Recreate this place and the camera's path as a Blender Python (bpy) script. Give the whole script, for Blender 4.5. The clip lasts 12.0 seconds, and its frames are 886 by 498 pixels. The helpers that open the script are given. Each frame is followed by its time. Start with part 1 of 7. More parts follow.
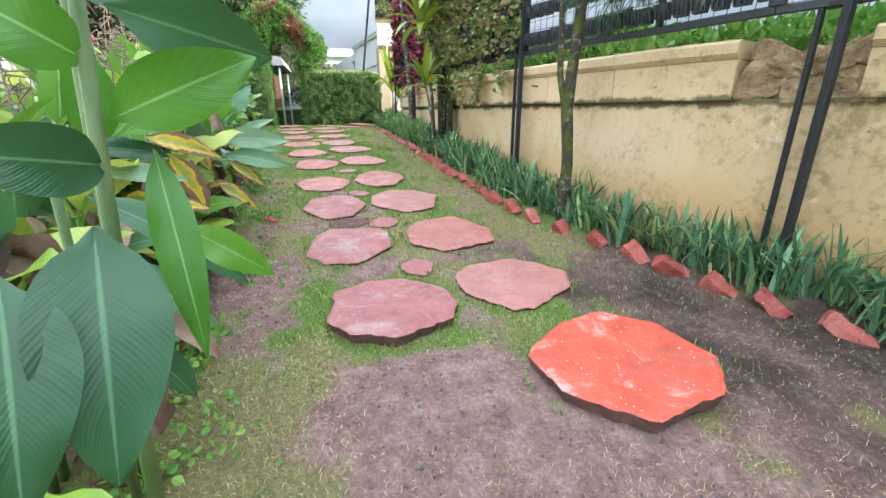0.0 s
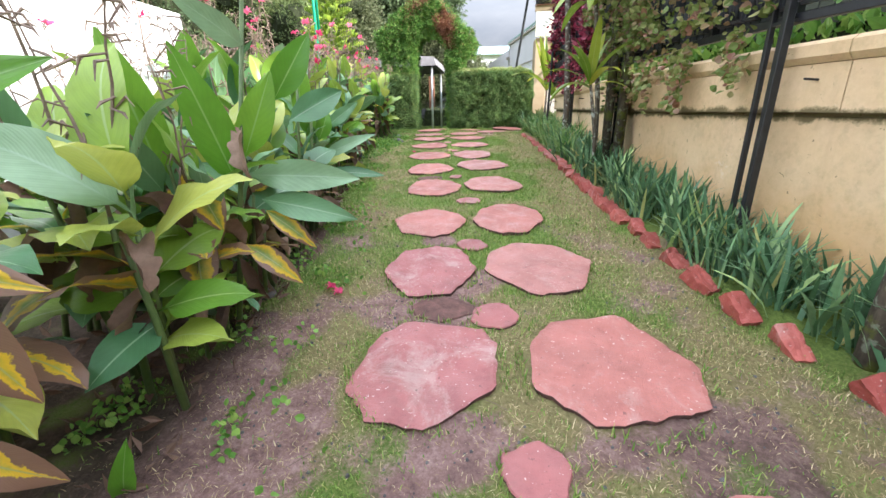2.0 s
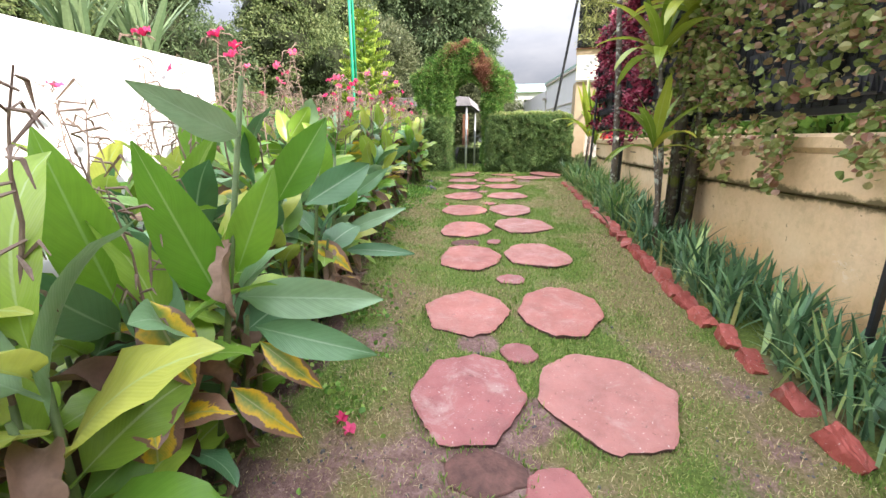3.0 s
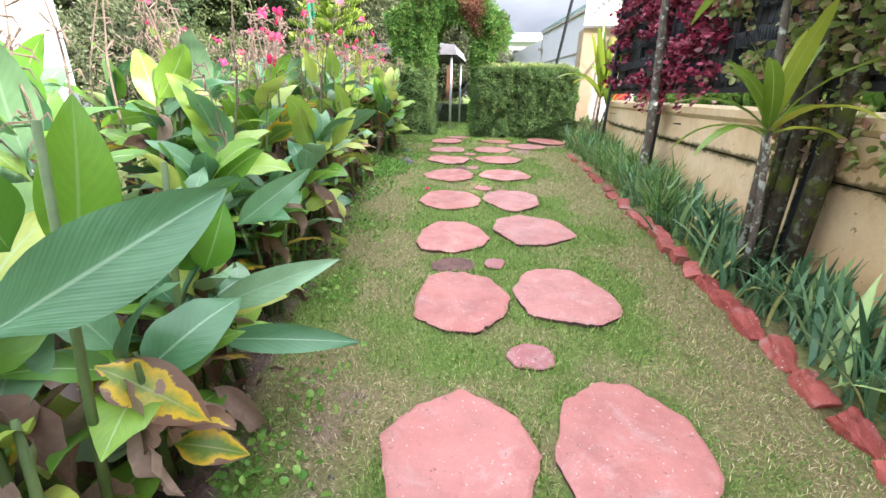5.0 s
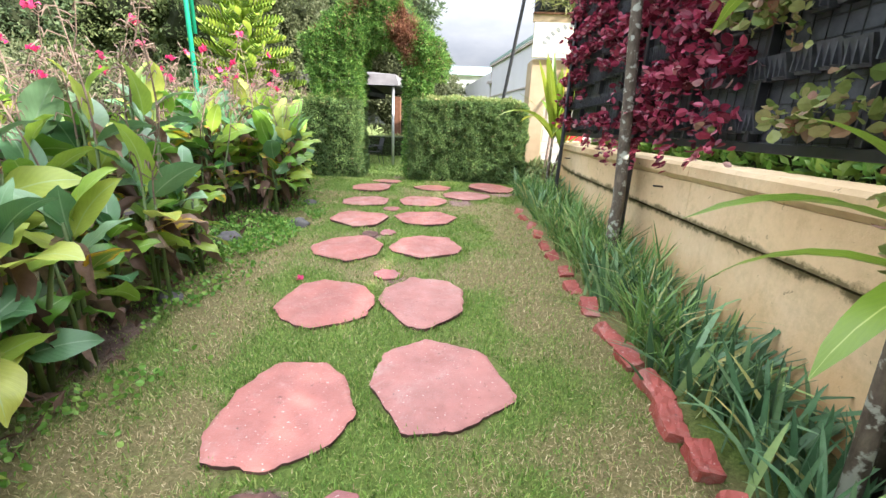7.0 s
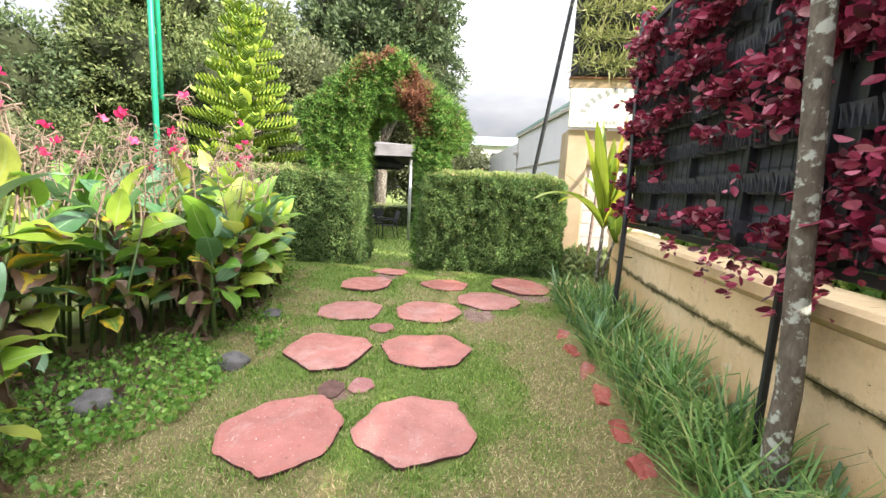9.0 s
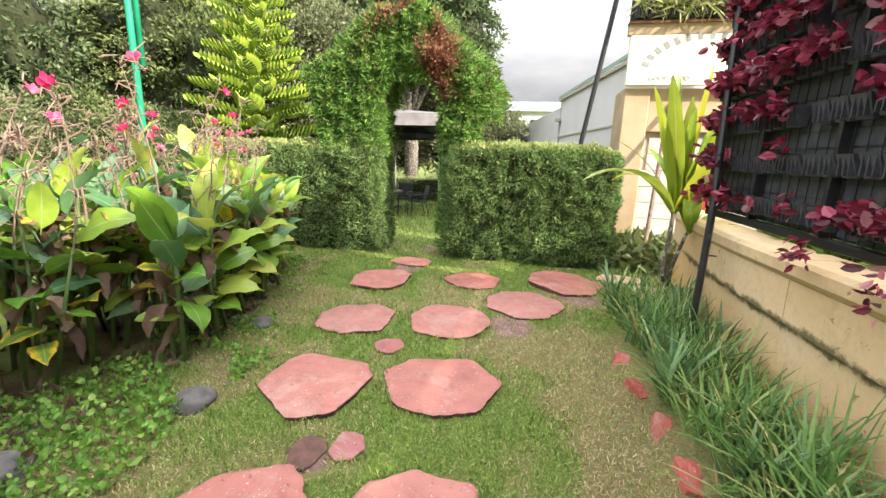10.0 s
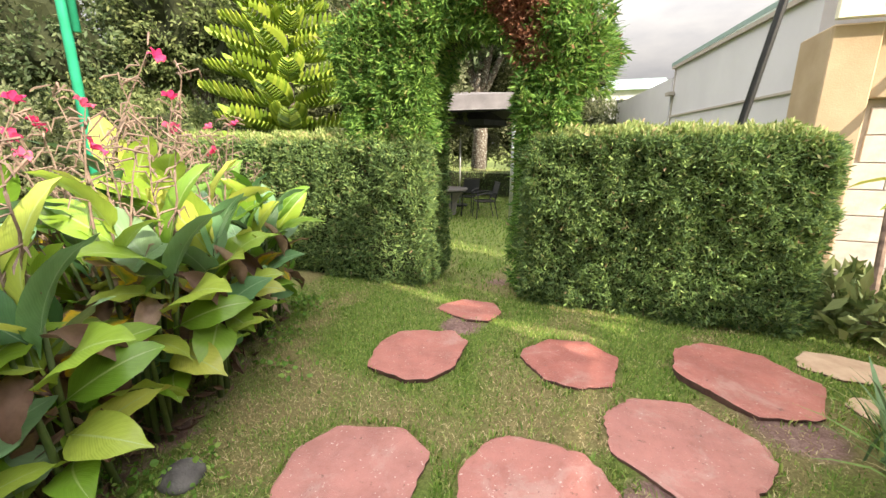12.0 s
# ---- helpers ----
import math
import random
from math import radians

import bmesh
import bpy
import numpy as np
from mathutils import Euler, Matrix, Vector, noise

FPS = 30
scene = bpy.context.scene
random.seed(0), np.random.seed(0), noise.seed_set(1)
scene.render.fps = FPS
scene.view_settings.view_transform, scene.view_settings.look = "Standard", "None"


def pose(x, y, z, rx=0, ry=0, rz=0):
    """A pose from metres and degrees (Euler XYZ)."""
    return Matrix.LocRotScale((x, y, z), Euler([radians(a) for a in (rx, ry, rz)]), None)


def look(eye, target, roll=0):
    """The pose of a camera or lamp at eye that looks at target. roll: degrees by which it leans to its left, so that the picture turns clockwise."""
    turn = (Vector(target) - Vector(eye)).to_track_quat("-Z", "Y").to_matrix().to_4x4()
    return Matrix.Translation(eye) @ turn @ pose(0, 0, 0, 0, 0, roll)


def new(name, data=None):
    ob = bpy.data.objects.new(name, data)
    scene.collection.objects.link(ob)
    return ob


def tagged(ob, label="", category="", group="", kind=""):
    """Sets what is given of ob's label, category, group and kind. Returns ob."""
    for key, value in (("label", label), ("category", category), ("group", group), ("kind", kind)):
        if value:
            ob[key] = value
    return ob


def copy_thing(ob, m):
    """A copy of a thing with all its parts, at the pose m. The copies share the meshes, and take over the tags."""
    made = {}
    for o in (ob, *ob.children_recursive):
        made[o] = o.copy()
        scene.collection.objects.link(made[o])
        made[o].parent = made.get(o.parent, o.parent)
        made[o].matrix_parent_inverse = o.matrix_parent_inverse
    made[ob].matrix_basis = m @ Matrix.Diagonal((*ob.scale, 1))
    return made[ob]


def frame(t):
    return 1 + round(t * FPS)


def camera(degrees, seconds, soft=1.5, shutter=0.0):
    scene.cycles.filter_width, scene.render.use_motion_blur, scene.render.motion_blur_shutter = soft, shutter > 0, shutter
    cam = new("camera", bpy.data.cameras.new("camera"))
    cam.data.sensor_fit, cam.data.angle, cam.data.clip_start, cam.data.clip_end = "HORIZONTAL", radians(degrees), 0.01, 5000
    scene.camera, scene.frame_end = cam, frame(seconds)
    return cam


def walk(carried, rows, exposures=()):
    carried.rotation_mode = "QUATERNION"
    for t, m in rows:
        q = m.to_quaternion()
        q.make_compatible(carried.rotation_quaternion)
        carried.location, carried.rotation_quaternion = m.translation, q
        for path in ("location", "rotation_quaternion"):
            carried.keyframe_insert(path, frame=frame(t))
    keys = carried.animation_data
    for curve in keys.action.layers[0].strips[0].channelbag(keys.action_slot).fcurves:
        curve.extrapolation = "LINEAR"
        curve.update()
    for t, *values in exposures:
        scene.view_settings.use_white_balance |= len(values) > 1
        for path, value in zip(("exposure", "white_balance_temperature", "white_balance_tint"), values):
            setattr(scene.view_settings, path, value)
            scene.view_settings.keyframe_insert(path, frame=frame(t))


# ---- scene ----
cam = camera(94.2, 12.0)
PATH = [
    (0, (0.06, 0.047, 1.312), (0.524, 1.884, 0.672), -0.3),
    (0.5, (0.261, 0.469, 1.318), (0.566, 2.368, 0.768), -0.8),
    (1, (0.379, 0.864, 1.398), (0.387, 2.8, 0.895), 1.3),
    (1.5, (0.319, 1.361, 1.385), (0.157, 3.283, 0.855), 1.9),
    (2, (0.383, 1.74, 1.425), (0.177, 3.622, 0.781), -0.9),
    (2.5, (0.419, 2.139, 1.521), (0.105, 4.026, 0.938), -0.9),
    (3, (0.218, 2.411, 1.719), (-0.124, 4.315, 1.212), 0.0),
    (3.2, (0.161, 2.505, 1.779), (-0.166, 4.425, 1.327), -0.1),
    (4.8, (-0.052, 3.887, 1.76), (-0.443, 5.713, 1.043), 1.1),
    (5, (-0.04, 4.08, 1.819), (-0.282, 5.935, 1.114), 1.3),
    (5.5, (0.136, 4.561, 1.869), (0.127, 6.482, 1.312), -1.8),
    (6, (0.18, 4.971, 1.942), (0.044, 6.912, 1.481), 1.8),
    (6.5, (0.202, 5.46, 1.97), (0.114, 7.393, 1.465), 3.8),
    (7, (0.366, 5.928, 1.954), (0.296, 7.843, 1.379), 2.3),
    (7.5, (0.367, 6.363, 2.07), (0.087, 8.263, 1.514), 3.0),
    (7.7, (0.319, 6.562, 2.044), (0.063, 8.474, 1.515), 3.9),
    (9.3, (0.396, 7.979, 2.194), (0.2, 9.952, 1.927), 2.6),
    (9.5, (0.387, 8.175, 2.157), (0.123, 10.127, 1.813), 2.9),
    (10, (0.394, 8.625, 2.276), (0.025, 10.543, 1.843), 1.8),
    (10.5, (0.371, 9.152, 2.294), (-0.236, 10.974, 1.738), 1.4),
    (11, (0.176, 9.591, 2.238), (-0.526, 11.373, 1.661), 2.9),
    (11.5, (0.01, 10.053, 2.323), (-0.614, 11.88, 1.8), 1.7),
    (12, (-0.044, 10.534, 2.337), (-0.731, 12.347, 1.848), 0.1),
]
EXPOSURES = [(0, 1.5, 5850, 3), (1.5, 1.46, 5950, 9), (3, 1.46, 6500, 15), (5, 1.70, 6100, 13), (7.5, 1.62, 6450, 12), (9.5, 1.54, 6900, 12), (12, 1.40, 7500, 13)]
walk(cam, [(t, look(eye, target, roll)) for t, eye, target, roll in PATH], EXPOSURES)

# ---------- world, sun, exposure ----------
SUN_EL, SUN_AZ = 25.0, -24.0            # elevation; angle of the sun's side from +x towards +y
sun_way = Vector((math.cos(radians(SUN_EL)) * math.cos(radians(SUN_AZ)), math.cos(radians(SUN_EL)) * math.sin(radians(SUN_AZ)), math.sin(radians(SUN_EL))))
world = bpy.data.worlds.new("sky")
scene.world = world
world.use_nodes = True
wn, wl = world.node_tree.nodes, world.node_tree.links
sky = wn.new("ShaderNodeTexSky")
sky.sky_type, sky.sun_disc = "NISHITA", False
sky.sun_elevation, sky.sun_rotation = radians(SUN_EL), radians(90 - SUN_AZ)
tc, cloud, cramp, cmix = wn.new("ShaderNodeTexCoord"), wn.new("ShaderNodeTexNoise"), wn.new("ShaderNodeValToRGB"), wn.new("ShaderNodeMix")
stretch = wn.new("ShaderNodeMapping")
stretch.inputs["Scale"].default_value = (1.0, 1.0, 2.6)
cloud.inputs["Scale"].default_value, cloud.inputs["Detail"].default_value, cloud.inputs["Roughness"].default_value = 2.2, 7, 0.55
cramp.color_ramp.elements[0].position, cramp.color_ramp.elements[0].color = 0.30, (4.6, 5.3, 6.6, 1)
cramp.color_ramp.elements[1].position, cramp.color_ramp.elements[1].color = 0.68, (12.4, 12.5, 12.8, 1)
cmix.data_type = "RGBA"
cmix.inputs["Factor"].default_value = 0.86
wl.new(tc.outputs["Generated"], stretch.inputs["Vector"])
wl.new(stretch.outputs["Vector"], cloud.inputs["Vector"])
wl.new(cloud.outputs["Fac"], cramp.inputs["Fac"])
wl.new(sky.outputs["Color"], cmix.inputs["A"])
wl.new(cramp.outputs["Color"], cmix.inputs["B"])
# an overcast vault: darker at the horizon than overhead
split, lift, dome = wn.new("ShaderNodeSeparateXYZ"), wn.new("ShaderNodeMapRange"), wn.new("ShaderNodeVectorMath")
lift.inputs["To Min"].default_value, lift.inputs["To Max"].default_value = 0.12, 1.22
lift.interpolation_type = "SMOOTHSTEP"
dome.operation = "SCALE"
wl.new(tc.outputs["Generated"], split.inputs[0])
wl.new(split.outputs["Z"], lift.inputs["Value"])
wl.new(cmix.outputs["Result"], dome.inputs[0])
wl.new(lift.outputs["Result"], dome.inputs["Scale"])
wl.new(dome.outputs[0], wn["Background"].inputs["Color"])
wn["Background"].inputs["Strength"].default_value = 0.15
sun = new("sun", bpy.data.lights.new("sun", "SUN"))
sun.data.energy, sun.data.angle, sun.data.color = 4.2, radians(1.2), (1.0, 0.93, 0.82)
sun.matrix_world = look(sun_way * 40, (0, 0, 0))


# ---------- the lie of the land ----------
GY, GZ = [-8, 0, 2.45, 3.67, 5.17, 6.69, 8.7, 10.9, 13.2, 14.4, 17, 20, 26, 60], [-0.3, -0.03, 0.14, 0.26, 0.43, 0.56, 0.68, 0.79, 0.87, 0.86, 0.7, 0.56, 0.5, 0.5]
BEDY, BEDX = [-3, 1.35, 2.5, 3.6, 5.0, 6.1, 7.5, 8.2, 9.7, 11.8, 12.6, 13.4], [-0.66, -0.69, -0.74, -0.86, -0.97, -1.22, -1.4, -1.6, -1.8, -1.95, -2.2, -2.6]
BRY, BRX = [-2, 1.4, 2.25, 3.1, 3.67, 4.3, 5.2, 6.5, 8.0, 9.5, 10.7, 12.2], [4.1, 2.85, 2.49, 2.13, 1.91, 1.74, 1.6, 1.5, 1.42, 1.32, 1.25, 1.16]
WAY, WAX = [-3, 1.4, 2.25, 3.1, 4.3, 5.2, 7.0, 12.0, 13.0, 14.0], [5.3, 3.4, 3.05, 2.7, 2.38, 2.22, 2.04, 2.0, 2.08, 2.26]


def hash_noise(x, y, s=1.0, seed=0.0):
    return noise.noise((x * s + seed, y * s - seed, seed * 1.7))


def smoothed(v, xs, ys, w=0.35):
    return float((np.interp(v - w, xs, ys) + np.interp(v, xs, ys) * 2 + np.interp(v + w, xs, ys)) / 4)


def height(x, y):
    z = smoothed(y, GY, GZ, 0.6)
    if abs(x) < 12 and -6 < y < 30:
        z += 0.012 * hash_noise(x, y, 1.6, 3.1) + 0.006 * hash_noise(x, y, 6, 9.2)
        bx = smoothed(y, BRY, BRX)
        if x > bx and y < 13:
            z += 0.05 * min(1, (x - bx) / 0.15)
    return z


def bed_x(y):
    return smoothed(y, BEDY, BEDX)


def brick_x(y):
    return smoothed(y, BRY, BRX, 0.2)


def wall_x(y):
    return smoothed(y, WAY, WAX, 0.3)


# stepping stones: x, y, half width, half depth
LEFT_STONES = [(0.30, 2.36, 0.39, 0.38), (0.12, 3.42, 0.36, 0.37), (0.01, 4.40, 0.31, 0.36), (-0.12, 5.34, 0.32, 0.37), (-0.24, 6.50, 0.31, 0.36), (-0.41, 7.56, 0.31, 0.39),
               (-0.56, 8.66, 0.36, 0.36), (-0.71, 9.82, 0.35, 0.36), (-0.86, 10.90, 0.37, 0.38), (-1.0, 11.92, 0.37, 0.34), (-1.16, 13.0, 0.34, 0.38), (-1.05, 13.94, 0.30, 0.24)]
RIGHT_STONES = [(1.36, 1.56, 0.49, 0.41), (1.20, 2.50, 0.40, 0.36), (0.98, 3.49, 0.41, 0.43), (0.75, 4.49, 0.37, 0.38), (0.57, 5.45, 0.33, 0.38), (0.45, 6.66, 0.34, 0.38),
                (0.32, 7.83, 0.38, 0.39), (0.14, 8.77, 0.31, 0.40), (0.06, 9.98, 0.37, 0.36), (-0.06, 11.07, 0.38, 0.36), (-0.20, 12.07, 0.37, 0.37), (0.46, 12.62, 0.38, 0.40), (-0.13, 13.27, 0.35, 0.36), (0.93, 13.40, 0.42, 0.40)]
SMALL_STONES = [(0.58, 2.89, 0.13, 0.14), (0.44, 3.87, 0.14, 0.13), (0.28, 4.84, 0.13, 0.11), (0.20, 5.99, 0.13, 0.11), (-0.02, 7.07, 0.09, 0.09), (-0.22, 9.19, 0.12, 0.11), (-0.43, 10.40, 0.10, 0.11), (-0.56, 11.48, 0.12, 0.12)]
BARE = [(0.12, 3.92, 0.28), (0.30, 3.0, 0.2), (-0.33, 7.0, 0.2), (-0.6, 10.3, 0.15), (0.35, 12.1, 0.3), (1.05, 12.95, 0.3), (0.35, 4.3, 0.22), (-0.15, 9.15, 0.14), (-1.05, 13.6, 0.25), (0.0, 4.95, 0.18), (-1.0, 15.0, 0.25), (0.42, 1.35, 0.62), (0.75, 0.9, 0.7), (2.0, 1.4, 0.4)]


def soil(x, y):
    """How bare the ground is, from 0 to 1."""
    s = np.interp(y, [0, 1.6, 2.6, 3.6, 5, 8, 12], [0.36, 0.36, 0.34, 0.28, 0.2, 0.1, 0.06])
    s += np.interp(y, [0, 3, 4.5, 9.5], [0.5, 0.5, 0.2, 0.05]) * max(0, 1 - abs(x - bed_x(y) - 0.25) / 0.42)
    for bx, by, br in BARE:
        d = math.hypot(x - bx, y - by) / br
        if d < 1:
            s += 0.9 * (1 - d * d)
    s += np.interp(y, [0, 3.5, 5], [0.30, 0.25, 0.08]) * max(0, 1 - abs(x - brick_x(y) + 0.28) / 0.34)
    if y < 3.4:                             # trodden earth by the bricks, weedy verge by the bed
        s += min(1, 3.4 - y) * (0.42 * min(1, max(0, (x - 1.0) / 0.8)) - 0.40 * min(1, max(0, (0.15 - x) / 0.3)))
    if y < 14 and x < bed_x(y):
        s += 0.35
    return float(min(1, max(0, s + np.interp(y, [0, 4, 6], [0.6, 0.6, 0.3]) * (hash_noise(x, y, 1.7, 5.0) + 0.9 * hash_noise(x, y, 5.5, 1.3)))))


def damp_and_shade(x, y):
    """Dark soil: damp trodden strip by near bricks, painted shade under irises and cannas."""
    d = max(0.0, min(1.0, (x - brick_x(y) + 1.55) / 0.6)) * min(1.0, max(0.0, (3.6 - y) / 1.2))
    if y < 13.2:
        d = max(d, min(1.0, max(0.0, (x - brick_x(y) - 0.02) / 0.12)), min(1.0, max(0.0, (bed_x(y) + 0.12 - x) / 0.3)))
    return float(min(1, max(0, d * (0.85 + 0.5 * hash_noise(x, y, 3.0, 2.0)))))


def dryness(x, y):
    d = 0.30 + 0.75 * hash_noise(x, y, 0.9, 7.3) + 0.5 * hash_noise(x, y, 3.2, 4.4) + 1.0 * max(0, 1 - abs(x - brick_x(y) + 0.24) / 0.48) + 0.85 * max(0, 1 - abs(x - bed_x(y) - 0.38) / 0.5)
    if y < 4:
        d += 0.15
    if y > 13.6:
        d -= 0.25
    return float(min(1, max(0, d + 1.5 * hash_noise(x, y, 1.3, 7.7) + 0.8 * hash_noise(x, y, 4.1, 2.9))))


# ---------- small tools ----------
def mesh_data(name, verts, faces, mats, smooth=False, uv=None, mi=None):
    me = bpy.data.meshes.new(name)
    me.from_pydata([tuple(map(float, v)) for v in verts] if not isinstance(verts, np.ndarray) else verts.tolist(), [], faces.tolist() if isinstance(faces, np.ndarray) else faces)
    for m in mats if isinstance(mats, (list, tuple)) else [mats]:
        me.materials.append(m)
    if smooth:
        me.polygons.foreach_set("use_smooth", [True] * len(me.polygons))
    if mi is not None:
        me.polygons.foreach_set("material_index", mi)
    if uv is not None:
        layer = me.uv_layers.new(name="UVMap")
        idx = np.zeros(len(me.loops), dtype=np.int32)
        me.loops.foreach_get("vertex_index", idx)
        layer.data.foreach_set("uv", np.asarray(uv, dtype=np.float32)[idx].ravel())
    me.update()
    return me


def link(name, me, parent=None, m=None, label=""):
    ob = new(name, me)
    if m is not None:
        ob.matrix_basis = m
    if parent is not None:
        ob.parent = parent
    if label:
        ob["label"] = label
    return ob


class Build:
    """Gathers boxes, tubes and sheets into one mesh."""

    def __init__(self):
        self.v, self.f, self.mi = [], [], []

    def add(self, verts, faces, k=0):
        n = len(self.v)
        self.v += [tuple(p) for p in verts]
        self.f += [tuple(i + n for i in f) for f in faces]
        self.mi += [k] * len(faces)
        return self

    def box(self, lo, hi, m=None, k=0, bevel=0.0):
        bm = bmesh.new()
        c = [(a + b) / 2 for a, b in zip(lo, hi)]
        d = [b - a for a, b in zip(lo, hi)]
        bmesh.ops.create_cube(bm, size=1, matrix=Matrix.Translation(c) @ Matrix.Diagonal((*d, 1)))
        if bevel:
            bmesh.ops.bevel(bm, geom=bm.edges[:], offset=bevel, segments=1, affect="EDGES")
        if m is not None:
            bm.transform(m)
        return self.take(bm, k)

    def take(self, bm, k=0):
        bm.verts.index_update()
        self.add([v.co[:] for v in bm.verts], [[v.index for v in f.verts] for f in bm.faces], k)
        bm.free()
        return self

    def tube(self, pts, radii, sides=8, k=0, cap=True):
        pts = [Vector(p) for p in pts]
        radii = radii if isinstance(radii, (list, tuple)) else [radii] * len(pts)
        vs, fs = [], []
        side = None
        for i, p in enumerate(pts):
            d = (pts[min(i + 1, len(pts) - 1)] - pts[max(i - 1, 0)]).normalized()
            if side is None:
                side = d.cross(Vector((0.31, 0.95, 0.07)) if abs(d.y) < 0.9 else Vector((1, 0, 0))).normalized()
            side = (side - d * side.dot(d)).normalized()
            up = d.cross(side)
            for j in range(sides):
                a = 2 * math.pi * j / sides
                vs.append(p + (side * math.cos(a) + up * math.sin(a)) * radii[i])
        for i in range(len(pts) - 1):
            for j in range(sides):
                a, b = i * sides + j, i * sides + (j + 1) % sides
                fs.append((a, b, b + sides, a + sides))
        if cap:
            fs.append(tuple(range(sides))[::-1])
            fs.append(tuple(range((len(pts) - 1) * sides, len(pts) * sides)))
        return self.add(vs, fs, k)

    def mesh(self, name, mats, smooth=False):
        return mesh_data(name, self.v, self.f, mats, smooth, mi=self.mi)

    def part(self, name, mats, parent=None, label="", smooth=False, m=None):
        return link(name, self.mesh(name, mats, smooth), parent, m, label)


def empty(name, m=None):
    ob = new(name)
    ob.empty_display_size = 0.1
    if m is not None:
        ob.matrix_basis = m
    return ob


def leaf_cloud(P, Nrm, size, aspect, rng, fold=0.25, spread=0.8, size_jitter=0.4, droop=0.0):
    """Small folded leaves at points P that look along Nrm: vertices and faces as arrays."""
    n = len(P)
    d = Nrm + rng.normal(0, spread, (n, 3))
    d[:, 2] -= droop
    d /= np.linalg.norm(d, axis=1)[:, None] + 1e-9
    r = rng.normal(0, 1, (n, 3))
    s = np.cross(d, r)
    s /= np.linalg.norm(s, axis=1)[:, None] + 1e-9
    u = np.cross(s, d)
    L = (size * (1 + size_jitter * rng.uniform(-1, 1, n)))[:, None]
    W = L * aspect * 0.5
    a, t = P, P + d * L
    mid = P + d * L * 0.45
    V = np.stack([a, mid + s * W + u * W * fold, t, mid - s * W + u * W * fold], 1).reshape(-1, 3)
    i = np.arange(n)[:, None] * 4
    F = np.concatenate([i + [0, 1, 2], i + [0, 2, 3]], 1).reshape(-1, 3)
    return V, F


def round_leaf_cloud(P, Nrm, size, aspect, rng, fold=0.25, spread=0.8, size_jitter=0.4, droop=0.0):
    """Like leaf_cloud, with oval leaves of eight corners, folded along the midrib and curled at the tip."""
    n = len(P)
    d = Nrm + rng.normal(0, spread, (n, 3))
    d[:, 2] -= droop
    d /= np.linalg.norm(d, axis=1)[:, None] + 1e-9
    s = np.cross(d, rng.normal(0, 1, (n, 3)))
    s /= np.linalg.norm(s, axis=1)[:, None] + 1e-9
    u = np.cross(s, d)
    L = (size * (1 + size_jitter * rng.uniform(-1, 1, n)))[:, None]
    W = L * aspect * 0.5
    curl = L * rng.uniform(-0.25, 0.1, n)[:, None]
    at = lambda t, w: P + d * L * t + s * W * w + u * (W * fold * abs(w) + curl * t * t)
    V = np.stack([at(0.0, 0), at(0.22, 0.72), at(0.52, 1.0), at(0.82, 0.62), at(1.0, 0), at(0.82, -0.62), at(0.52, -1.0), at(0.22, -0.72)], 1).reshape(-1, 3)
    i = np.arange(n)[:, None] * 8
    F = np.concatenate([i + [0, 1, 2], i + [0, 2, 4], i + [2, 3, 4], i + [0, 4, 6], i + [4, 5, 6], i + [0, 6, 7]], 1).reshape(-1, 3)
    return V, F


def cloud_object(name, V, F, mat, parent=None, label=""):
    return link(name, mesh_data(name, V, F, mat), parent, None, label)


# ---------- materials ----------
def shader(name, rough=0.6, metal=0.0, spec=0.5):
    m = bpy.data.materials.new(name)
    m.use_nodes = True
    b = m.node_tree.nodes["Principled BSDF"]
    b.inputs["Roughness"].default_value, b.inputs["Metallic"].default_value, b.inputs["Specular IOR Level"].default_value = rough, metal, spec
    return m, m.node_tree, b


def node(nt, kind, **kw):
    n = nt.nodes.new(kind)
    for k, v in kw.items():
        n.inputs[k.replace("_", " ")].default_value = v
    return n


def noise_of(nt, scale, detail=4, rough=0.55, vec=None, dist=0.0):
    n = node(nt, "ShaderNodeTexNoise", Scale=scale, Detail=detail, Roughness=rough, Distortion=dist)
    if vec is None:
        vec = nt.nodes.new("ShaderNodeTexCoord").outputs["Object"]
    nt.links.new(vec, n.inputs["Vector"])
    return n.outputs["Fac"]


def ramp_of(nt, fac, stops):
    r = nt.nodes.new("ShaderNodeValToRGB")
    e = r.color_ramp.elements
    while len(e) < len(stops):
        e.new(0.5)
    for el, (p, c) in zip(e, stops):
        el.position, el.color = p, (*c, 1) if len(c) == 3 else c
    nt.links.new(fac, r.inputs["Fac"])
    return r.outputs["Color"]


def mixed(nt, fac, a, b, mode="MIX"):
    x = nt.nodes.new("ShaderNodeMix")
    x.data_type, x.blend_type = "RGBA", mode
    for s, v in (("Factor", fac), ("A", a), ("B", b)):
        if isinstance(v, (int, float)):
            x.inputs[s].default_value = v
        elif isinstance(v, tuple):
            x.inputs[s].default_value = (*v, 1)
        else:
            nt.links.new(v, x.inputs[s])
    return x.outputs["Result"]


def maths(nt, op, a, b=0.0):
    x = nt.nodes.new("ShaderNodeMath")
    x.operation = op
    for i, v in enumerate((a, b)):
        if isinstance(v, (int, float)):
            x.inputs[i].default_value = v
        else:
            nt.links.new(v, x.inputs[i])
    return x.outputs[0]


def bumped(nt, b, fac, strength=0.3, dist=0.02):
    x = node(nt, "ShaderNodeBump", Strength=strength, Distance=dist)
    nt.links.new(fac, x.inputs["Height"])
    nt.links.new(x.outputs["Normal"], b.inputs["Normal"])


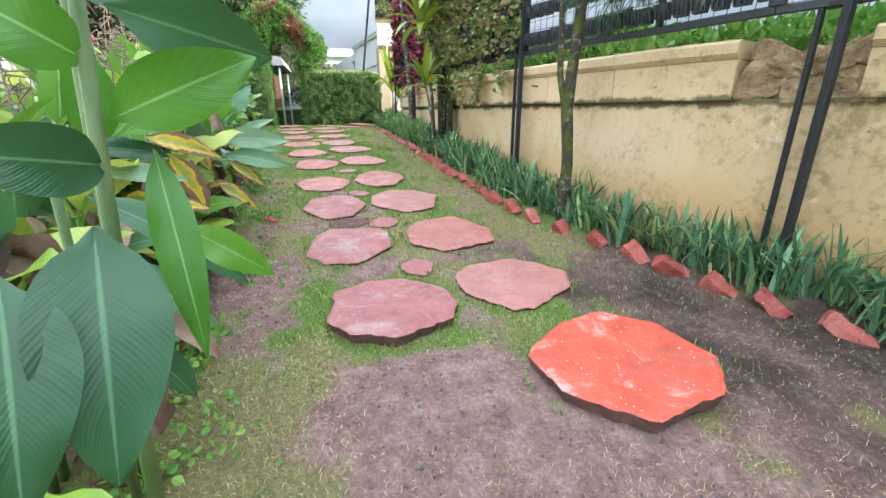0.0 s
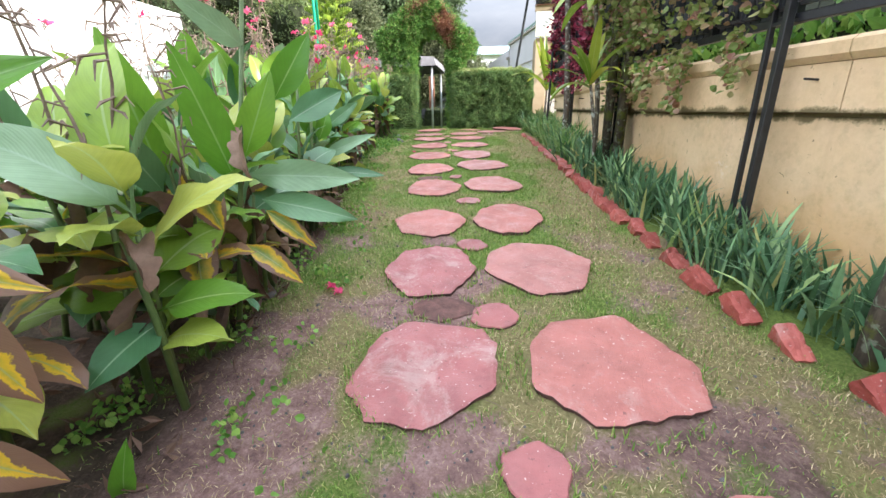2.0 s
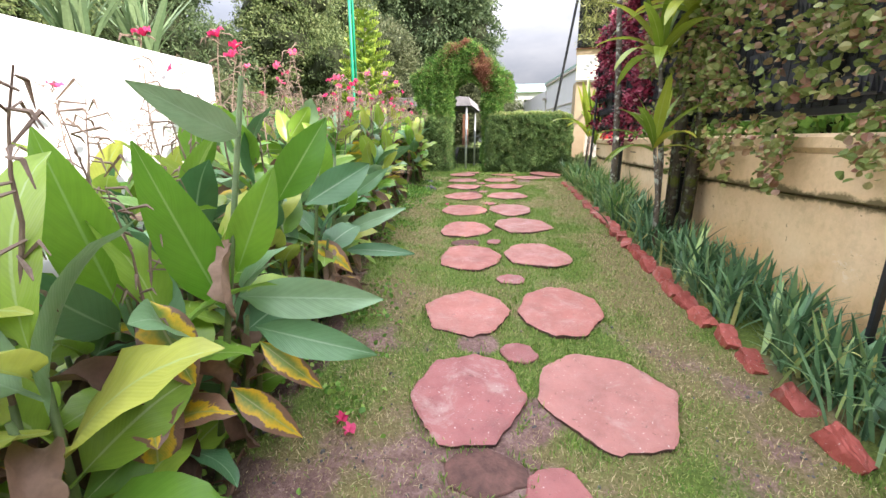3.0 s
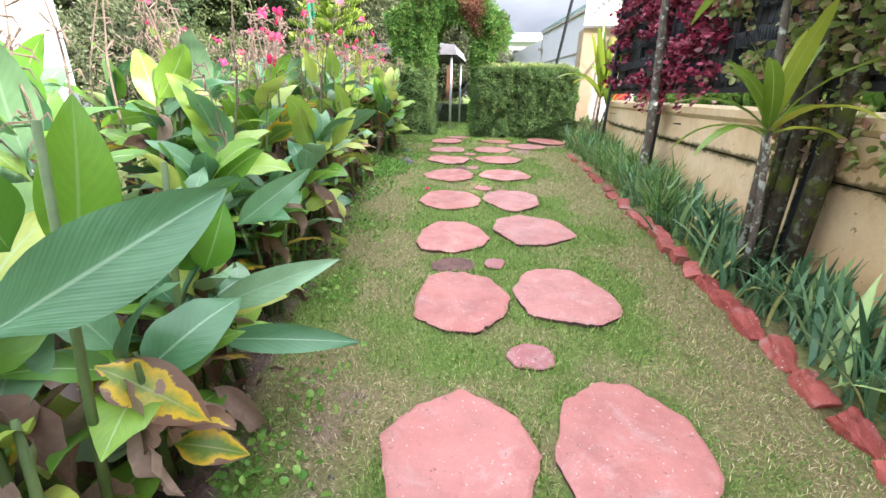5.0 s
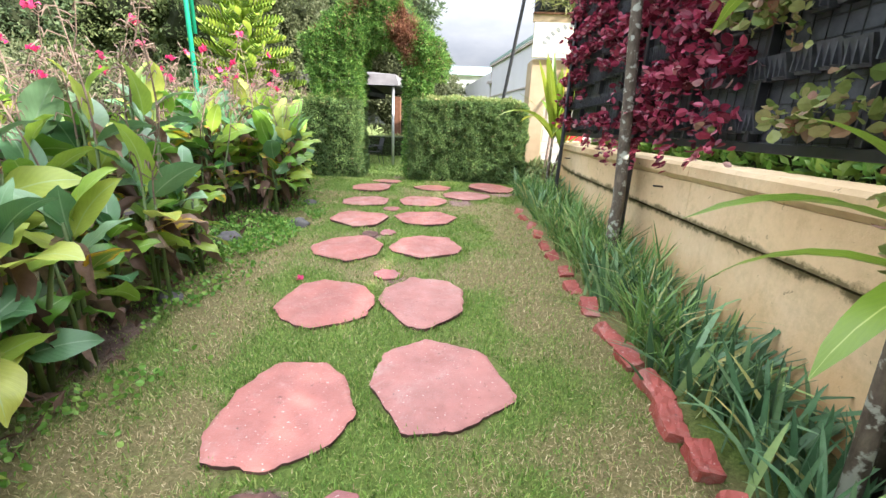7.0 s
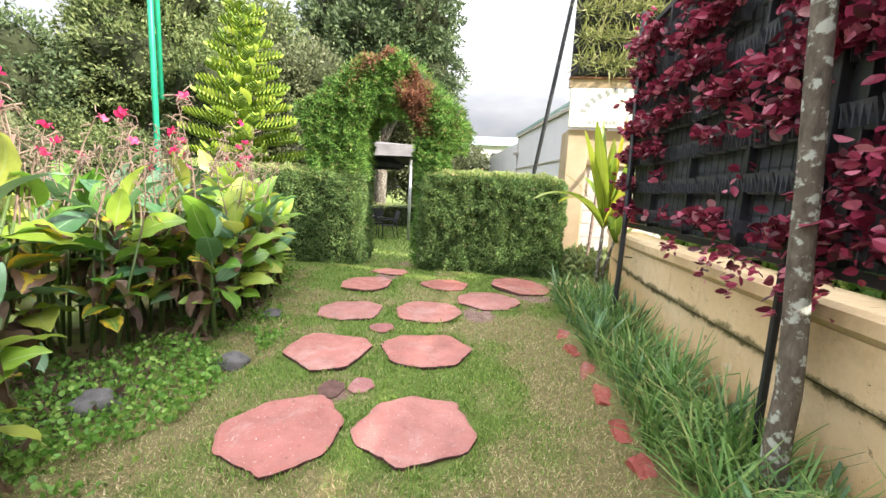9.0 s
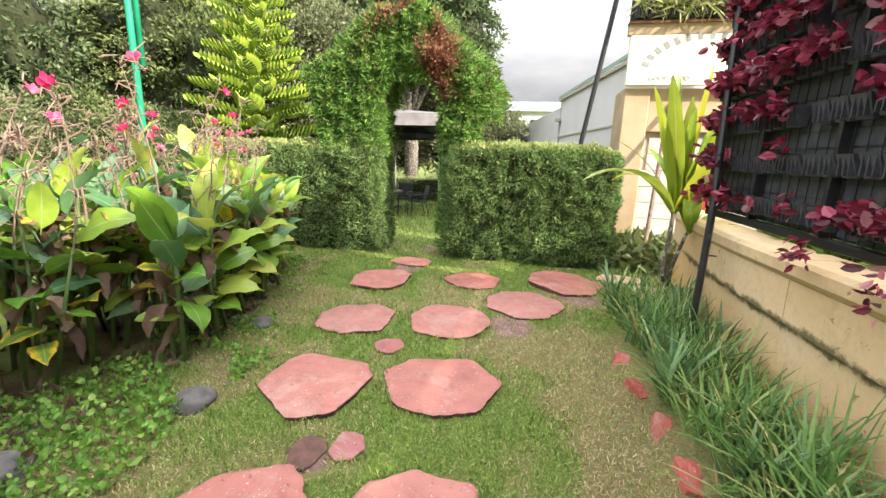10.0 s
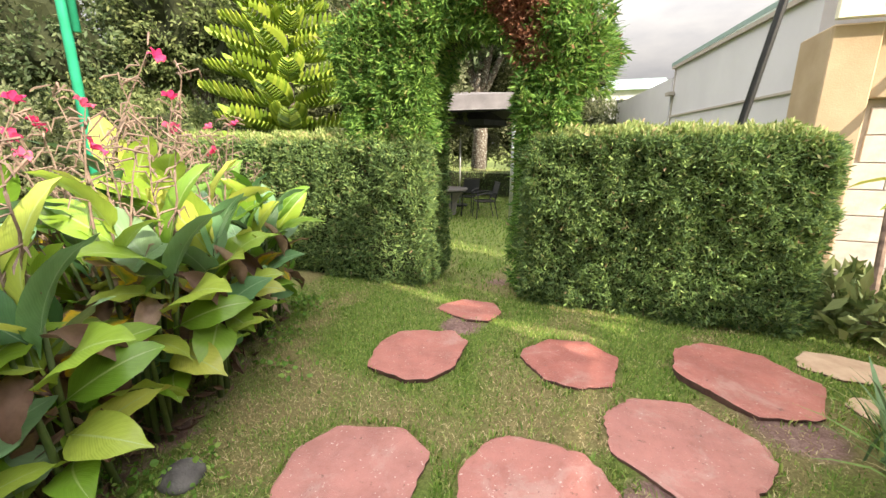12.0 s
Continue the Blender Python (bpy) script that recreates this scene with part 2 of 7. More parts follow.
def leaf_shader(name, stops, rough=0.45, through_light=0.28, by_object=False, grain=30.0, spec=0.4):
    m, nt, b = shader(name, rough, spec=spec)
    rnd = nt.nodes.new("ShaderNodeObjectInfo").outputs["Random"] if by_object else nt.nodes.new("ShaderNodeNewGeometry").outputs["Random Per Island"]
    c = ramp_of(nt, rnd, stops)
    c = mixed(nt, 0.35, c, ramp_of(nt, noise_of(nt, grain, 3), [(0.3, (0.35, 0.35, 0.3)), (0.7, (1.0, 1.0, 1.0))]), "MULTIPLY")
    nt.links.new(c, b.inputs["Base Color"])
    t = nt.nodes.new("ShaderNodeBsdfTranslucent")
    nt.links.new(c, t.inputs["Color"])
    x = node(nt, "ShaderNodeMixShader", Fac=through_light)
    nt.links.new(b.outputs[0], x.inputs[1])
    nt.links.new(t.outputs[0], x.inputs[2])
    nt.links.new(x.outputs[0], nt.nodes["Material Output"].inputs["Surface"])
    return m


def broad_leaf(name, green, rib, age=0.0, through_light=0.3):
    """A large leaf with a pale midrib, fine side veins, and, with age, yellow and brown margins."""
    m, nt, b = shader(name, 0.33, spec=0.5)
    uv = nt.nodes.new("ShaderNodeUVMap").outputs["UV"]
    sep = nt.nodes.new("ShaderNodeSeparateXYZ")
    nt.links.new(uv, sep.inputs[0])
    u = maths(nt, "ABSOLUTE", maths(nt, "SUBTRACT", sep.outputs[0], 0.5))
    v = sep.outputs[1]
    rnd = nt.nodes.new("ShaderNodeObjectInfo").outputs["Random"]
    c = ramp_of(nt, rnd, green)
    vein = maths(nt, "SINE", maths(nt, "MULTIPLY", maths(nt, "SUBTRACT", v, maths(nt, "MULTIPLY", u, 0.55)), 210.0))
    veinf = maths(nt, "MULTIPLY_ADD", vein, 0.5)
    c = mixed(nt, maths(nt, "MULTIPLY", maths(nt, "ADD", vein, 1.0), 0.016), c, (0.05, 0.10, 0.02))
    blotch = noise_of(nt, 7.0, 6)
    broad = maths(nt, "SINE", maths(nt, "ADD", maths(nt, "MULTIPLY", maths(nt, "SUBTRACT", v, maths(nt, "MULTIPLY", u, 0.55)), 74.0), maths(nt, "MULTIPLY", blotch, 9.0)))
    c = mixed(nt, maths(nt, "MULTIPLY", maths(nt, "ADD", broad, 1.0), 0.03), c, (0.04, 0.09, 0.02))
    c = mixed(nt, 0.5, c, ramp_of(nt, blotch, [(0.3, (0.5, 0.55, 0.45)), (0.7, (1.0, 1.0, 1.0))]), "MULTIPLY")
    if age > 0:
        edge = maths(nt, "ADD", maths(nt, "MULTIPLY", u, 1.6), maths(nt, "MULTIPLY", v, 0.35))
        edge = maths(nt, "ADD", edge, maths(nt, "MULTIPLY", maths(nt, "SUBTRACT", noise_of(nt, 13.0, 7, 0.65), 0.5), 1.3))
        edge = maths(nt, "ADD", edge, maths(nt, "MULTIPLY", maths(nt, "SUBTRACT", rnd, 0.6), 0.75))
        k = 1.25 - age
        mask = ramp_of(nt, edge, [(max(0.0, k - 0.38), (0, 0, 0)), (min(1.0, k), (1, 1, 1))])
        c = mixed(nt, mask, c, (0.78, 0.53, 0.04))
        mask2 = ramp_of(nt, edge, [(min(0.98, k + 0.08), (0, 0, 0)), (min(1.0, k + 0.14), (1, 1, 1))])
        c = mixed(nt, mask2, c, (0.26, 0.15, 0.10))
    ribmask = ramp_of(nt, u, [(0.012, (1, 1, 1)), (0.03, (0, 0, 0))])
    c = mixed(nt, maths(nt, "MULTIPLY", ribmask, 0.75), c, rib)
    nt.links.new(c, b.inputs["Base Color"])
    bumped(nt, b, mixed(nt, 0.6, vein, broad), 0.14, 0.003)
    t = nt.nodes.new("ShaderNodeBsdfTranslucent")
    nt.links.new(c, t.inputs["Color"])
    x = node(nt, "ShaderNodeMixShader", Fac=through_light)
    nt.links.new(b.outputs[0], x.inputs[1])
    nt.links.new(t.outputs[0], x.inputs[2])
    nt.links.new(x.outputs[0], nt.nodes["Material Output"].inputs["Surface"])
    return m


def plain(name, stops, scale=12.0, rough=0.7, metal=0.0, bump=0.2, bump_scale=60.0, dist=0.01, spec=0.4):
    m, nt, b = shader(name, rough, metal, spec)
    c = ramp_of(nt, noise_of(nt, scale, 6, 0.6), stops)
    nt.links.new(c, b.inputs["Base Color"])
    bumped(nt, b, noise_of(nt, bump_scale, 4), bump, dist)
    return m


def ground_shader():
    m, nt, b = shader("earth_and_turf", 0.9, spec=0.2)
    a = nt.nodes.new("ShaderNodeAttribute")
    a.attribute_name = "soil"
    d = nt.nodes.new("ShaderNodeAttribute")
    d.attribute_name = "dry"
    fine, mid = noise_of(nt, 48, 8, 0.78), noise_of(nt, 9, 7, 0.7)
    dirt = ramp_of(nt, mixed(nt, 0.5, fine, mid), [(0.32, (0.085, 0.052, 0.046)), (0.5, (0.27, 0.165, 0.148)), (0.66, (0.47, 0.33, 0.295))])
    # darker soil: damp strip by the bricks, shade painted in under the plants
    dark_soil = nt.nodes.new("ShaderNodeAttribute")
    dark_soil.attribute_name = "damp_and_shade"
    dirt = mixed(nt, dark_soil.outputs["Fac"], dirt, ramp_of(nt, mixed(nt, 0.5, fine, mid), [(0.34, (0.022, 0.017, 0.012)), (0.52, (0.075, 0.055, 0.040)), (0.68, (0.19, 0.145, 0.11))]))
    turf = ramp_of(nt, fine, [(0.3, (0.06, 0.095, 0.02)), (0.55, (0.16, 0.23, 0.05)), (0.75, (0.29, 0.34, 0.10))])
    straw = ramp_of(nt, fine, [(0.3, (0.13, 0.095, 0.05)), (0.6, (0.32, 0.25, 0.13)), (0.8, (0.46, 0.38, 0.22))])
    g = mixed(nt, maths(nt, "MULTIPLY", d.outputs["Fac"], 0.75), turf, straw)
    edge = maths(nt, "ADD", a.outputs["Fac"], maths(nt, "MULTIPLY", maths(nt, "SUBTRACT", fine, 0.5), 0.8))
    c = mixed(nt, ramp_of(nt, edge, [(0.38, (0, 0, 0)), (0.62, (1, 1, 1))]), g, dirt)
    nt.links.new(c, b.inputs["Base Color"])
    bumped(nt, b, mixed(nt, 0.4, fine, noise_of(nt, 120, 5, 0.7)), 1.0, 0.03)
    return m


def stone_shader(name, tones, worn):
    m, nt, b = shader(name, 0.55, spec=0.45)
    rnd = nt.nodes.new("ShaderNodeObjectInfo").outputs["Random"]
    base = ramp_of(nt, rnd, tones)
    co = nt.nodes.new("ShaderNodeTexCoord").outputs["Object"]
    off = nt.nodes.new("ShaderNodeVectorMath")
    off.operation = "ADD"
    nt.links.new(co, off.inputs[0])
    sc = maths(nt, "MULTIPLY", rnd, 37.0)
    nt.links.new(sc, off.inputs[1])
    vec = off.outputs[0]
    c = mixed(nt, 0.75, base, ramp_of(nt, noise_of(nt, 4.5, 8, 0.72, vec), [(0.32, (0.62, 0.57, 0.57)), (0.5, (0.92, 0.90, 0.90)), (0.66, (1.1, 1.08, 1.07))]), "MULTIPLY")
    wear = ramp_of(nt, noise_of(nt, 3.2, 9, 0.75, vec, 0.6), [(0.54, (0, 0, 0)), (0.64, (1, 1, 1))])
    c = mixed(nt, maths(nt, "MULTIPLY", wear, worn), c, (0.46, 0.35, 0.31))
    specks = ramp_of(nt, noise_of(nt, 62, 2, 0.5, vec), [(0.68, (0, 0, 0)), (0.72, (1, 1, 1))])
    c = mixed(nt, maths(nt, "MULTIPLY", specks, 0.75), c, (0.62, 0.50, 0.45))
    dark = ramp_of(nt, noise_of(nt, 26, 5, 0.7, vec), [(0.30, (1, 1, 1)), (0.38, (0, 0, 0))])
    c = mixed(nt, maths(nt, "MULTIPLY", dark, 0.75), c, (0.09, 0.045, 0.04))
    grime = ramp_of(nt, noise_of(nt, 1.9, 7, 0.7, vec, 0.5), [(0.55, (0, 0, 0)), (0.72, (1, 1, 1))])
    c = mixed(nt, maths(nt, "MULTIPLY", grime, 0.5 if worn > 0.45 else 0.22), c, (0.17, 0.10, 0.085))
    nt.links.new(c, b.inputs["Base Color"])
    rr = ramp_of(nt, noise_of(nt, 6, 5, 0.6, vec), [(0.35, (0.34, 0.34, 0.34)), (0.65, (0.75, 0.75, 0.75))])
    nt.links.new(rr, b.inputs["Roughness"])
    bumped(nt, b, mixed(nt, 0.5, noise_of(nt, 14, 5, 0.6, vec), noise_of(nt, 90, 4, 0.7, vec)), 0.75, 0.012)
    return m


def wall_shader():
    m, nt, b = shader("tan_painted_render", 0.8, spec=0.25)
    co = nt.nodes.new("ShaderNodeTexCoord").outputs["Object"]
    st = nt.nodes.new("ShaderNodeMapping")
    st.inputs["Scale"].default_value = (1, 1, 0.12)
    nt.links.new(co, st.inputs["Vector"])
    zz = nt.nodes.new("ShaderNodeSeparateXYZ")
    nt.links.new(co, zz.inputs[0])
    c = ramp_of(nt, noise_of(nt, 0.9, 6, 0.6), [(0.3, (0.60, 0.43, 0.245)), (0.5, (0.70, 0.53, 0.325)), (0.72, (0.76, 0.605, 0.41))])
    c = mixed(nt, 0.25, c, ramp_of(nt, noise_of(nt, 26, 6, 0.7), [(0.35, (0.7, 0.66, 0.6)), (0.65, (1, 1, 1))]), "MULTIPLY")
    streak = ramp_of(nt, noise_of(nt, 6, 5, 0.65, st.outputs[0]), [(0.56, (0, 0, 0)), (0.76, (1, 1, 1))])
    c = mixed(nt, maths(nt, "MULTIPLY", streak, 0.30), c, (0.40, 0.27, 0.15))
    # damp orange foot of the wall, creeping up from the soil
    foot = ramp_of(nt, maths(nt, "ADD", maths(nt, "SUBTRACT", zz.outputs[2], maths(nt, "MULTIPLY", zz.outputs[1], 0.05)), maths(nt, "MULTIPLY", noise_of(nt, 2.2, 5, 0.65), 0.5)), [(0.60, (1, 1, 1)), (1.10, (0, 0, 0))])
    c = mixed(nt, maths(nt, "MULTIPLY", foot, 0.7), c, (0.62, 0.36, 0.14))
    # moss and black algae over the oldest stretch by the crumbled band, with painted shade
    moss_and_shade = ramp_of(nt, maths(nt, "ADD", maths(nt, "MULTIPLY", zz.outputs[1], 0.2), maths(nt, "MULTIPLY", noise_of(nt, 1.6, 4, 0.6), 0.35)), [(0.56, (1, 1, 1)), (0.98, (0, 0, 0))])
    moss = ramp_of(nt, mixed(nt, 0.45, noise_of(nt, 2.0, 7, 0.72), noise_of(nt, 15, 5, 0.7)), [(0.50, (0, 0, 0)), (0.60, (1, 1, 1))])
    c = mixed(nt, maths(nt, "MULTIPLY", maths(nt, "MULTIPLY", moss, 0.75), maths(nt, "ADD", maths(nt, "MULTIPLY", moss_and_shade, 0.75), 0.25)), c, (0.19, 0.155, 0.06))
    # even darkening of the same stretch, shade put into the wall colour
    c = mixed(nt, maths(nt, "MULTIPLY", moss_and_shade, 0.38), c, (0.26, 0.20, 0.10))
    chip = ramp_of(nt, noise_of(nt, 17, 4, 0.6, co, 0.8), [(0.675, (0, 0, 0)), (0.70, (1, 1, 1))])
    c = mixed(nt, maths(nt, "MULTIPLY", chip, 0.7), c, (0.15, 0.11, 0.06))
    near = maths(nt, "SUBTRACT", 1.0, maths(nt, "MULTIPLY", maths(nt, "ABSOLUTE", maths(nt, "SUBTRACT", zz.outputs[2], 1.36)), 9.0))
    growth = ramp_of(nt, maths(nt, "ADD", maths(nt, "MULTIPLY", near, 0.34), maths(nt, "MULTIPLY", noise_of(nt, 4.5, 7, 0.75), 0.6)), [(0.49, (0, 0, 0)), (0.57, (1, 1, 1))])
    c = mixed(nt, maths(nt, "MULTIPLY", growth, 0.85), c, (0.085, 0.075, 0.03))
    flake = ramp_of(nt, noise_of(nt, 3.1, 6, 0.75, co, 0.6), [(0.64, (0, 0, 0)), (0.68, (1, 1, 1))])
    c = mixed(nt, maths(nt, "MULTIPLY", flake, 0.3), c, (0.80, 0.74, 0.64))
    nt.links.new(c, b.inputs["Base Color"])
    bumped(nt, b, mixed(nt, 0.5, noise_of(nt, 8, 5), noise_of(nt, 70, 4)), 0.35, 0.01)
    return m


def bark_shader(name, base, lichen, moss=0.0):
    m, nt, b = shader(name, 0.9, spec=0.2)
    co = nt.nodes.new("ShaderNodeTexCoord").outputs["Object"]
    st = nt.nodes.new("ShaderNodeMapping")
    st.inputs["Scale"].default_value = (1, 1, 0.4)
    nt.links.new(co, st.inputs["Vector"])
    n1 = noise_of(nt, 30, 5, 0.65, st.outputs[0])
    c = ramp_of(nt, n1, [(0.3, tuple(x * 0.45 for x in base)), (0.6, base), (0.8, tuple(min(1, x * 1.5) for x in base))])
    c = mixed(nt, ramp_of(nt, noise_of(nt, 16, 5, 0.6), [(0.54, (0, 0, 0)), (0.6, (1, 1, 1))]), c, lichen)
    if moss:
        c = mixed(nt, maths(nt, "MULTIPLY", ramp_of(nt, noise_of(nt, 5, 5, 0.6), [(0.50, (0, 0, 0)), (0.58, (1, 1, 1))]), moss), c, (0.085, 0.10, 0.02))
    nt.links.new(c, b.inputs["Base Color"])
    bumped(nt, b, n1, 0.7, 0.01)
    return m


M_ground = ground_shader()
M_stone = stone_shader("red_painted_slab", [(0.0, (0.372, 0.138, 0.115)), (0.5, (0.409, 0.160, 0.134)), (1.0, (0.387, 0.175, 0.153))], 0.35)
M_slab_fresh = stone_shader("bright_red_painted_slab", [(0.0, (0.527, 0.085, 0.047)), (1.0, (0.527, 0.085, 0.047))], 0.75)
M_slab_dull = stone_shader("dusty_red_slab", [(0.0, (0.306, 0.113, 0.108)), (1.0, (0.342, 0.126, 0.122))], 0.5)
# edge brown joins soil stain and painted shade; the sunken slabs share it
M_slab_side = plain("soil_shade_slab_brown", [(0.3, (0.06, 0.035, 0.03)), (0.7, (0.17, 0.085, 0.07))], 14, 0.95, bump=0.6)
M_flag = plain("sandy_flagstone", [(0.3, (0.42, 0.28, 0.19)), (0.7, (0.62, 0.47, 0.34))], 6, 0.75)
M_brick = stone_shader("red_painted_brick", [(0.0, (0.324, 0.068, 0.054)), (1.0, (0.414, 0.108, 0.086))], 0.35)
M_wall = wall_shader()
M_rubble = plain("broken_masonry", [(0.3, (0.16, 0.10, 0.05)), (0.7, (0.46, 0.34, 0.20))], 9, 0.95, bump=0.9, bump_scale=24, dist=0.05)
M_black = plain("black_painted_steel", [(0.3, (0.012, 0.013, 0.016)), (0.7, (0.022, 0.024, 0.028))], 20, 0.42, 0.0, 0.05, 90, 0.003, 0.5)
M_plastic = plain("black_plastic_pots", [(0.3, (0.035, 0.039, 0.048)), (0.7, (0.085, 0.092, 0.108))], 15, 0.5, 0.0, 0.1, 70, 0.004)
M_grass = leaf_shader("lawn_blades", [(0.0, (0.105, 0.210, 0.032)), (0.4, (0.189, 0.335, 0.058)), (0.75, (0.294, 0.430, 0.095)), (1.0, (0.462, 0.493, 0.168))], 0.55, 0.35)
M_straw = leaf_shader("dry_blades", [(0.0, (0.268, 0.183, 0.098)), (0.5, (0.512, 0.390, 0.207)), (1.0, (0.756, 0.634, 0.390))], 0.7, 0.2)
M_weed = leaf_shader("clover_weed", [(0.0, (0.104, 0.260, 0.039)), (0.6, (0.221, 0.429, 0.078)), (1.0, (0.364, 0.520, 0.117))], 0.5, 0.3)
M_iris = leaf_shader("sword_leaves", [(0.0, (0.075, 0.167, 0.072)), (0.45, (0.144, 0.285, 0.130)), (0.8, (0.254, 0.412, 0.208)), (0.95, (0.372, 0.508, 0.195)), (1.0, (0.676, 0.539, 0.221))], 0.42, 0.22)
M_iris_one = leaf_shader("iris_leaf", [(0.0, (0.055, 0.135, 0.062)), (0.45, (0.12, 0.25, 0.12)), (0.8, (0.22, 0.39, 0.20)), (0.95, (0.392, 0.546, 0.200)), (1.0, (0.675, 0.572, 0.220))], 0.42, 0.22, True)
M_strap = leaf_shader("strap_leaves", [(0.0, (0.081, 0.189, 0.047)), (0.5, (0.162, 0.324, 0.081)), (0.85, (0.297, 0.432, 0.135)), (1.0, (0.567, 0.486, 0.243))], 0.45, 0.25)
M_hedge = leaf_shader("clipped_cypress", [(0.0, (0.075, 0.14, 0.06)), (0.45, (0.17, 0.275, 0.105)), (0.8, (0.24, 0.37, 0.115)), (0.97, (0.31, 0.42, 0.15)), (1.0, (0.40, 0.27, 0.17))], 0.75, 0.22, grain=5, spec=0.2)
# paler copy of the hedge green, sunlight painted into the tops
M_hedge_top = leaf_shader("lit_top_cypress", [(0.0, (0.162, 0.257, 0.068)), (0.6, (0.351, 0.446, 0.149)), (0.9, (0.540, 0.567, 0.257)), (1.0, (0.567, 0.378, 0.230))], 0.6, 0.25, grain=3)
M_arch = leaf_shader("arch_cypress", [(0.0, (0.05, 0.13, 0.035)), (0.4, (0.12, 0.27, 0.055)), (0.8, (0.24, 0.43, 0.09)), (0.94, (0.34, 0.52, 0.13)), (1.0, (0.38, 0.26, 0.16))], 0.7, 0.25, grain=4, spec=0.25)
M_rust = leaf_shader("browned_sprays", [(0.0, (0.16, 0.07, 0.045)), (0.6, (0.34, 0.14, 0.08)), (1.0, (0.42, 0.24, 0.15))], 0.7, 0.2)
# near-black fill for hedges, arch and crowns, coloured as the shade inside them
M_core = plain("inner_shade", [(0.3, (0.014, 0.02, 0.008)), (0.7, (0.042, 0.052, 0.02))], 30, 0.95, bump=0.6)
# the palest pink stops stand in for sky highlights on the leaves
M_red_leaf = leaf_shader("burgundy_leaves", [(0.0, (0.07, 0.010, 0.02)), (0.35, (0.20, 0.022, 0.05)), (0.65, (0.38, 0.045, 0.10)), (0.85, (0.56, 0.09, 0.18)), (0.94, (0.68, 0.22, 0.30)), (1.0, (0.62, 0.42, 0.42))], 0.34, 0.3, spec=0.5)
M_ivy = leaf_shader("bronzing_creeper", [(0.0, (0.14, 0.21, 0.05)), (0.35, (0.27, 0.34, 0.10)), (0.62, (0.40, 0.42, 0.17)), (0.84, (0.36, 0.17, 0.12)), (1.0, (0.50, 0.38, 0.28))], 0.5, 0.3)
M_cord = broad_leaf("cordyline_leaf", [(0.0, (0.17, 0.28, 0.03)), (0.5, (0.28, 0.40, 0.045)), (0.85, (0.42, 0.48, 0.06)), (1.0, (0.58, 0.50, 0.06))], (0.45, 0.5, 0.16), 0.0, 0.35)
M_bark = bark_shader("lichened_bark", (0.15, 0.125, 0.10), (0.40, 0.42, 0.37))
M_moss_bark = bark_shader("mossy_bark", (0.075, 0.062, 0.045), (0.17, 0.185, 0.14), 0.95)
M_canna = broad_leaf("canna_leaf", [(0.0, (0.075, 0.22, 0.022)), (0.5, (0.13, 0.32, 0.028)), (1.0, (0.22, 0.42, 0.04))], (0.26, 0.42, 0.14))
M_canna_light = broad_leaf("pale_canna_leaf", [(0.0, (0.120, 0.296, 0.036)), (0.35, (0.224, 0.416, 0.048)), (0.7, (0.368, 0.520, 0.080)), (1.0, (0.544, 0.576, 0.120))], (0.42, 0.54, 0.24))
M_canna_blue = broad_leaf("waxy_canna_leaf", [(0.0, (0.071, 0.197, 0.084)), (0.6, (0.167, 0.334, 0.155)), (1.0, (0.298, 0.454, 0.263))], (0.30, 0.44, 0.28), 0.0, 0.18)
# canna green darkened for leaves under the shade of taller plants
M_canna_shaded = broad_leaf("shaded_canna_leaf", [(0.0, (0.022, 0.085, 0.030)), (1.0, (0.045, 0.13, 0.045))], (0.12, 0.24, 0.11), 0.0, 0.22)
M_canna_old = broad_leaf("yellowing_canna_leaf", [(0.0, (0.16, 0.30, 0.05)), (1.0, (0.38, 0.46, 0.08))], (0.45, 0.46, 0.18), 0.72)
M_canna_dry = leaf_shader("withered_canna_leaf", [(0.0, (0.075, 0.045, 0.032)), (0.45, (0.19, 0.115, 0.08)), (0.8, (0.36, 0.24, 0.175)), (1.0, (0.54, 0.39, 0.31))], 0.75, 0.2, True, 45)
M_stem = plain("canna_stem", [(0.3, (0.060, 0.114, 0.030)), (0.7, (0.132, 0.180, 0.060))], 9, 0.5)
M_dry_stem = plain("dried_stalk", [(0.3, (0.11, 0.075, 0.06)), (0.7, (0.30, 0.22, 0.17))], 14, 0.85)
M_petal = leaf_shader("pink_petals", [(0.0, (0.70, 0.03, 0.13)), (0.5, (0.82, 0.06, 0.22)), (1.0, (0.86, 0.18, 0.32))], 0.45, 0.4, True)
M_white = plain("white_boundary_paint", [(0.3, (0.70, 0.70, 0.71)), (0.7, (0.80, 0.80, 0.80))], 1.2, 0.75, bump=0.1)
M_green_pipe = plain("green_painted_pipe", [(0.3, (0.01, 0.30, 0.17)), (0.7, (0.02, 0.40, 0.24))], 6, 0.4, 0.0, 0.05)
M_fabric = plain("grey_canopy_cloth", [(0.3, (0.16, 0.15, 0.155)), (0.7, (0.24, 0.225, 0.23))], 3, 0.85, bump=0.25, bump_scale=8, dist=0.03)
M_umbrella = plain("charcoal_umbrella_cloth", [(0.3, (0.035, 0.036, 0.042)), (0.7, (0.07, 0.07, 0.08))], 4, 0.8)
M_pole = plain("galvanised_pole", [(0.3, (0.42, 0.43, 0.45)), (0.7, (0.58, 0.59, 0.61))], 8, 0.4, 0.5, 0.05)
M_rattan = plain("grey_woven_top", [(0.3, (0.10, 0.09, 0.085)), (0.7, (0.22, 0.20, 0.19))], 40, 0.7, bump=0.5)
M_shed = plain("white_shed_sheeting", [(0.3, (0.585, 0.585, 0.619)), (0.7, (0.671, 0.671, 0.705))], 0.8, 0.6, bump=0.06, bump_scale=4)
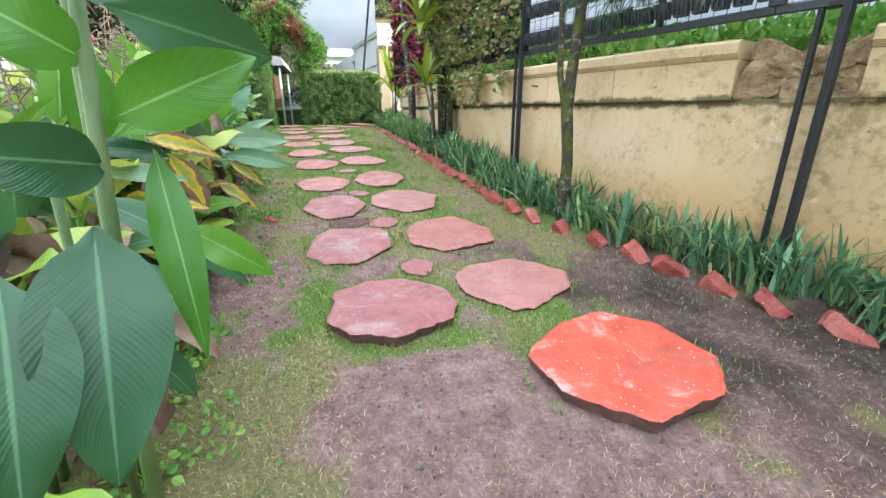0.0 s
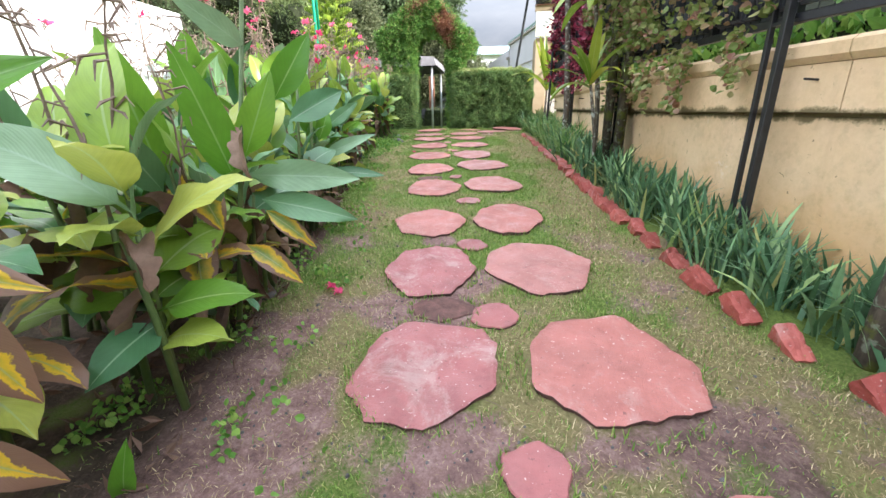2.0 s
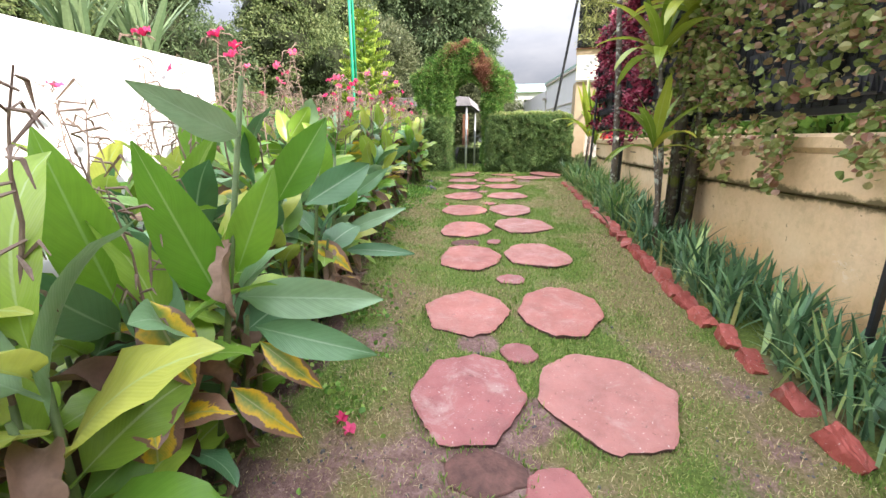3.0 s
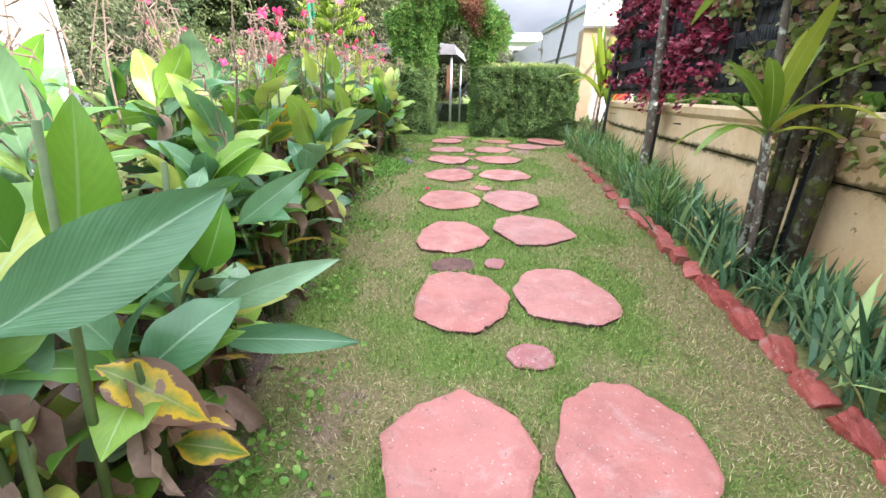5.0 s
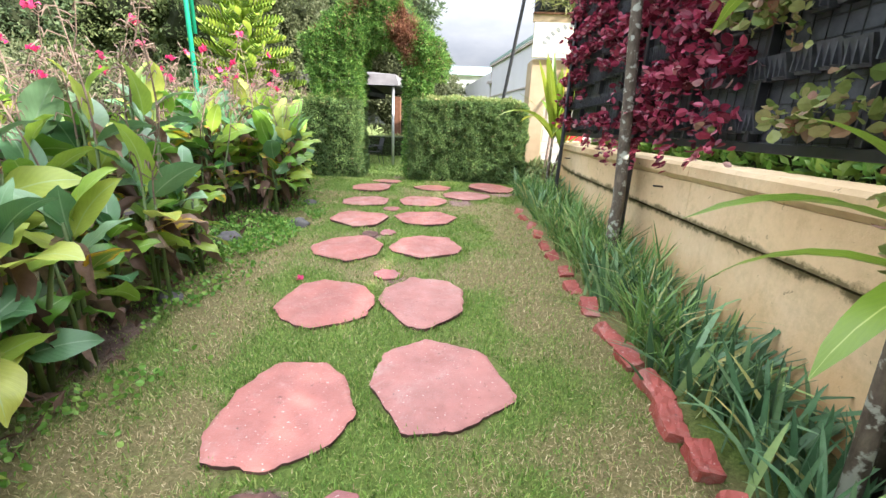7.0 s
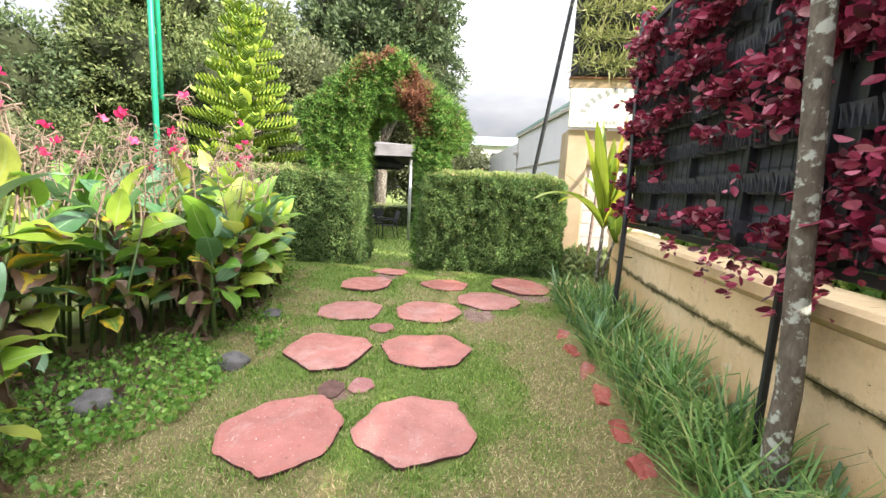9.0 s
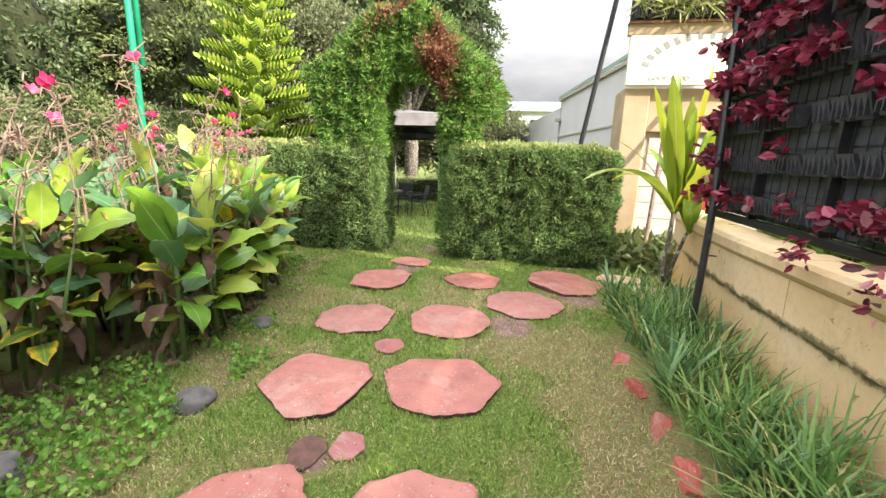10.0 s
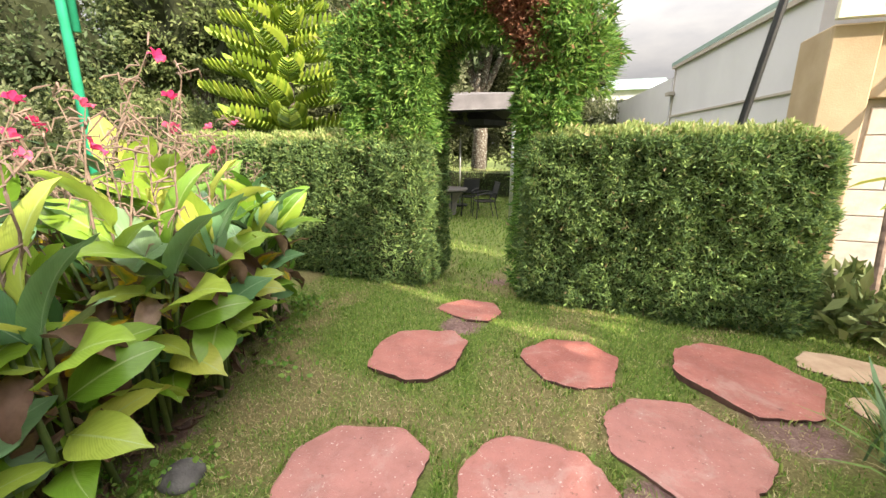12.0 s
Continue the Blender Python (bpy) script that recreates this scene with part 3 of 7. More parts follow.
M_shed_roof = plain("pale_green_roof_edge", [(0.3, (0.24, 0.36, 0.34)), (0.7, (0.34, 0.46, 0.43))], 2, 0.5)
M_pillar = plain("ochre_pillar_paint", [(0.3, (0.377, 0.279, 0.172)), (0.7, (0.476, 0.369, 0.246))], 2.5, 0.8, bump=0.2)
M_tile = plain("pale_stone_tile", [(0.3, (0.442, 0.383, 0.340)), (0.7, (0.629, 0.595, 0.561))], 5, 0.6)
M_mortar = plain("tile_grout", [(0.3, (0.38, 0.34, 0.30)), (0.7, (0.48, 0.43, 0.38))], 12, 0.9)
M_sign = plain("cream_sign_board", [(0.32, (0.70, 0.66, 0.50)), (0.7, (0.84, 0.83, 0.76))], 3, 0.7)
M_ink = plain("faded_sign_ink", [(0.3, (0.20, 0.22, 0.22)), (0.7, (0.34, 0.35, 0.34))], 9, 0.8)
M_roof_red = plain("red_roof_sheet", [(0.3, (0.42, 0.10, 0.07)), (0.7, (0.52, 0.16, 0.11))], 3, 0.7)
M_house = plain("white_house_paint", [(0.3, (0.66, 0.66, 0.66)), (0.7, (0.76, 0.76, 0.76))], 2, 0.8)
M_glass = plain("dark_window_glass", [(0.3, (0.03, 0.035, 0.04)), (0.7, (0.06, 0.065, 0.07))], 2, 0.12, bump=0.0)
M_brown = plain("brown_timber", [(0.3, (0.13, 0.055, 0.03)), (0.7, (0.24, 0.11, 0.06))], 9, 0.75)
M_red_pot = plain("red_glazed_plastic", [(0.3, (0.62, 0.03, 0.035)), (0.7, (0.72, 0.05, 0.05))], 5, 0.35)
M_rock = plain("grey_garden_rock", [(0.3, (0.06, 0.055, 0.055)), (0.7, (0.17, 0.16, 0.155))], 9, 0.9, bump=0.6)
M_hose = plain("white_hose", [(0.3, (0.55, 0.55, 0.53)), (0.7, (0.7, 0.7, 0.68))], 20, 0.5)
M_pine = leaf_shader("bright_pine_fronds", [(0.0, (0.143, 0.260, 0.033)), (0.5, (0.299, 0.442, 0.052)), (1.0, (0.494, 0.598, 0.091))], 0.5, 0.25, grain=2)
M_tree_dark = leaf_shader("dark_tree_leaves", [(0.0, (0.054, 0.091, 0.038)), (0.6, (0.114, 0.174, 0.076)), (1.0, (0.198, 0.258, 0.122))], 0.6, 0.2, grain=0.6)
M_tree_mid = leaf_shader("mid_tree_leaves", [(0.0, (0.086, 0.135, 0.043)), (0.6, (0.184, 0.245, 0.092)), (1.0, (0.306, 0.355, 0.147))], 0.6, 0.25, grain=0.6)
M_tree_pale = leaf_shader("olive_tree_leaves", [(0.0, (0.081, 0.105, 0.040)), (0.6, (0.162, 0.190, 0.089)), (1.0, (0.259, 0.276, 0.154))], 0.6, 0.25, grain=0.6)
M_agave = leaf_shader("grey_green_spikes", [(0.0, (0.10, 0.18, 0.08)), (1.0, (0.26, 0.36, 0.18))], 0.5, 0.25)
M_needle = leaf_shader("dark_soft_needles", [(0.0, (0.02, 0.07, 0.03)), (0.7, (0.05, 0.14, 0.055)), (1.0, (0.10, 0.22, 0.08))], 0.5, 0.2)
M_tuft = leaf_shader("pale_spider_plants", [(0.0, (0.26, 0.30, 0.10)), (0.6, (0.46, 0.50, 0.20)), (1.0, (0.62, 0.60, 0.34))], 0.55, 0.3)


# ---------- ground ----------
def build_ground():
    far = [12, 16, 22, 32, 50, 80, 140, 300, 700]
    xs = np.concatenate([[-v for v in far[::-1]], np.arange(-8, -3.2, 0.3), np.arange(-3.2, 3.6, 0.08), np.arange(3.6, 9, 0.4), far])
    ys = np.concatenate([[-v for v in far[::-1]], np.arange(-6, -0.4, 0.4), np.arange(-0.4, 14.6, 0.08), np.arange(14.6, 30, 0.3), [v + 22 for v in far]])
    V, S, D, W = [], [], [], []
    for y in ys:
        for x in xs:
            V.append((x, y, height(x, y)))
            near = -4 < x < 4 and -1 < y < 16
            S.append(soil(x, y) if near else 0.1)
            D.append(dryness(x, y) if near else (0.2 if y > 14 else 0.4))
            W.append(damp_and_shade(x, y) if near else 0.0)
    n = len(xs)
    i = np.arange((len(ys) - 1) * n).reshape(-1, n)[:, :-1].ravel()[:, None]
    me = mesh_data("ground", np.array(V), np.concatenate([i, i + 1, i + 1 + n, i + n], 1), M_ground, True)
    for key, vals in (("soil", S), ("dry", D), ("damp_and_shade", W)):
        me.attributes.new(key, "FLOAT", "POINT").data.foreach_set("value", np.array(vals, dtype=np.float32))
    return tagged(link("ground", me), "sloping garden ground of patchy lawn and reddish bare soil", "ground", kind="structure")


build_ground()


# ---------- stepping stones ----------
def slab(name, x, y, hw, hd, seed, mat, thick, lift, tilt=(0, 0), label="", cat="stepping stone", group="stepping stones of the path"):
    rng = random.Random(seed)
    k = rng.choice([7, 8, 8, 9])
    rot = rng.uniform(0, 6.28)
    ring = []
    for i in range(k):
        a = rot + 2 * math.pi * (i + rng.uniform(-0.32, 0.32)) / k
        r = rng.uniform(0.94, 1.12)
        ring.append((math.cos(a) * r, math.sin(a) * r))
    for cut in (0.07,):                # round the corners
        ring = [(p[0] + (q[0] - p[0]) * c, p[1] + (q[1] - p[1]) * c) for p, q in zip(ring, ring[1:] + ring[:1]) for c in (cut, 1 - cut)]
    pts = []
    for p, q in zip(ring, ring[1:] + ring[:1]):
        m = max(1, round(math.hypot(q[0] - p[0], q[1] - p[1]) * max(hw, hd) / 0.035))
        for j in range(m):
            x1, y1 = (p[0] + (q[0] - p[0]) * j / m) * hw, (p[1] + (q[1] - p[1]) * j / m) * hd
            w = 1 + (0.035 * noise.noise((x1 * 9 + seed, y1 * 9, 0.5)) + 0.034 * noise.noise((x1 * 26, y1 * 26 + seed, 2.5)) + rng.uniform(-0.009, 0.009)) * 0.36 / max(hw, 0.2)
            w -= max(0, noise.noise((x1 * 7, y1 * 7 + seed, 8.0)) - 0.42) * 0.22
            pts.append((x1 * w, y1 * w))
    b = Build()
    n = len(pts)
    V = []
    for s, z in ((0.0, 0.0), (0.55, 0.001), (0.95, 0.0), (1.0, -0.006), (0.995, -0.016), (0.96, -thick)):
        if s == 0.0:
            V.append((0, 0, z))
        else:
            V += [(px * s, py * s, z + (0.007 * noise.noise((px * 4 + seed, py * 4, 0.3)) if z > -0.01 else 0)) for px, py in pts]
    F = [(0, 1 + i, 1 + (i + 1) % n) for i in range(n)]
    for r in range(4):
        o = 1 + r * n
        F += [(o + i, o + n + i, o + n + (i + 1) % n, o + (i + 1) % n) for i in range(n)]
    b.v, b.f = [tuple(p) for p in V], [tuple(f) for f in F]
    b.mi = [0] * (3 * n) + [1] * (len(F) - 3 * n)
    slope = math.degrees(math.atan2(height(x, y + 0.3) - height(x, y - 0.3), 0.6))
    ob = b.part(name, [mat, M_slab_side], m=pose(x, y, height(x, y) + lift, slope + tilt[0], tilt[1], 0))
    ob.data.polygons.foreach_set("use_smooth", [False] * len(ob.data.polygons))
    return tagged(ob, label, cat, group)


STONE_OUTLINES = []
for i, (x, y, hw, hd) in enumerate(LEFT_STONES):
    STONE_OUTLINES.append((x, y, hw, hd))
    if i == 0:
        slab("stepping_stone", x, y, hw, hd, 11, M_slab_dull, 0.075, 0.055, (-3, 1), "thick dusty red slab stepping stone proud of the soil")
    else:
        slab("stepping_stone", x, y, hw, hd, 20 + i, M_slab_dull if i in (1, 2) else M_stone, 0.07, 0.028, (0, 0), "flat irregular red-painted stone slab set in the grass")
for i, (x, y, hw, hd) in enumerate(RIGHT_STONES):
    STONE_OUTLINES.append((x, y, hw, hd))
    if i == 0:
        slab("stepping_stone", x, y, hw, hd, 7, M_slab_fresh, 0.075, 0.075, (-3, -2), "thick bright red-painted slab with worn pale streaks, tilted on the soil")
    elif i == 13:
        slab("stepping_stone", x, y, hw, hd, 43, M_stone, 0.06, 0.05, (2, 3), "red-painted slab lifted at one edge beside bare soil")
    else:
        slab("stepping_stone", x, y, hw, hd, 40 + i, M_stone, 0.07, 0.028, (0, 0), "flat irregular red-painted stone slab set in the grass")
for i, (x, y, hw, hd) in enumerate(SMALL_STONES):
    STONE_OUTLINES.append((x, y, hw, hd))
    slab("small_stepping_stone", x, y, hw, hd, 80 + i, M_slab_dull, 0.05, 0.018, (0, 0), "small round red-painted filler stone between the slabs", "stepping stone", "small filler stones")
for i, (x, y, hw, hd) in enumerate([(1.62, 13.85, 0.28, 0.22), (1.82, 13.35, 0.2, 0.28), (1.55, 13.3, 0.14, 0.16)]):
    STONE_OUTLINES.append((x, y, hw, hd))
    slab("flagstone", x, y, hw, hd, 95 + i, M_flag, 0.05, 0.02, (0, 0), "pale sandy flagstone by the end of the wall", "flagstone", "sandy flagstones")


for x, y, hw, hd in ((-0.34, 7.0, 0.17, 0.14), (0.14, 3.93, 0.20, 0.13), (-0.62, 10.32, 0.10, 0.12)):
    STONE_OUTLINES.append((x, y, hw, hd))
    slab("sunken_slab", x, y, hw, hd, int(y * 31), M_slab_side, 0.04, 0.008, (0, 0), "unpainted dark brown slab sunk flush in the lawn", "stepping stone", "sunken dark slabs")


# ---------- brick edging ----------
def build_bricks():
    rng = random.Random(5)
    data = []
    for v in range(5):
        bm = bmesh.new()
        bmesh.ops.create_cube(bm, size=1)
        bmesh.ops.subdivide_edges(bm, edges=bm.edges[:], cuts=6, use_grid_fill=True)
        for q in bm.verts:
            p = Vector((q.co.x * 0.105, q.co.y * 0.22, q.co.z * 0.078))
            inner = Vector((max(-0.043, min(0.043, p.x)), max(-0.10, min(0.10, p.y)), max(-0.030, min(0.030, p.z))))
            d = p - inner
            q.co = inner + (d.normalized() * min(d.length, 0.012) if d.length > 1e-6 else d)
            k = q.co * 8 + Vector((v * 5.3, v, 0))
            q.co += Vector((noise.noise(k), noise.noise(k + Vector((9, 0, 0))), noise.noise(k + Vector((0, 9, 0))))) * 0.013 + Vector((noise.noise(k * 4), noise.noise(k * 4 + Vector((3, 0, 0))), noise.noise(k * 4 + Vector((0, 3, 0))))) * 0.009
        b = Build().take(bm)
        data.append(b.mesh("edging_brick", M_brick))
    y, i = 0.6, 0
    while y < 11.9:
        x = brick_x(y) + rng.uniform(-0.025, 0.025)
        lean = math.degrees(math.atan2(brick_x(y + 0.2) - brick_x(y - 0.2), 0.4))
        z = height(x - 0.12, y)
        near = y < 4.6
        deep = 0.0 if y < 8.3 else 0.025
        ob = link("edging_brick", data[i % 5], None, pose(x, y, z + (0.022 if near else 0.014) - deep + rng.uniform(-0.016, 0.016), rng.uniform(24, 46) if near else rng.uniform(10, 34), rng.uniform(-18, 18), -lean + rng.uniform(-20, 20)))
        big = 1.15 if y < 3.0 else 1.0
        ob.scale = (rng.uniform(0.9, 1.15) * big, rng.uniform(0.72, 1.0) * big, rng.uniform(0.95, 1.3) * big)
        tagged(ob, "red-painted brick set aslant as edging of the iris bed", "brick", "brick edging")
        y += (0.31 if near else 0.245 if y < 8.3 else 0.36) * rng.uniform(0.85, 1.15)
        i += 1


build_bricks()


# ---------- garden wall on the fence side ----------
def strip(b, y0, y1, profile, step=0.25, k=0):
    """A bar along the wall's line between y0 and y1; profile: (offset from the wall's face, z)."""
    n = max(2, int((y1 - y0) / step) + 1)
    V, F = [], []
    for i in range(n):
        y = y0 + (y1 - y0) * i / (n - 1)
        sl = (wall_x(y + 0.1) - wall_x(y - 0.1)) / 0.2
        nx, ny = 1 / math.hypot(1, sl), -sl / math.hypot(1, sl)
        for o, z in profile:
            V.append((wall_x(y) + o * nx, y + o * ny, z + 0.004 * noise.noise((y * 3, z * 4, o * 9))))
    p = len(profile)
    for i in range(n - 1):
        for j in range(p):
            a, c = i * p + j, i * p + (j + 1) % p
            F.append((a, a + p, c + p, c))
    F.append(tuple(range(p)))
    F.append(tuple(range((n - 1) * p, n * p))[::-1])
    b.add(V, F, k)


def build_wall():
    top = empty("wall_east")
    tagged(top, "tan rendered garden wall with a moulded upper band, mossy and stained", "wall", kind="structure")
    b = Build()
    strip(b, -3, 13.95, [(0.0, -0.7), (0.0, 1.345), (0.02, 1.348), (0.02, 1.374), (0.22, 1.374), (0.22, -0.7)])
    b.part("wall_body", M_wall, top)
    for y0, y1 in ((-3, 0.9), (0.9, 2.0), (2.62, 3.55), (3.55, 4.38), (4.38, 6.6), (6.6, 8.9), (8.9, 11.3), (11.3, 13.97)):
        b = Build()
        strip(b, y0 + 0.003, y1 - 0.003, [(-0.045, 1.372), (-0.05, 1.64), (0.245, 1.64), (0.245, 1.372)])
        b.part("upper_band", M_wall, top)
        b = Build()
        strip(b, y0 + 0.003, y1 - 0.003, [(-0.054, 1.644), (-0.085, 1.68), (-0.085, 1.745), (-0.05, 1.768), (0.25, 1.768), (0.27, 1.745), (0.27, 1.644)])
        b.part("coping", M_wall, top)
    # broken stretch: rough core left standing
    bm = bmesh.new()
    bmesh.ops.create_cube(bm, size=1, matrix=Matrix.Diagonal((0.2, 0.68, 0.42, 1)))
    bmesh.ops.subdivide_edges(bm, edges=bm.edges[:], cuts=15, use_grid_fill=True)
    for q in bm.verts:
        n = noise.noise(q.co * 6) * 0.09 + noise.noise(q.co * 17) * 0.05
        q.co += q.co.normalized() * n
        if q.co.z > 0.05:
            q.co.z -= 0.22 * max(0, 0.55 - abs(q.co.y + 0.05) * 1.6)
    b = Build().take(bm)
    b.part("broken_core", M_rubble, top, "crumbled core where the band has broken away", m=pose(wall_x(2.31) + 0.13, 2.31, 1.56, 0, 0, math.degrees(-math.atan((wall_x(2.7) - wall_x(2.1)) / 0.6))))
    # iron pegs
    for y in (4.55, 9.3, 12.3, 2.0):
        b = Build().tube([(wall_x(y) + 0.02, y, 1.55), (wall_x(y) - 0.13, y - 0.02, 1.56)], 0.007, 6)
        b.part("iron_peg", M_black, top)


build_wall()


# ---------- planter fence ----------
def pot_mesh():
    b = Build()
    w, h, d = 0.062, 0.115, 0.085
    V = [(-0.0, -w * 0.8, 0), (-0.0, w * 0.8, 0), (-0.0, w, h), (-0.0, -w, h), (-d * 0.55, -w * 0.8, 0.0), (-d * 0.55, w * 0.8, 0.0), (-d, w, h), (-d, -w, h), (-d * 0.92, w * 0.86, h), (-d * 0.92, -w * 0.86, h), (-0.01, w * 0.86, h), (-0.01, -w * 0.86, h), (-d * 0.7, w * 0.7, h * 0.72), (-d * 0.7, -w * 0.7, h * 0.72), (-0.01, w * 0.7, h * 0.72), (-0.01, -w * 0.7, h * 0.72)]
    F = [(4, 5, 6, 7), (0, 1, 5, 4), (0, 4, 7, 3), (1, 2, 6, 5), (7, 6, 8, 9), (6, 2, 10, 8), (3, 7, 9, 11), (9, 8, 12, 13), (8, 10, 14, 12), (11, 9, 13, 15), (12, 14, 15, 13)]
    b.add(V, F)
    for j in range(3):
        y = (-0.5 + j * 0.5) * w * 1.2
        b.box((-d * 0.9 - 0.004, y - 0.004, 0.012), (-d * 0.62, y + 0.004, h * 0.9))
    return b.mesh("pot", M_plastic)


POT = pot_mesh()
FENCE_OFF, FENCE_LO, FENCE_HI = -0.10, 1.88, 3.95


def fence_x(y):
    return wall_x(y) + FENCE_OFF


def build_bay(y0, y1, pots, hi=FENCE_HI, low=FENCE_LO):
    x0, x1 = fence_x(y0), fence_x(y1)
    turn = -math.degrees(math.atan2(x1 - x0, y1 - y0))
    L = math.hypot(x1 - x0, y1 - y0)
    top = empty("planter_fence", pose(x0, y0, 0, 0, 0, turn))
    tagged(top, "black steel fence frame hung with rows of black planter pots", "fence", "planter fence bays")
    Build().box((-0.025, 0, FENCE_LO), (0.025, L, FENCE_LO + 0.05), bevel=0.004).part("bottom_rail", M_black, top)
    Build().box((-0.025, 0, hi - 0.05), (0.025, L, hi), bevel=0.004).part("top_rail", M_black, top)
    n = max(1, round(L / 0.72))
    for i in range(n + 1):
        y = min(L - 0.02, max(0.02, L * i / n))
        w = 0.024 if i in (0, n) else 0.016
        Build().box((-0.035, y - w, FENCE_LO + 0.05), (0.02, y + w, hi - 0.05), bevel=0.003).part("upright", M_black, top)
    # wire grid
    b = Build()
    for i in range(int(L / 0.09)):
        b.box((0.022, 0.05 + i * 0.09, FENCE_LO + 0.05), (0.026, 0.054 + i * 0.09, hi - 0.05))
    for i in range(int((hi - FENCE_LO) / 0.09)):
        b.box((0.026, 0.0, FENCE_LO + 0.06 + i * 0.09), (0.03, L, FENCE_LO + 0.064 + i * 0.09))
    b.part("wire_grid", M_black, top)["kind"] = "stuff"
    if pots > 0:
        if y0 > 4.0:
            # dark backing cloth behind the planted pots
            b = Build()
            b.box((0.034, 0.01, low + 0.05), (0.044, L - 0.01, hi - 0.05))
            b.part("backing", M_plastic, top)
        rows = int((hi - FENCE_LO - 0.1) / 0.27)
        cols = int(L / 0.135)
        rng = random.Random(int(y0 * 10))
        for r in range(rows):
            for c in range(cols):
                if rng.random() < pots and FENCE_LO + 0.09 + r * 0.27 >= low:
                    link("pot", POT, top, pose(0.02, 0.07 + c * (L - 0.13) / max(1, cols - 1), FENCE_LO + 0.09 + r * 0.27 + rng.uniform(-0.006, 0.006), 0, rng.uniform(-4, 4), rng.uniform(-3, 3)))
    return top


# the next two bays are unseen, added to shade the path's start
build_bay(-2.9, -0.9, 0.7)
build_bay(-0.9, 1.15, 0.7)
build_bay(1.15, 2.42, 0.92, FENCE_HI, 1.98)
build_bay(2.42, 4.74, 0.95)
# another unseen bay, added to block sun from behind the start
build_bay(-2.6, 1.1, 0.7)
build_bay(4.74, 7.0, 0.75)
build_bay(7.0, 9.65, 0.85)
build_bay(9.65, 12.5, 0.9)


def strut_pair(y, lean=0.16, thick=0.024, top_z=4.05):
    x = fence_x(y) - 0.06
    z = height(x, y)
    top = empty("fence_post", pose(x, y, z))
    tagged(top, "black square steel post with a thinner stay beside it", "post", "fence posts")
    h = top_z - z
    Build().box((-thick, -thick, -0.25), (thick, thick, h), bevel=0.004).part("post", M_black, top)
    Build().box((-0.016 + lean, 0.13, -0.25), (0.016 + lean, 0.162, h - 0.05), bevel=0.003).part("stay", M_black, top)
    Build().box((-0.01, -0.02, FENCE_LO - z), (0.10, 0.17, FENCE_LO + 0.02 - z)).part("bracket", M_black, top)


for y, ln in ((2.06, 0.0), (4.70, 0.0), (6.95, 0.0), (9.72, 0.0)):
    strut_pair(y, ln)
tx, ty = 1.72, 11.9
thin = empty("thin_post", pose(tx, ty, height(tx, ty)))
tagged(thin, "thin black steel post by the end of the planter fence", "post")
Build().tube([(0, 0, -0.2), (0.05, 0.1, 1.1), (0.14, 0.5, 3.2)], 0.026, 8).part("post", M_black, thin)


def foliage_on_fence(name, y0, y1, n, size, aspect, mat, label, seed, zlo=FENCE_LO - 0.1, zhi=FENCE_HI, thick=0.16, rows=0, thin=0.0, gaps=1.0):
    rng = np.random.default_rng(seed)
    P = []
    while len(P) < n:
        y, z = rng.uniform(y0, y1), rng.uniform(zlo, zhi)
        if rows and rng.random() < (1.0 if y > 10.4 else 0.8):
            z = FENCE_LO + 0.2 + rows * rng.integers(0, 8) + rng.normal(0, 0.032 if y > 10.4 else 0.05)
        keep = 0.5 + gaps * noise.noise((y * 1.5 + seed, z * 1.5, seed)) + 0.5 * gaps * noise.noise((y * 4, z * 4, seed + 3.0))
        if z < zhi and rng.random() < keep - thin:
            P.append((fence_x(y) - 0.05 - abs(rng.normal(0, thick * 0.5)), y, z))
    P = np.array(P)
    Nn = np.tile([-0.9, -0.1, 0.15], (n, 1))
    V, F = round_leaf_cloud(P, Nn, size, aspect, rng, 0.3, 0.75, 0.45, 0.15)
    return tagged(cloud_object(name, V, F, mat), label, "foliage", kind="stuff")


foliage_on_fence("burgundy_foliage", 8.3, 12.44, 8000, 0.060, 0.66, M_red_leaf, "dense burgundy leaves growing from the planter fence", 3, thick=0.10, rows=0.27, gaps=1.6, thin=0.10)
foliage_on_fence("creeper_foliage", 4.7, 8.6, 9500, 0.052, 0.9, M_ivy, "bronze and green creeper spilling over the planter fence", 8, zlo=FENCE_LO + 0.1, thick=0.14, gaps=1.5, thin=0.06)
def strands(name, y0, y1, count, drop, size, aspect, mat, label, seed):
    rng = np.random.default_rng(seed)
    P, Nn = [], []
    for _ in range(count):
        y, x = rng.uniform(y0, y1), -0.07
        z, L = FENCE_LO + 0.05, drop * rng.uniform(0.35, 1.0)
        for k in range(int(L / 0.022)):
            z -= 0.022
            y += rng.normal(0, 0.010)
            x = min(-0.05, x + rng.normal(-0.002, 0.008))
            for _ in range(2):
                P.append((wall_x(y) - 0.08 + x + rng.normal(0, 0.02), y + rng.normal(0, 0.03), z + rng.normal(0, 0.02)))
                Nn.append((-0.7, rng.normal(0, 0.5), -0.2))
    V, F = round_leaf_cloud(np.array(P), np.array(Nn), size, aspect, rng, 0.3, 0.5, 0.45, 0.2)
    return tagged(cloud_object(name, V, F, mat), label, "foliage", kind="stuff")


strands("trailing_creeper", 5.0, 7.6, 26, 0.55, 0.05, 0.85, M_ivy, "creeper trailing over the wall's coping", 12)
strands("trailing_burgundy", 8.7, 11.6, 12, 0.30, 0.062, 0.5, M_red_leaf, "burgundy shoots hanging over the coping", 14)
# dark strip added to stop sun through the slit between coping and fence
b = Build()
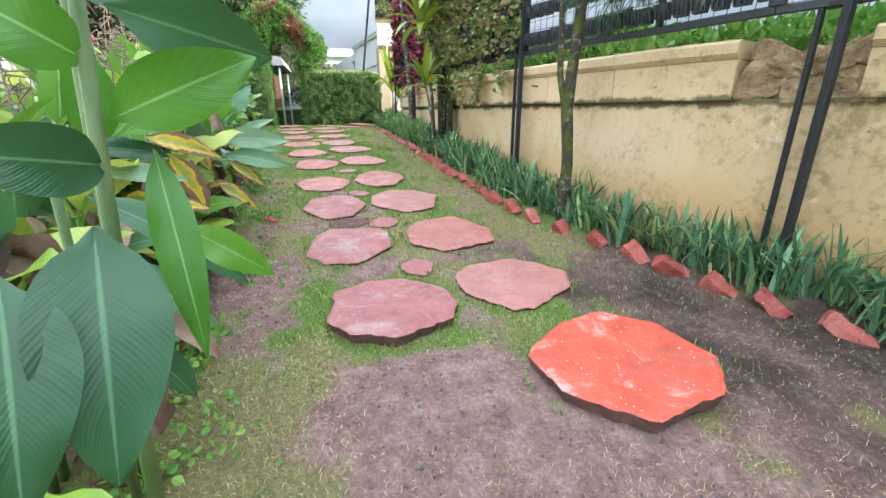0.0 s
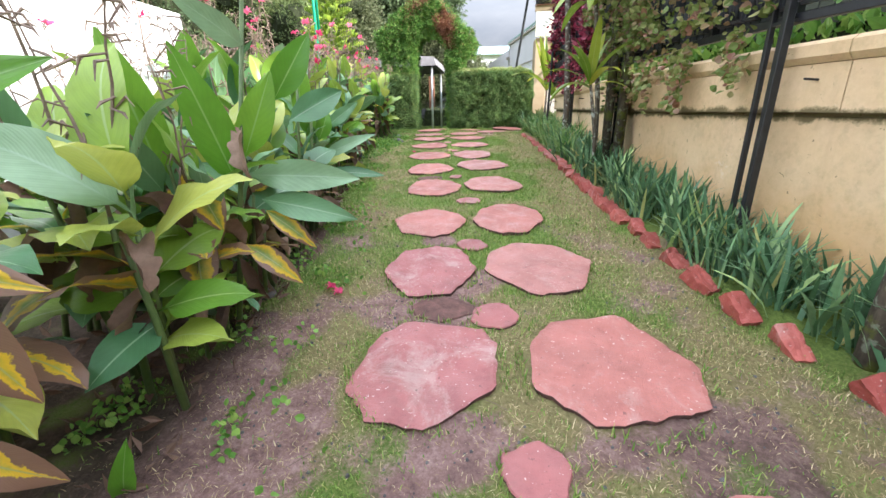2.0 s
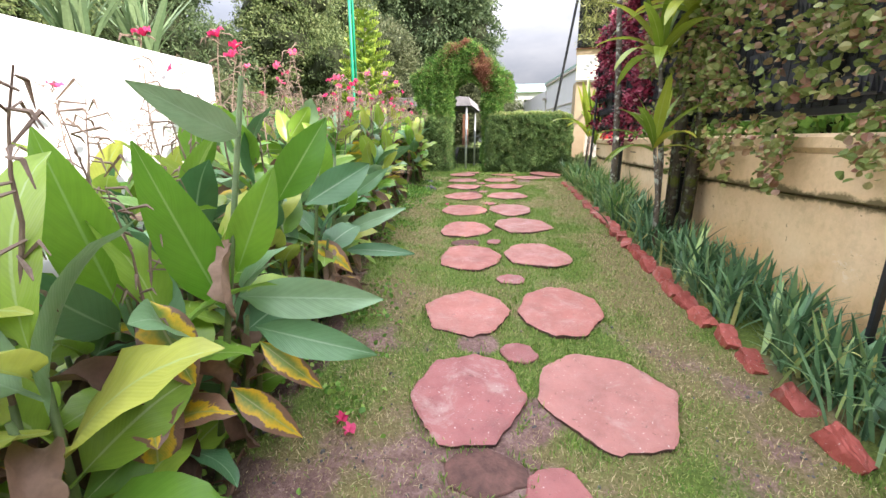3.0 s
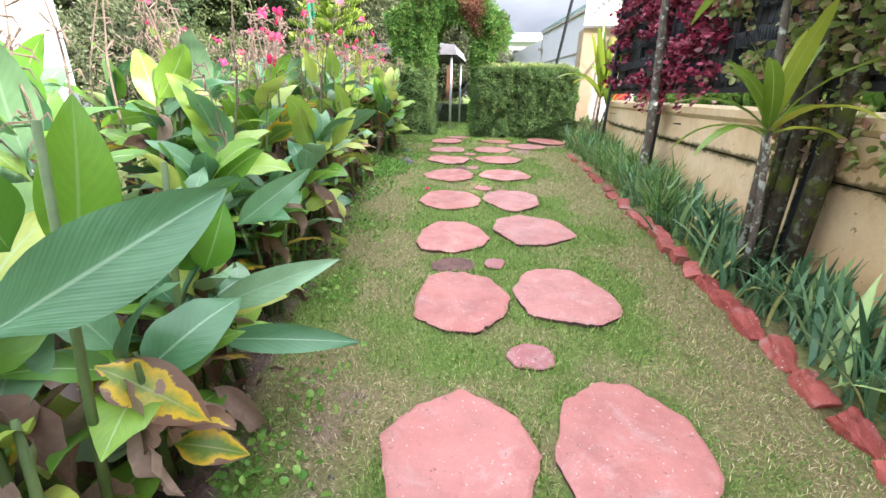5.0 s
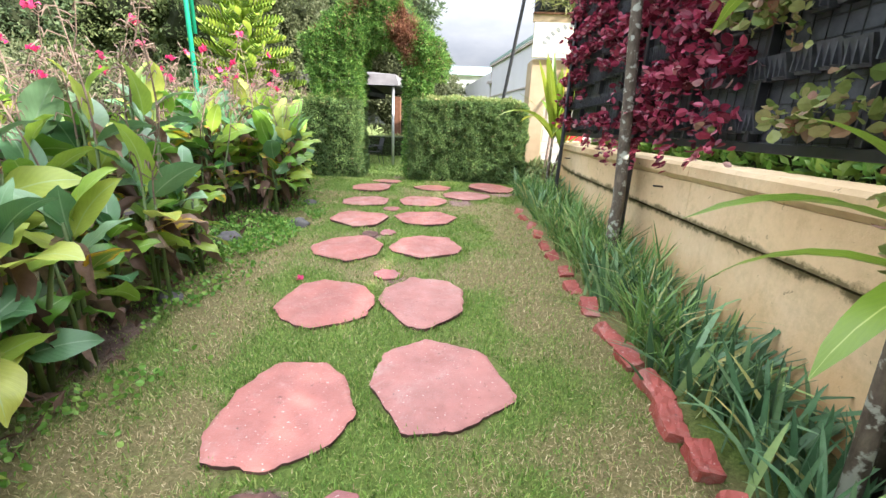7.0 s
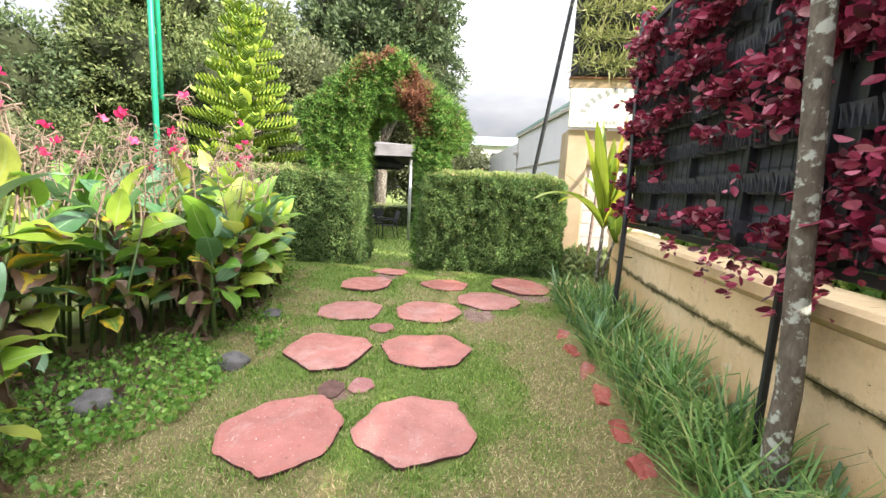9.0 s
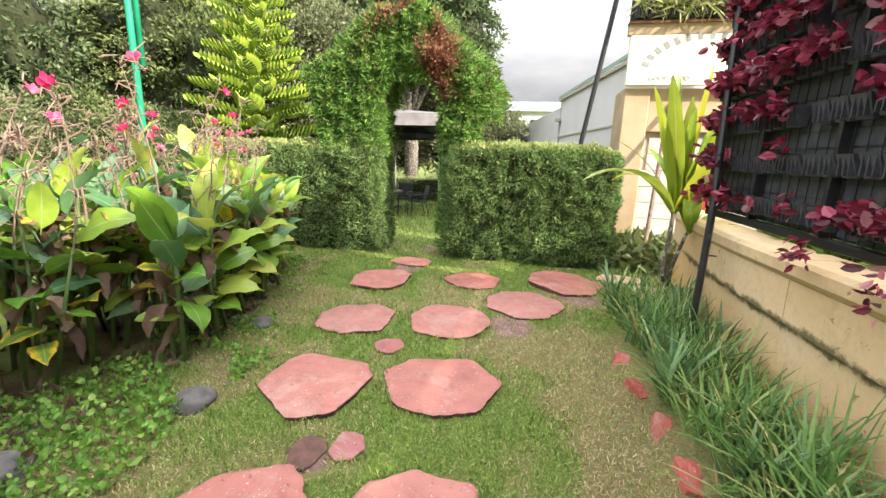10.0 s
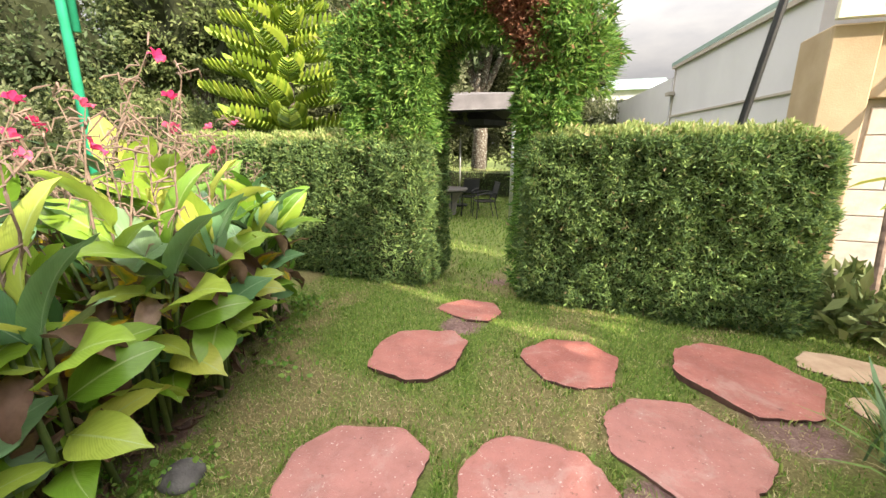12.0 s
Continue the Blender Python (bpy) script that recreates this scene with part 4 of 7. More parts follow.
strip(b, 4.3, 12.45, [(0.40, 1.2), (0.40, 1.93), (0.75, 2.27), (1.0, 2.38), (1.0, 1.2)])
tagged(b.part("sun_block_strip", M_core), "dark strip added behind the wall to block sun under the fence", "planting", kind="structure")


def wall_top_plants():
    rng = np.random.default_rng(4)
    n = 16000
    y = rng.uniform(-2.5, 12.7, n)
    back = rng.uniform(0, 0.95, n)
    P = np.stack([[wall_x(v) + 0.27 for v in y] + back, y, 1.70 + rng.uniform(-0.05, 0.19, n) + back * np.interp(y, [3.6, 4.6], [0.05, 0.42])], 1)
    V, F = leaf_cloud(P, np.tile([-0.2, 0, 0.7], (n, 1)), 0.11, 0.55, rng, 0.2, 0.6)
    tagged(cloud_object("wall_top_greenery", V, F, M_weed), "low bright greenery growing behind the wall's coping", "plants", kind="stuff")


wall_top_plants()
# ---------- hedges and arch ----------
def hedge_points(lo, hi, per_m2, rng, faces):
    P, Nn = [], []
    lo, hi = np.array(lo), np.array(hi)
    for ax, s in faces:
        o = [a for a in range(3) if a != ax]
        n = int((hi[o[0]] - lo[o[0]]) * (hi[o[1]] - lo[o[1]]) * per_m2)
        q = np.zeros((n, 3))
        for a in o:
            q[:, a] = rng.uniform(lo[a], hi[a], n)
        q[:, ax] = hi[ax] if s > 0 else lo[ax]
        nn = np.zeros((n, 3))
        nn[:, ax] = s
        P.append(q)
        Nn.append(nn)
    P, Nn = np.concatenate(P), np.concatenate(Nn)
    c = (lo + hi) / 2
    h = (hi - lo) / 2
    # soften the corners, roughen the faces
    rel = (P - c) / h
    R = 0.20                                 # radius of the rounded corners, in metres
    q = np.abs(rel) * h
    core = np.maximum(h - R, h * 0.3)
    out = np.maximum(q - core, 0)
    length = np.linalg.norm(out, axis=1)[:, None] + 1e-9
    q = np.minimum(q, core) + out * np.minimum(1, (h - core).min() / length)
    P = c + np.sign(rel) * q
    bump = np.array([noise.noise((p[0] * 2.4, p[1] * 2.4, p[2] * 2.4)) * 0.07 + noise.noise((p[0] * 7, p[1] * 7, p[2] * 7)) * 0.075 + noise.noise((p[0] * 19, p[1] * 19, p[2] * 19)) * 0.04 for p in P])
    P = P + Nn * (bump - rng.exponential(0.05, len(P)))[:, None]
    return P, Nn


def hedge(name, lo, hi, per_m2, seed, label, size=0.048):
    rng = np.random.default_rng(seed)
    top = empty(name)
    tagged(top, label, "hedge")
    # solid core whose dark colour stands for shade between the leaves
    ins = 0.09
    bm = bmesh.new()
    c = [(a + b) / 2 for a, b in zip(lo, hi)]
    d = [b - a - 2 * ins for a, b in zip(lo, hi)]
    bmesh.ops.create_cube(bm, size=1, matrix=Matrix.Translation(c) @ Matrix.Diagonal((*d, 1)))
    bmesh.ops.subdivide_edges(bm, edges=bm.edges[:], cuts=6, use_grid_fill=True)
    for q in bm.verts:
        q.co += Vector((noise.noise(q.co * 3), noise.noise(q.co * 3 + Vector((5, 0, 0))), noise.noise(q.co * 3 + Vector((0, 5, 0))))) * 0.07
    Build().take(bm).part("shade_core", M_core, top)
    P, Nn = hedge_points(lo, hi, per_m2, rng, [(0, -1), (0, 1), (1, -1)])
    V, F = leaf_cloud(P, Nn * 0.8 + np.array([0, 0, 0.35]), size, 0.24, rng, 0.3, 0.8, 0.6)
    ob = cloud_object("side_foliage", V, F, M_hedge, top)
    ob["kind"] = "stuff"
    # top faces take the lighter colour that stands for sunlight
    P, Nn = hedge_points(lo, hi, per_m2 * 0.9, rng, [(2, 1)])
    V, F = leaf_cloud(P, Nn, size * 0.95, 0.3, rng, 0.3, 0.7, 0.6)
    ob = cloud_object("top_foliage", V, F, M_hedge_top, top, "paler clippings, coloured as if sunlit")
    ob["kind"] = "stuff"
    return top


hedge("hedge", (-0.72, 14.30, 0.80), (1.60, 15.05, 2.46), 14500, 31, "clipped green cypress hedge beside the garden arch")
hedge("hedge", (-5.4, 14.36, 0.78), (-1.72, 15.2, 2.44), 11500, 32, "clipped dark green cypress hedge behind the canna bed")


def arch():
    rng = np.random.default_rng(33)
    top = empty("garden_arch", pose(-1.25, 14.85, height(-1.25, 14.85)))
    base = np.array([-1.25, 14.85, height(-1.25, 14.85)])
    tagged(top, "rounded archway of trained cypress with browned patches over the passage", "arch")

    def at(th, rho):
        """th from 0 (right foot) to 1 (left foot) round the arch; rho 0 inside, 1 outside."""
        a = math.pi * th
        c, n = math.cos(a), math.sin(a)
        ix, iz = -1.29 + 0.47 * c, 2.86 + 0.56 * n
        bulge = 1 + 0.06 * math.sin(5.0 * a + 0.6)
        ox, oz = -1.50 + 1.30 * bulge * c, 2.90 + 1.36 * bulge * n
        return ix + (ox - ix) * rho, iz + (oz - iz) * rho

    P, Nn, brown = [], [], []
    for kind, n in (("front", 34000), ("out", 20000), ("in", 9000), ("back", 3000)):
        for _ in range(n):
            th = rng.uniform(-0.02, 1.02)
            rho = {"front": rng.uniform(0, 1), "back": rng.uniform(0, 1), "out": 1.0, "in": 0.0}[kind]
            x, z = at(th, rho)
            y = {"front": 14.42, "back": 15.2}.get(kind, rng.uniform(14.45, 15.2))
            y += 0.16 * (abs(rho - 0.5) * 2) ** 3 if kind == "front" else 0
            nn = {"front": (0, -1, 0.2), "back": (0, 1, 0.2), "out": (math.cos(math.pi * th), 0, math.sin(math.pi * th)), "in": (-math.cos(math.pi * th), 0, -math.sin(math.pi * th))}[kind]
            amp = 0.26 if kind == "out" else 0.16 if kind == "front" else 0.08
            k = amp * noise.noise((x * 2.6, y * 2.6, z * 2.6)) + 0.10 * noise.noise((x * 7, y * 7, z * 7)) - rng.exponential(0.05)
            P.append((x + nn[0] * k, y + nn[1] * k, z + nn[2] * k))
            Nn.append(nn)
            brown.append(noise.noise((x * 1.8 + 4.0, z * 1.8, 2.0)) + (0.42 - 1.3 * abs(th - 0.36) if rho > 0.1 else -0.3))
    # jambs that come down into the clipped hedges
    for x0, x1, z0, z1, per in ((-2.72, -1.74, 2.2, 3.1, 6500), (-0.84, -0.34, 2.2, 3.1, 8000), (-0.80, -0.50, 0.8, 2.6, 8000)):
        q, nn = hedge_points((x0, 14.44, z0), (x1, 15.15, z1), per, rng, [(0, -1), (0, 1), (1, -1), (1, 1)])
        P += q.tolist()
        Nn += nn.tolist()
        brown += [-1] * len(q)
    P, Nn, brown = np.array(P) - base, np.array(Nn), np.array(brown)
    lush = brown + rng.normal(0, 0.2, len(P)) < 0.42
    V, F = leaf_cloud(P[lush], Nn[lush] * 0.9 + np.array([0, 0, 0.1]), 0.072, 0.18, rng, 0.3, 0.7, 0.6, 0.3)
    cloud_object("green_sprays", V, F, M_arch, top)["kind"] = "stuff"
    V, F = leaf_cloud(P[~lush], Nn[~lush] * 0.9, 0.06, 0.26, rng, 0.3, 0.8, 0.6, 0.3)
    cloud_object("brown_sprays", V, F, M_rust, top, "rust-brown dead sprays")["kind"] = "stuff"
    # long loose sprays on the sunny shoulder
    n = 1300
    a = np.abs(rng.normal(0.0, 0.22, n))
    q = np.array([at(t, 1.02) for t in a])
    q = np.stack([q[:, 0], rng.uniform(14.5, 15.15, n), q[:, 1]], 1) - base
    nn = np.stack([np.cos(np.pi * a), np.zeros(n), np.sin(np.pi * a)], 1)
    V, F = leaf_cloud(q, nn, 0.16, 0.035, rng, 0.1, 0.6, 0.6)
    cloud_object("loose_sprays", V, F, M_arch, top)["kind"] = "stuff"
    # dark tubes inside the sprays, coloured as the arch's inner shade
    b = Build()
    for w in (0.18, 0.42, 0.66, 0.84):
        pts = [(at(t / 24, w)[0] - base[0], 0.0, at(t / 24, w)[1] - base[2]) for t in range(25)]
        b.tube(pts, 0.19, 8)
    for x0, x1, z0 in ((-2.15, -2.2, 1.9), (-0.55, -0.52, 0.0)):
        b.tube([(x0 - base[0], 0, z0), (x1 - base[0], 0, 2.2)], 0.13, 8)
    b.part("shade_core", M_core, top)


arch()


# ---------- irises and strap-leaved clumps along the wall ----------
def blade_clump(name, n, hgt, width, mat, seed, spread=0.5, arc=0.25):
    rng = random.Random(seed)
    b = Build()
    for _ in range(n):
        az, h = rng.uniform(0, 6.283), hgt * rng.uniform(0.55, 1.1)
        lean, bend = rng.uniform(0.02, spread), rng.uniform(0, arc)
        bx, by = rng.gauss(0, 0.045), rng.gauss(0, 0.045)
        w = width * rng.uniform(0.7, 1.2)
        fa = az + rng.uniform(-0.7, 0.7) + 1.57
        V = []
        for i, t in enumerate((0, 0.3, 0.6, 0.85, 1.0)):
            r = h * (lean * t + bend * t * t * 1.4)
            z = h * (t - bend * 0.55 * t * t * t)
            ww = w * (0.8, 1.0, 0.9, 0.5, 0.02)[i]
            cx, cy = bx + math.cos(az) * r, by + math.sin(az) * r
            V += [(cx + math.cos(fa) * ww, cy + math.sin(fa) * ww, z), (cx - math.cos(fa) * ww, cy - math.sin(fa) * ww, z)]
        b.add(V, [(2 * i, 2 * i + 2, 2 * i + 3, 2 * i + 1) for i in range(4)])
    return b.mesh(name, mat)


def one_blade(name, hgt, width, mat, seed, lean, bend):
    b = Build()
    V = []
    for i, t in enumerate((0, 0.25, 0.5, 0.75, 0.92, 1.0)):
        r, z = hgt * (lean * t + bend * t * t * 1.4), hgt * (t - bend * 0.55 * t ** 3)
        w = width * (0.8, 1.0, 0.98, 0.72, 0.35, 0.02)[i]
        V += [(r, w, z), (r + 0.15 * width, 0, z), (r, -w, z)]
    F = []
    for i in range(5):
        q = 3 * i
        F += [(q, q + 3, q + 4, q + 1), (q + 1, q + 4, q + 5, q + 2)]
    b.add(V, F)
    return b.mesh(name, mat, True)


BLADES = [one_blade("leaf", 0.40, 0.014, M_iris_one, i, le, be) for i, (le, be) in enumerate(((0.05, 0.05), (0.15, 0.08), (0.28, 0.12), (0.42, 0.25), (0.2, 0.45)))]
STRAP = [blade_clump("grassy_clump", 40, 0.44, 0.0068, M_strap, 120 + i, 0.6, 0.65) for i in range(4)]
PALE = blade_clump("pale_clump", 30, 0.40, 0.008, M_tuft, 140, 0.6, 0.6)


def iris_clump(seed, n):
    rng = random.Random(seed)
    top = tagged(empty("iris_clump"), "clump of blue-green sword-shaped iris leaves along the wall", "iris", "irises along the wall")
    for i in range(n):
        s = rng.uniform(0.65, 1.15)
        link("leaf", rng.choice(BLADES), top, pose(rng.gauss(0, 0.05), rng.gauss(0, 0.05), 0, rng.uniform(-10, 10), rng.uniform(-6, 6), rng.uniform(0, 360)) @ Matrix.Diagonal((s, s * rng.uniform(0.8, 1.2), s, 1)))
    return top


CLUMPS = [iris_clump(700 + i, 15) for i in range(5)]
fresh = list(CLUMPS)
drift = Build()
drift_src = [blade_clump("iris_source", 26, 0.42, 0.013, M_iris, 100 + i, 0.5, 0.3) for i in range(5)]
grass_src = STRAP
strap_drift = Build()
rng = random.Random(77)
y = 1.0
while y < 13.0:
    lanes = 4 if y < 5 else 3
    for lane in range(lanes):
        a, c = brick_x(y) + 0.11, wall_x(y) - 0.10
        t = (lane + rng.uniform(0.1, 0.9)) / lanes
        x, yy = a + (c - a) * t, y + rng.uniform(-0.09, 0.09)
        if y < 4.2 and rng.random() < 0.2:
            continue
        s = rng.uniform(0.8, 1.2)
        m = pose(x, yy, height(x, yy) - 0.02, rng.uniform(-7, 7), rng.uniform(-7, 7), rng.uniform(0, 360)) @ Matrix.Diagonal((s, s, s * rng.uniform(0.85, 1.1), 1))
        if y > 9.0 and rng.random() < 0.62 or y > 7.8 and rng.random() < 0.35:
            me = rng.choice(grass_src)
            strap_drift.add([m @ v.co for v in me.vertices], [tuple(p.vertices) for p in me.polygons])
        elif y < 8.6:
            if fresh:
                fresh.pop().matrix_basis = m
            else:
                copy_thing(CLUMPS[rng.randrange(5)], m).matrix_basis = m
        else:
            me = rng.choice(drift_src)
            drift.add([m @ v.co for v in me.vertices], [tuple(p.vertices) for p in me.polygons])
    y += 0.165
tagged(drift.part("iris_drift", M_iris), "thick drift of blue-green iris leaves along the tan wall", "irises", kind="stuff")
tagged(strap_drift.part("strap_leaf_drift", M_strap), "drift of arching green strap leaves along the tan wall", "plants", kind="stuff")
for x, y, s in ((2.62, 2.62, 1.0), (2.5, 2.85, 0.8)):
    tagged(link("variegated_clump", PALE, None, pose(x, y, height(x, y) - 0.02, 0, 0, 40) @ Matrix.Diagonal((s, s, s, 1))), "clump of pale yellow-striped arching leaves among irises", "ornamental grass", "variegated clumps")
b = Build()
b.tube([(1.66, 8.7, height(1.66, 8.7) + 0.04), (1.72, 9.1, height(1.7, 9.1) + 0.05), (1.86, 9.9, height(1.8, 9.9) + 0.05), (1.8, 10.3, height(1.8, 10.3) + 0.03)], 0.014, 8)
tagged(b.part("hose", M_hose), "white garden hose lying among the strap leaves", "hose")


# ---------- slender trees and cordylines by the wall ----------
def long_leaf(name, L, W, a0, droop, mat, fold=0.25, steps=8):
    V, F, uv = [], [], []
    x, z, a = 0.0, 0.0, radians(a0)
    for i in range(steps + 1):
        t = i / steps
        w = W * (0.22 + 0.78 * math.sin(math.pi * min(1, t ** 0.8)) ** 0.9) * (1 if t < 0.97 else 0.15)
        if i == 0:
            w = W * 0.2
        if i == steps:
            w = W * 0.03
        for u in (-1, 0, 1):
            V.append((x - math.sin(a) * abs(u) * w * fold * -1, u * w, z + math.cos(a) * abs(u) * w * fold))
            uv.append((0.5 + 0.5 * u, t))
        x += L / steps * math.cos(a)
        z += L / steps * math.sin(a)
        a -= radians(droop) / steps
    for i in range(steps):
        for j in range(2):
            q = i * 3 + j
            F.append((q, q + 3, q + 4, q + 1))
    return mesh_data(name, V, F, mat, True, uv)


CORD = [long_leaf("leaf", 0.62, 0.05, a, d, M_cord) for a, d in ((78, 30), (62, 55), (45, 80), (25, 90))]


VASE = [long_leaf("leaf", 0.84, 0.058, a, d, M_cord, 0.3, 10) for a, d in ((87, 8), (79, 18), (68, 45), (54, 85))]


def rosette(parent, p, n, size, seed, shapes=CORD):
    rng = random.Random(seed)
    size *= 1.22
    for i in range(n):
        t = i / n
        me = shapes[min(3, int(t * 4))]
        s = size * rng.uniform(0.8, 1.15)
        link("leaf", me, parent, Matrix.Translation(p) @ pose(0, 0, -0.10 * t, 0, 0, i * 137.5 + rng.uniform(-15, 15)) @ Matrix.Diagonal((s, s, s, 1)))


def cordyline(x, y, stems, seed, label, group="cordylines by the wall", shapes=CORD):
    top = empty("cordyline", pose(x, y, height(x, y)))
    tagged(top, label, "shrub", group)
    for i, (dx, dy, h, r, n, s, lx, ly) in enumerate(stems):
        Build().tube([(dx, dy, -0.1), (dx + lx * 0.25, dy + ly * 0.25, h * 0.45), (dx + lx, dy + ly, h)], [r * 1.15, r, r * 0.7], 9).part("stem", M_moss_bark if r > 0.03 else M_bark, top, smooth=True)
        rosette(top, (dx + lx, dy + ly, h), n, s, seed + i, shapes)


cordyline(1.80, 6.95, [(0.0, 0.05, 2.3, 0.042, 22, 1.05, 0.0, 0.05), (0.10, -0.06, 2.75, 0.054, 22, 1.15, 0.05, -0.05), (-0.10, 0.1, 1.95, 0.028, 16, 0.95, -0.16, 0.05), (-0.14, -0.06, 1.08, 0.022, 15, 0.78, -0.16, -0.08), (0.02, 0.16, 2.95, 0.042, 18, 1.1, -0.04, 0.12), (0.14, 0.06, 3.1, 0.05, 18, 1.1, 0.03, 0.06)], 300,
         "many-stemmed cordyline with mossy trunks and yellow-green strap leaves")
cordyline(1.80, 12.95, [(0.0, 0.0, 0.98, 0.026, 15, 1.12, 0.03, 0.02), (0.05, 0.04, 0.80, 0.02, 9, 1.0, 0.14, -0.02)], 330, "young cordyline with a rosette of upright yellow-green leaves", shapes=VASE)


def slim_tree(x, y, stems, mat, label):
    top = empty("slender_tree", pose(x, y, height(x, y)))
    tagged(top, label, "tree", "slender trees by the wall")
    for pts, rads in stems:
        P = []
        for i in range(len(pts) - 1):
            p, q = Vector(pts[i]), Vector(pts[i + 1])
            for j in range(4):
                t = j / 4
                c = p.lerp(q, t)
                P.append((c + Vector((noise.noise(c * 2.0), noise.noise(c * 2.0 + Vector((9, 0, 0))), 0)) * 0.02, rads[i] + (rads[i + 1] - rads[i]) * t))
        P.append((Vector(pts[-1]), rads[-1]))
        Build().tube([a for a, _ in P], [r for _, r in P], 12).part("trunk", mat, top, smooth=True)
    return top


ta = slim_tree(2.14, 3.55, [([(0, 0, -0.1), (0.01, 0.0, 0.5), (-0.03, 0.02, 1.0), (0.02, 0.05, 1.6), (0.06, 0.05, 2.6)], [0.062, 0.052, 0.055, 0.045, 0.04]), ([(-0.03, 0.02, 0.95), (-0.10, 0.06, 1.3), (-0.12, 0.15, 2.4)], [0.035, 0.028, 0.024])], M_moss_bark, "slender mossy trunk with pale lichen among the irises")
slim_tree(1.74, 9.55, [([(0, 0, -0.1), (0.0, 0.0, 0.6), (-0.04, 0.02, 1.5), (-0.11, 0.04, 2.4), (-0.20, 0.08, 3.6)], [0.058, 0.050, 0.046, 0.042, 0.034])], M_bark, "slender pale-lichened trunk standing before the planter fence")


def needle_bough():
    rng = np.random.default_rng(9)
    top = tagged(empty("needled_bough", pose(2.45, 3.15, 0)), "dark green soft-needled bough hanging above the wall", "branch")
    b = Build()
    tips = []
    for i in range(26):
        p = [Vector((0.25, 0.05, 2.75))]
        d = Vector((rng.uniform(-0.5, 0.3), rng.uniform(-0.5, 0.5), rng.uniform(-0.25, 0.25)))
        for k in range(7):
            p.append(p[-1] + d * 0.16)
            d += Vector((rng.normal(0, 0.12), rng.normal(0, 0.12), -0.13))
            tips.append((p[-1], d.copy()))
        b.tube(p, [0.010 - 0.001 * k for k in range(8)], 5, cap=False)
    b.part("twigs", M_dry_stem, top)
    P = np.concatenate([np.array([t[0][:]]) + rng.normal(0, 0.035, (34, 3)) for t in tips])
    Nn = np.concatenate([np.tile(t[1][:], (34, 1)) for t in tips])
    V, F = leaf_cloud(P, Nn, 0.11, 0.07, rng, 0.1, 0.5, 0.3, 0.4)
    cloud_object("needles", V, F, M_needle, top)["kind"] = "stuff"


needle_bough()
# ---------- cannas ----------
def canna_leaf(L, W, a0, droop, mat, fold=0.22, wave=0.02, twist=0.0, seed=0, steps=10):
    V, F, uv = [], [], []
    us = (-1, -0.5, 0, 0.5, 1)
    x, z, a = 0.0, 0.0, radians(a0)
    for i in range(steps + 1):
        t = i / steps
        s = max(0.0, (t - 0.10) / 0.90)
        w = W * max(0.05, math.sin(math.pi * s ** 0.72) ** 0.85 if 0 < s < 1 else 0.0)
        if i == steps:
            w = W * 0.02
        tw = twist * t
        for u in us:
            ed = abs(u) * w * fold + wave * noise.noise((t * 5 + seed, u * 2.0, seed)) * abs(u)
            yy, up = u * w * math.cos(tw) - ed * math.sin(tw), u * w * math.sin(tw) + ed * math.cos(tw)
            V.append((x - math.sin(a) * up, yy, z + math.cos(a) * up))
            uv.append((0.5 + 0.5 * u, t))
        x += L / steps * math.cos(a)
        z += L / steps * math.sin(a)
        a -= radians(droop) / steps * (0.4 + 1.2 * t)
    n = len(us)
    for i in range(steps):
        for j in range(n - 1):
            q = i * n + j
            F.append((q, q + n, q + n + 1, q + 1))
    return mesh_data("leaf", V, F, mat, True, uv)


UPRIGHT = [canna_leaf(0.54, 0.105, 66, 62, m, 0.24, 0.03, tw, s) for s, (m, tw) in enumerate(((M_canna_light, 0.3), (M_canna_blue, -0.3), (M_canna_light, -0.4)))]
SPREAD = [canna_leaf(0.48, 0.12, 40, 66, m, 0.14, 0.04, tw, 10 + s) for s, (m, tw) in enumerate(((M_canna_light, 0.4), (M_canna_blue, -0.3), (M_canna_light, 0.1), (M_canna_old, -0.4)))]
FLAT = [canna_leaf(0.42, 0.105, 18, 66, m, 0.10, 0.05, tw, 20 + s) for s, (m, tw) in enumerate(((M_canna_blue, 0.3), (M_canna_light, -0.3), (M_canna_old, 0.2), (M_canna_light, -0.5)))]
DRY = [canna_leaf(L, W, a0, dr, M_canna_dry, fo, wv, tw, sd, 16) for L, W, a0, dr, fo, wv, tw, sd in ((0.36, 0.045, -30, 58, 1.1, 0.07, 1.6, 30), (0.30, 0.042, -50, 42, 1.4, 0.06, -2.0, 31), (0.34, 0.036, -64, 24, 1.3, 0.06, 1.2, 32), (0.26, 0.046, 8, 118, 1.2, 0.08, -1.4, 33))]


def petal_mesh():
    V, F = [], []
    for k in range(5):
        a = k * 1.2566 + 0.2
        L, w = (0.062, 0.019) if k % 2 else (0.050, 0.024)
        n = len(V)
        for t, ww, up in ((0.0, 0.25, 0.0), (0.5, 1.0, 0.03), (0.85, 0.8, 0.035), (1.0, 0.15, 0.025)):
            for s in (-1, 1):
                V.append((math.cos(a) * L * t - math.sin(a) * s * w * ww, math.sin(a) * L * t + math.cos(a) * s * w * ww, up + 0.012 * s * t))
        F += [(n + 2 * i, n + 2 * i + 2, n + 2 * i + 3, n + 2 * i + 1) for i in range(3)]
    return mesh_data("flower", V, F, M_petal, True)


FLOWER = petal_mesh()


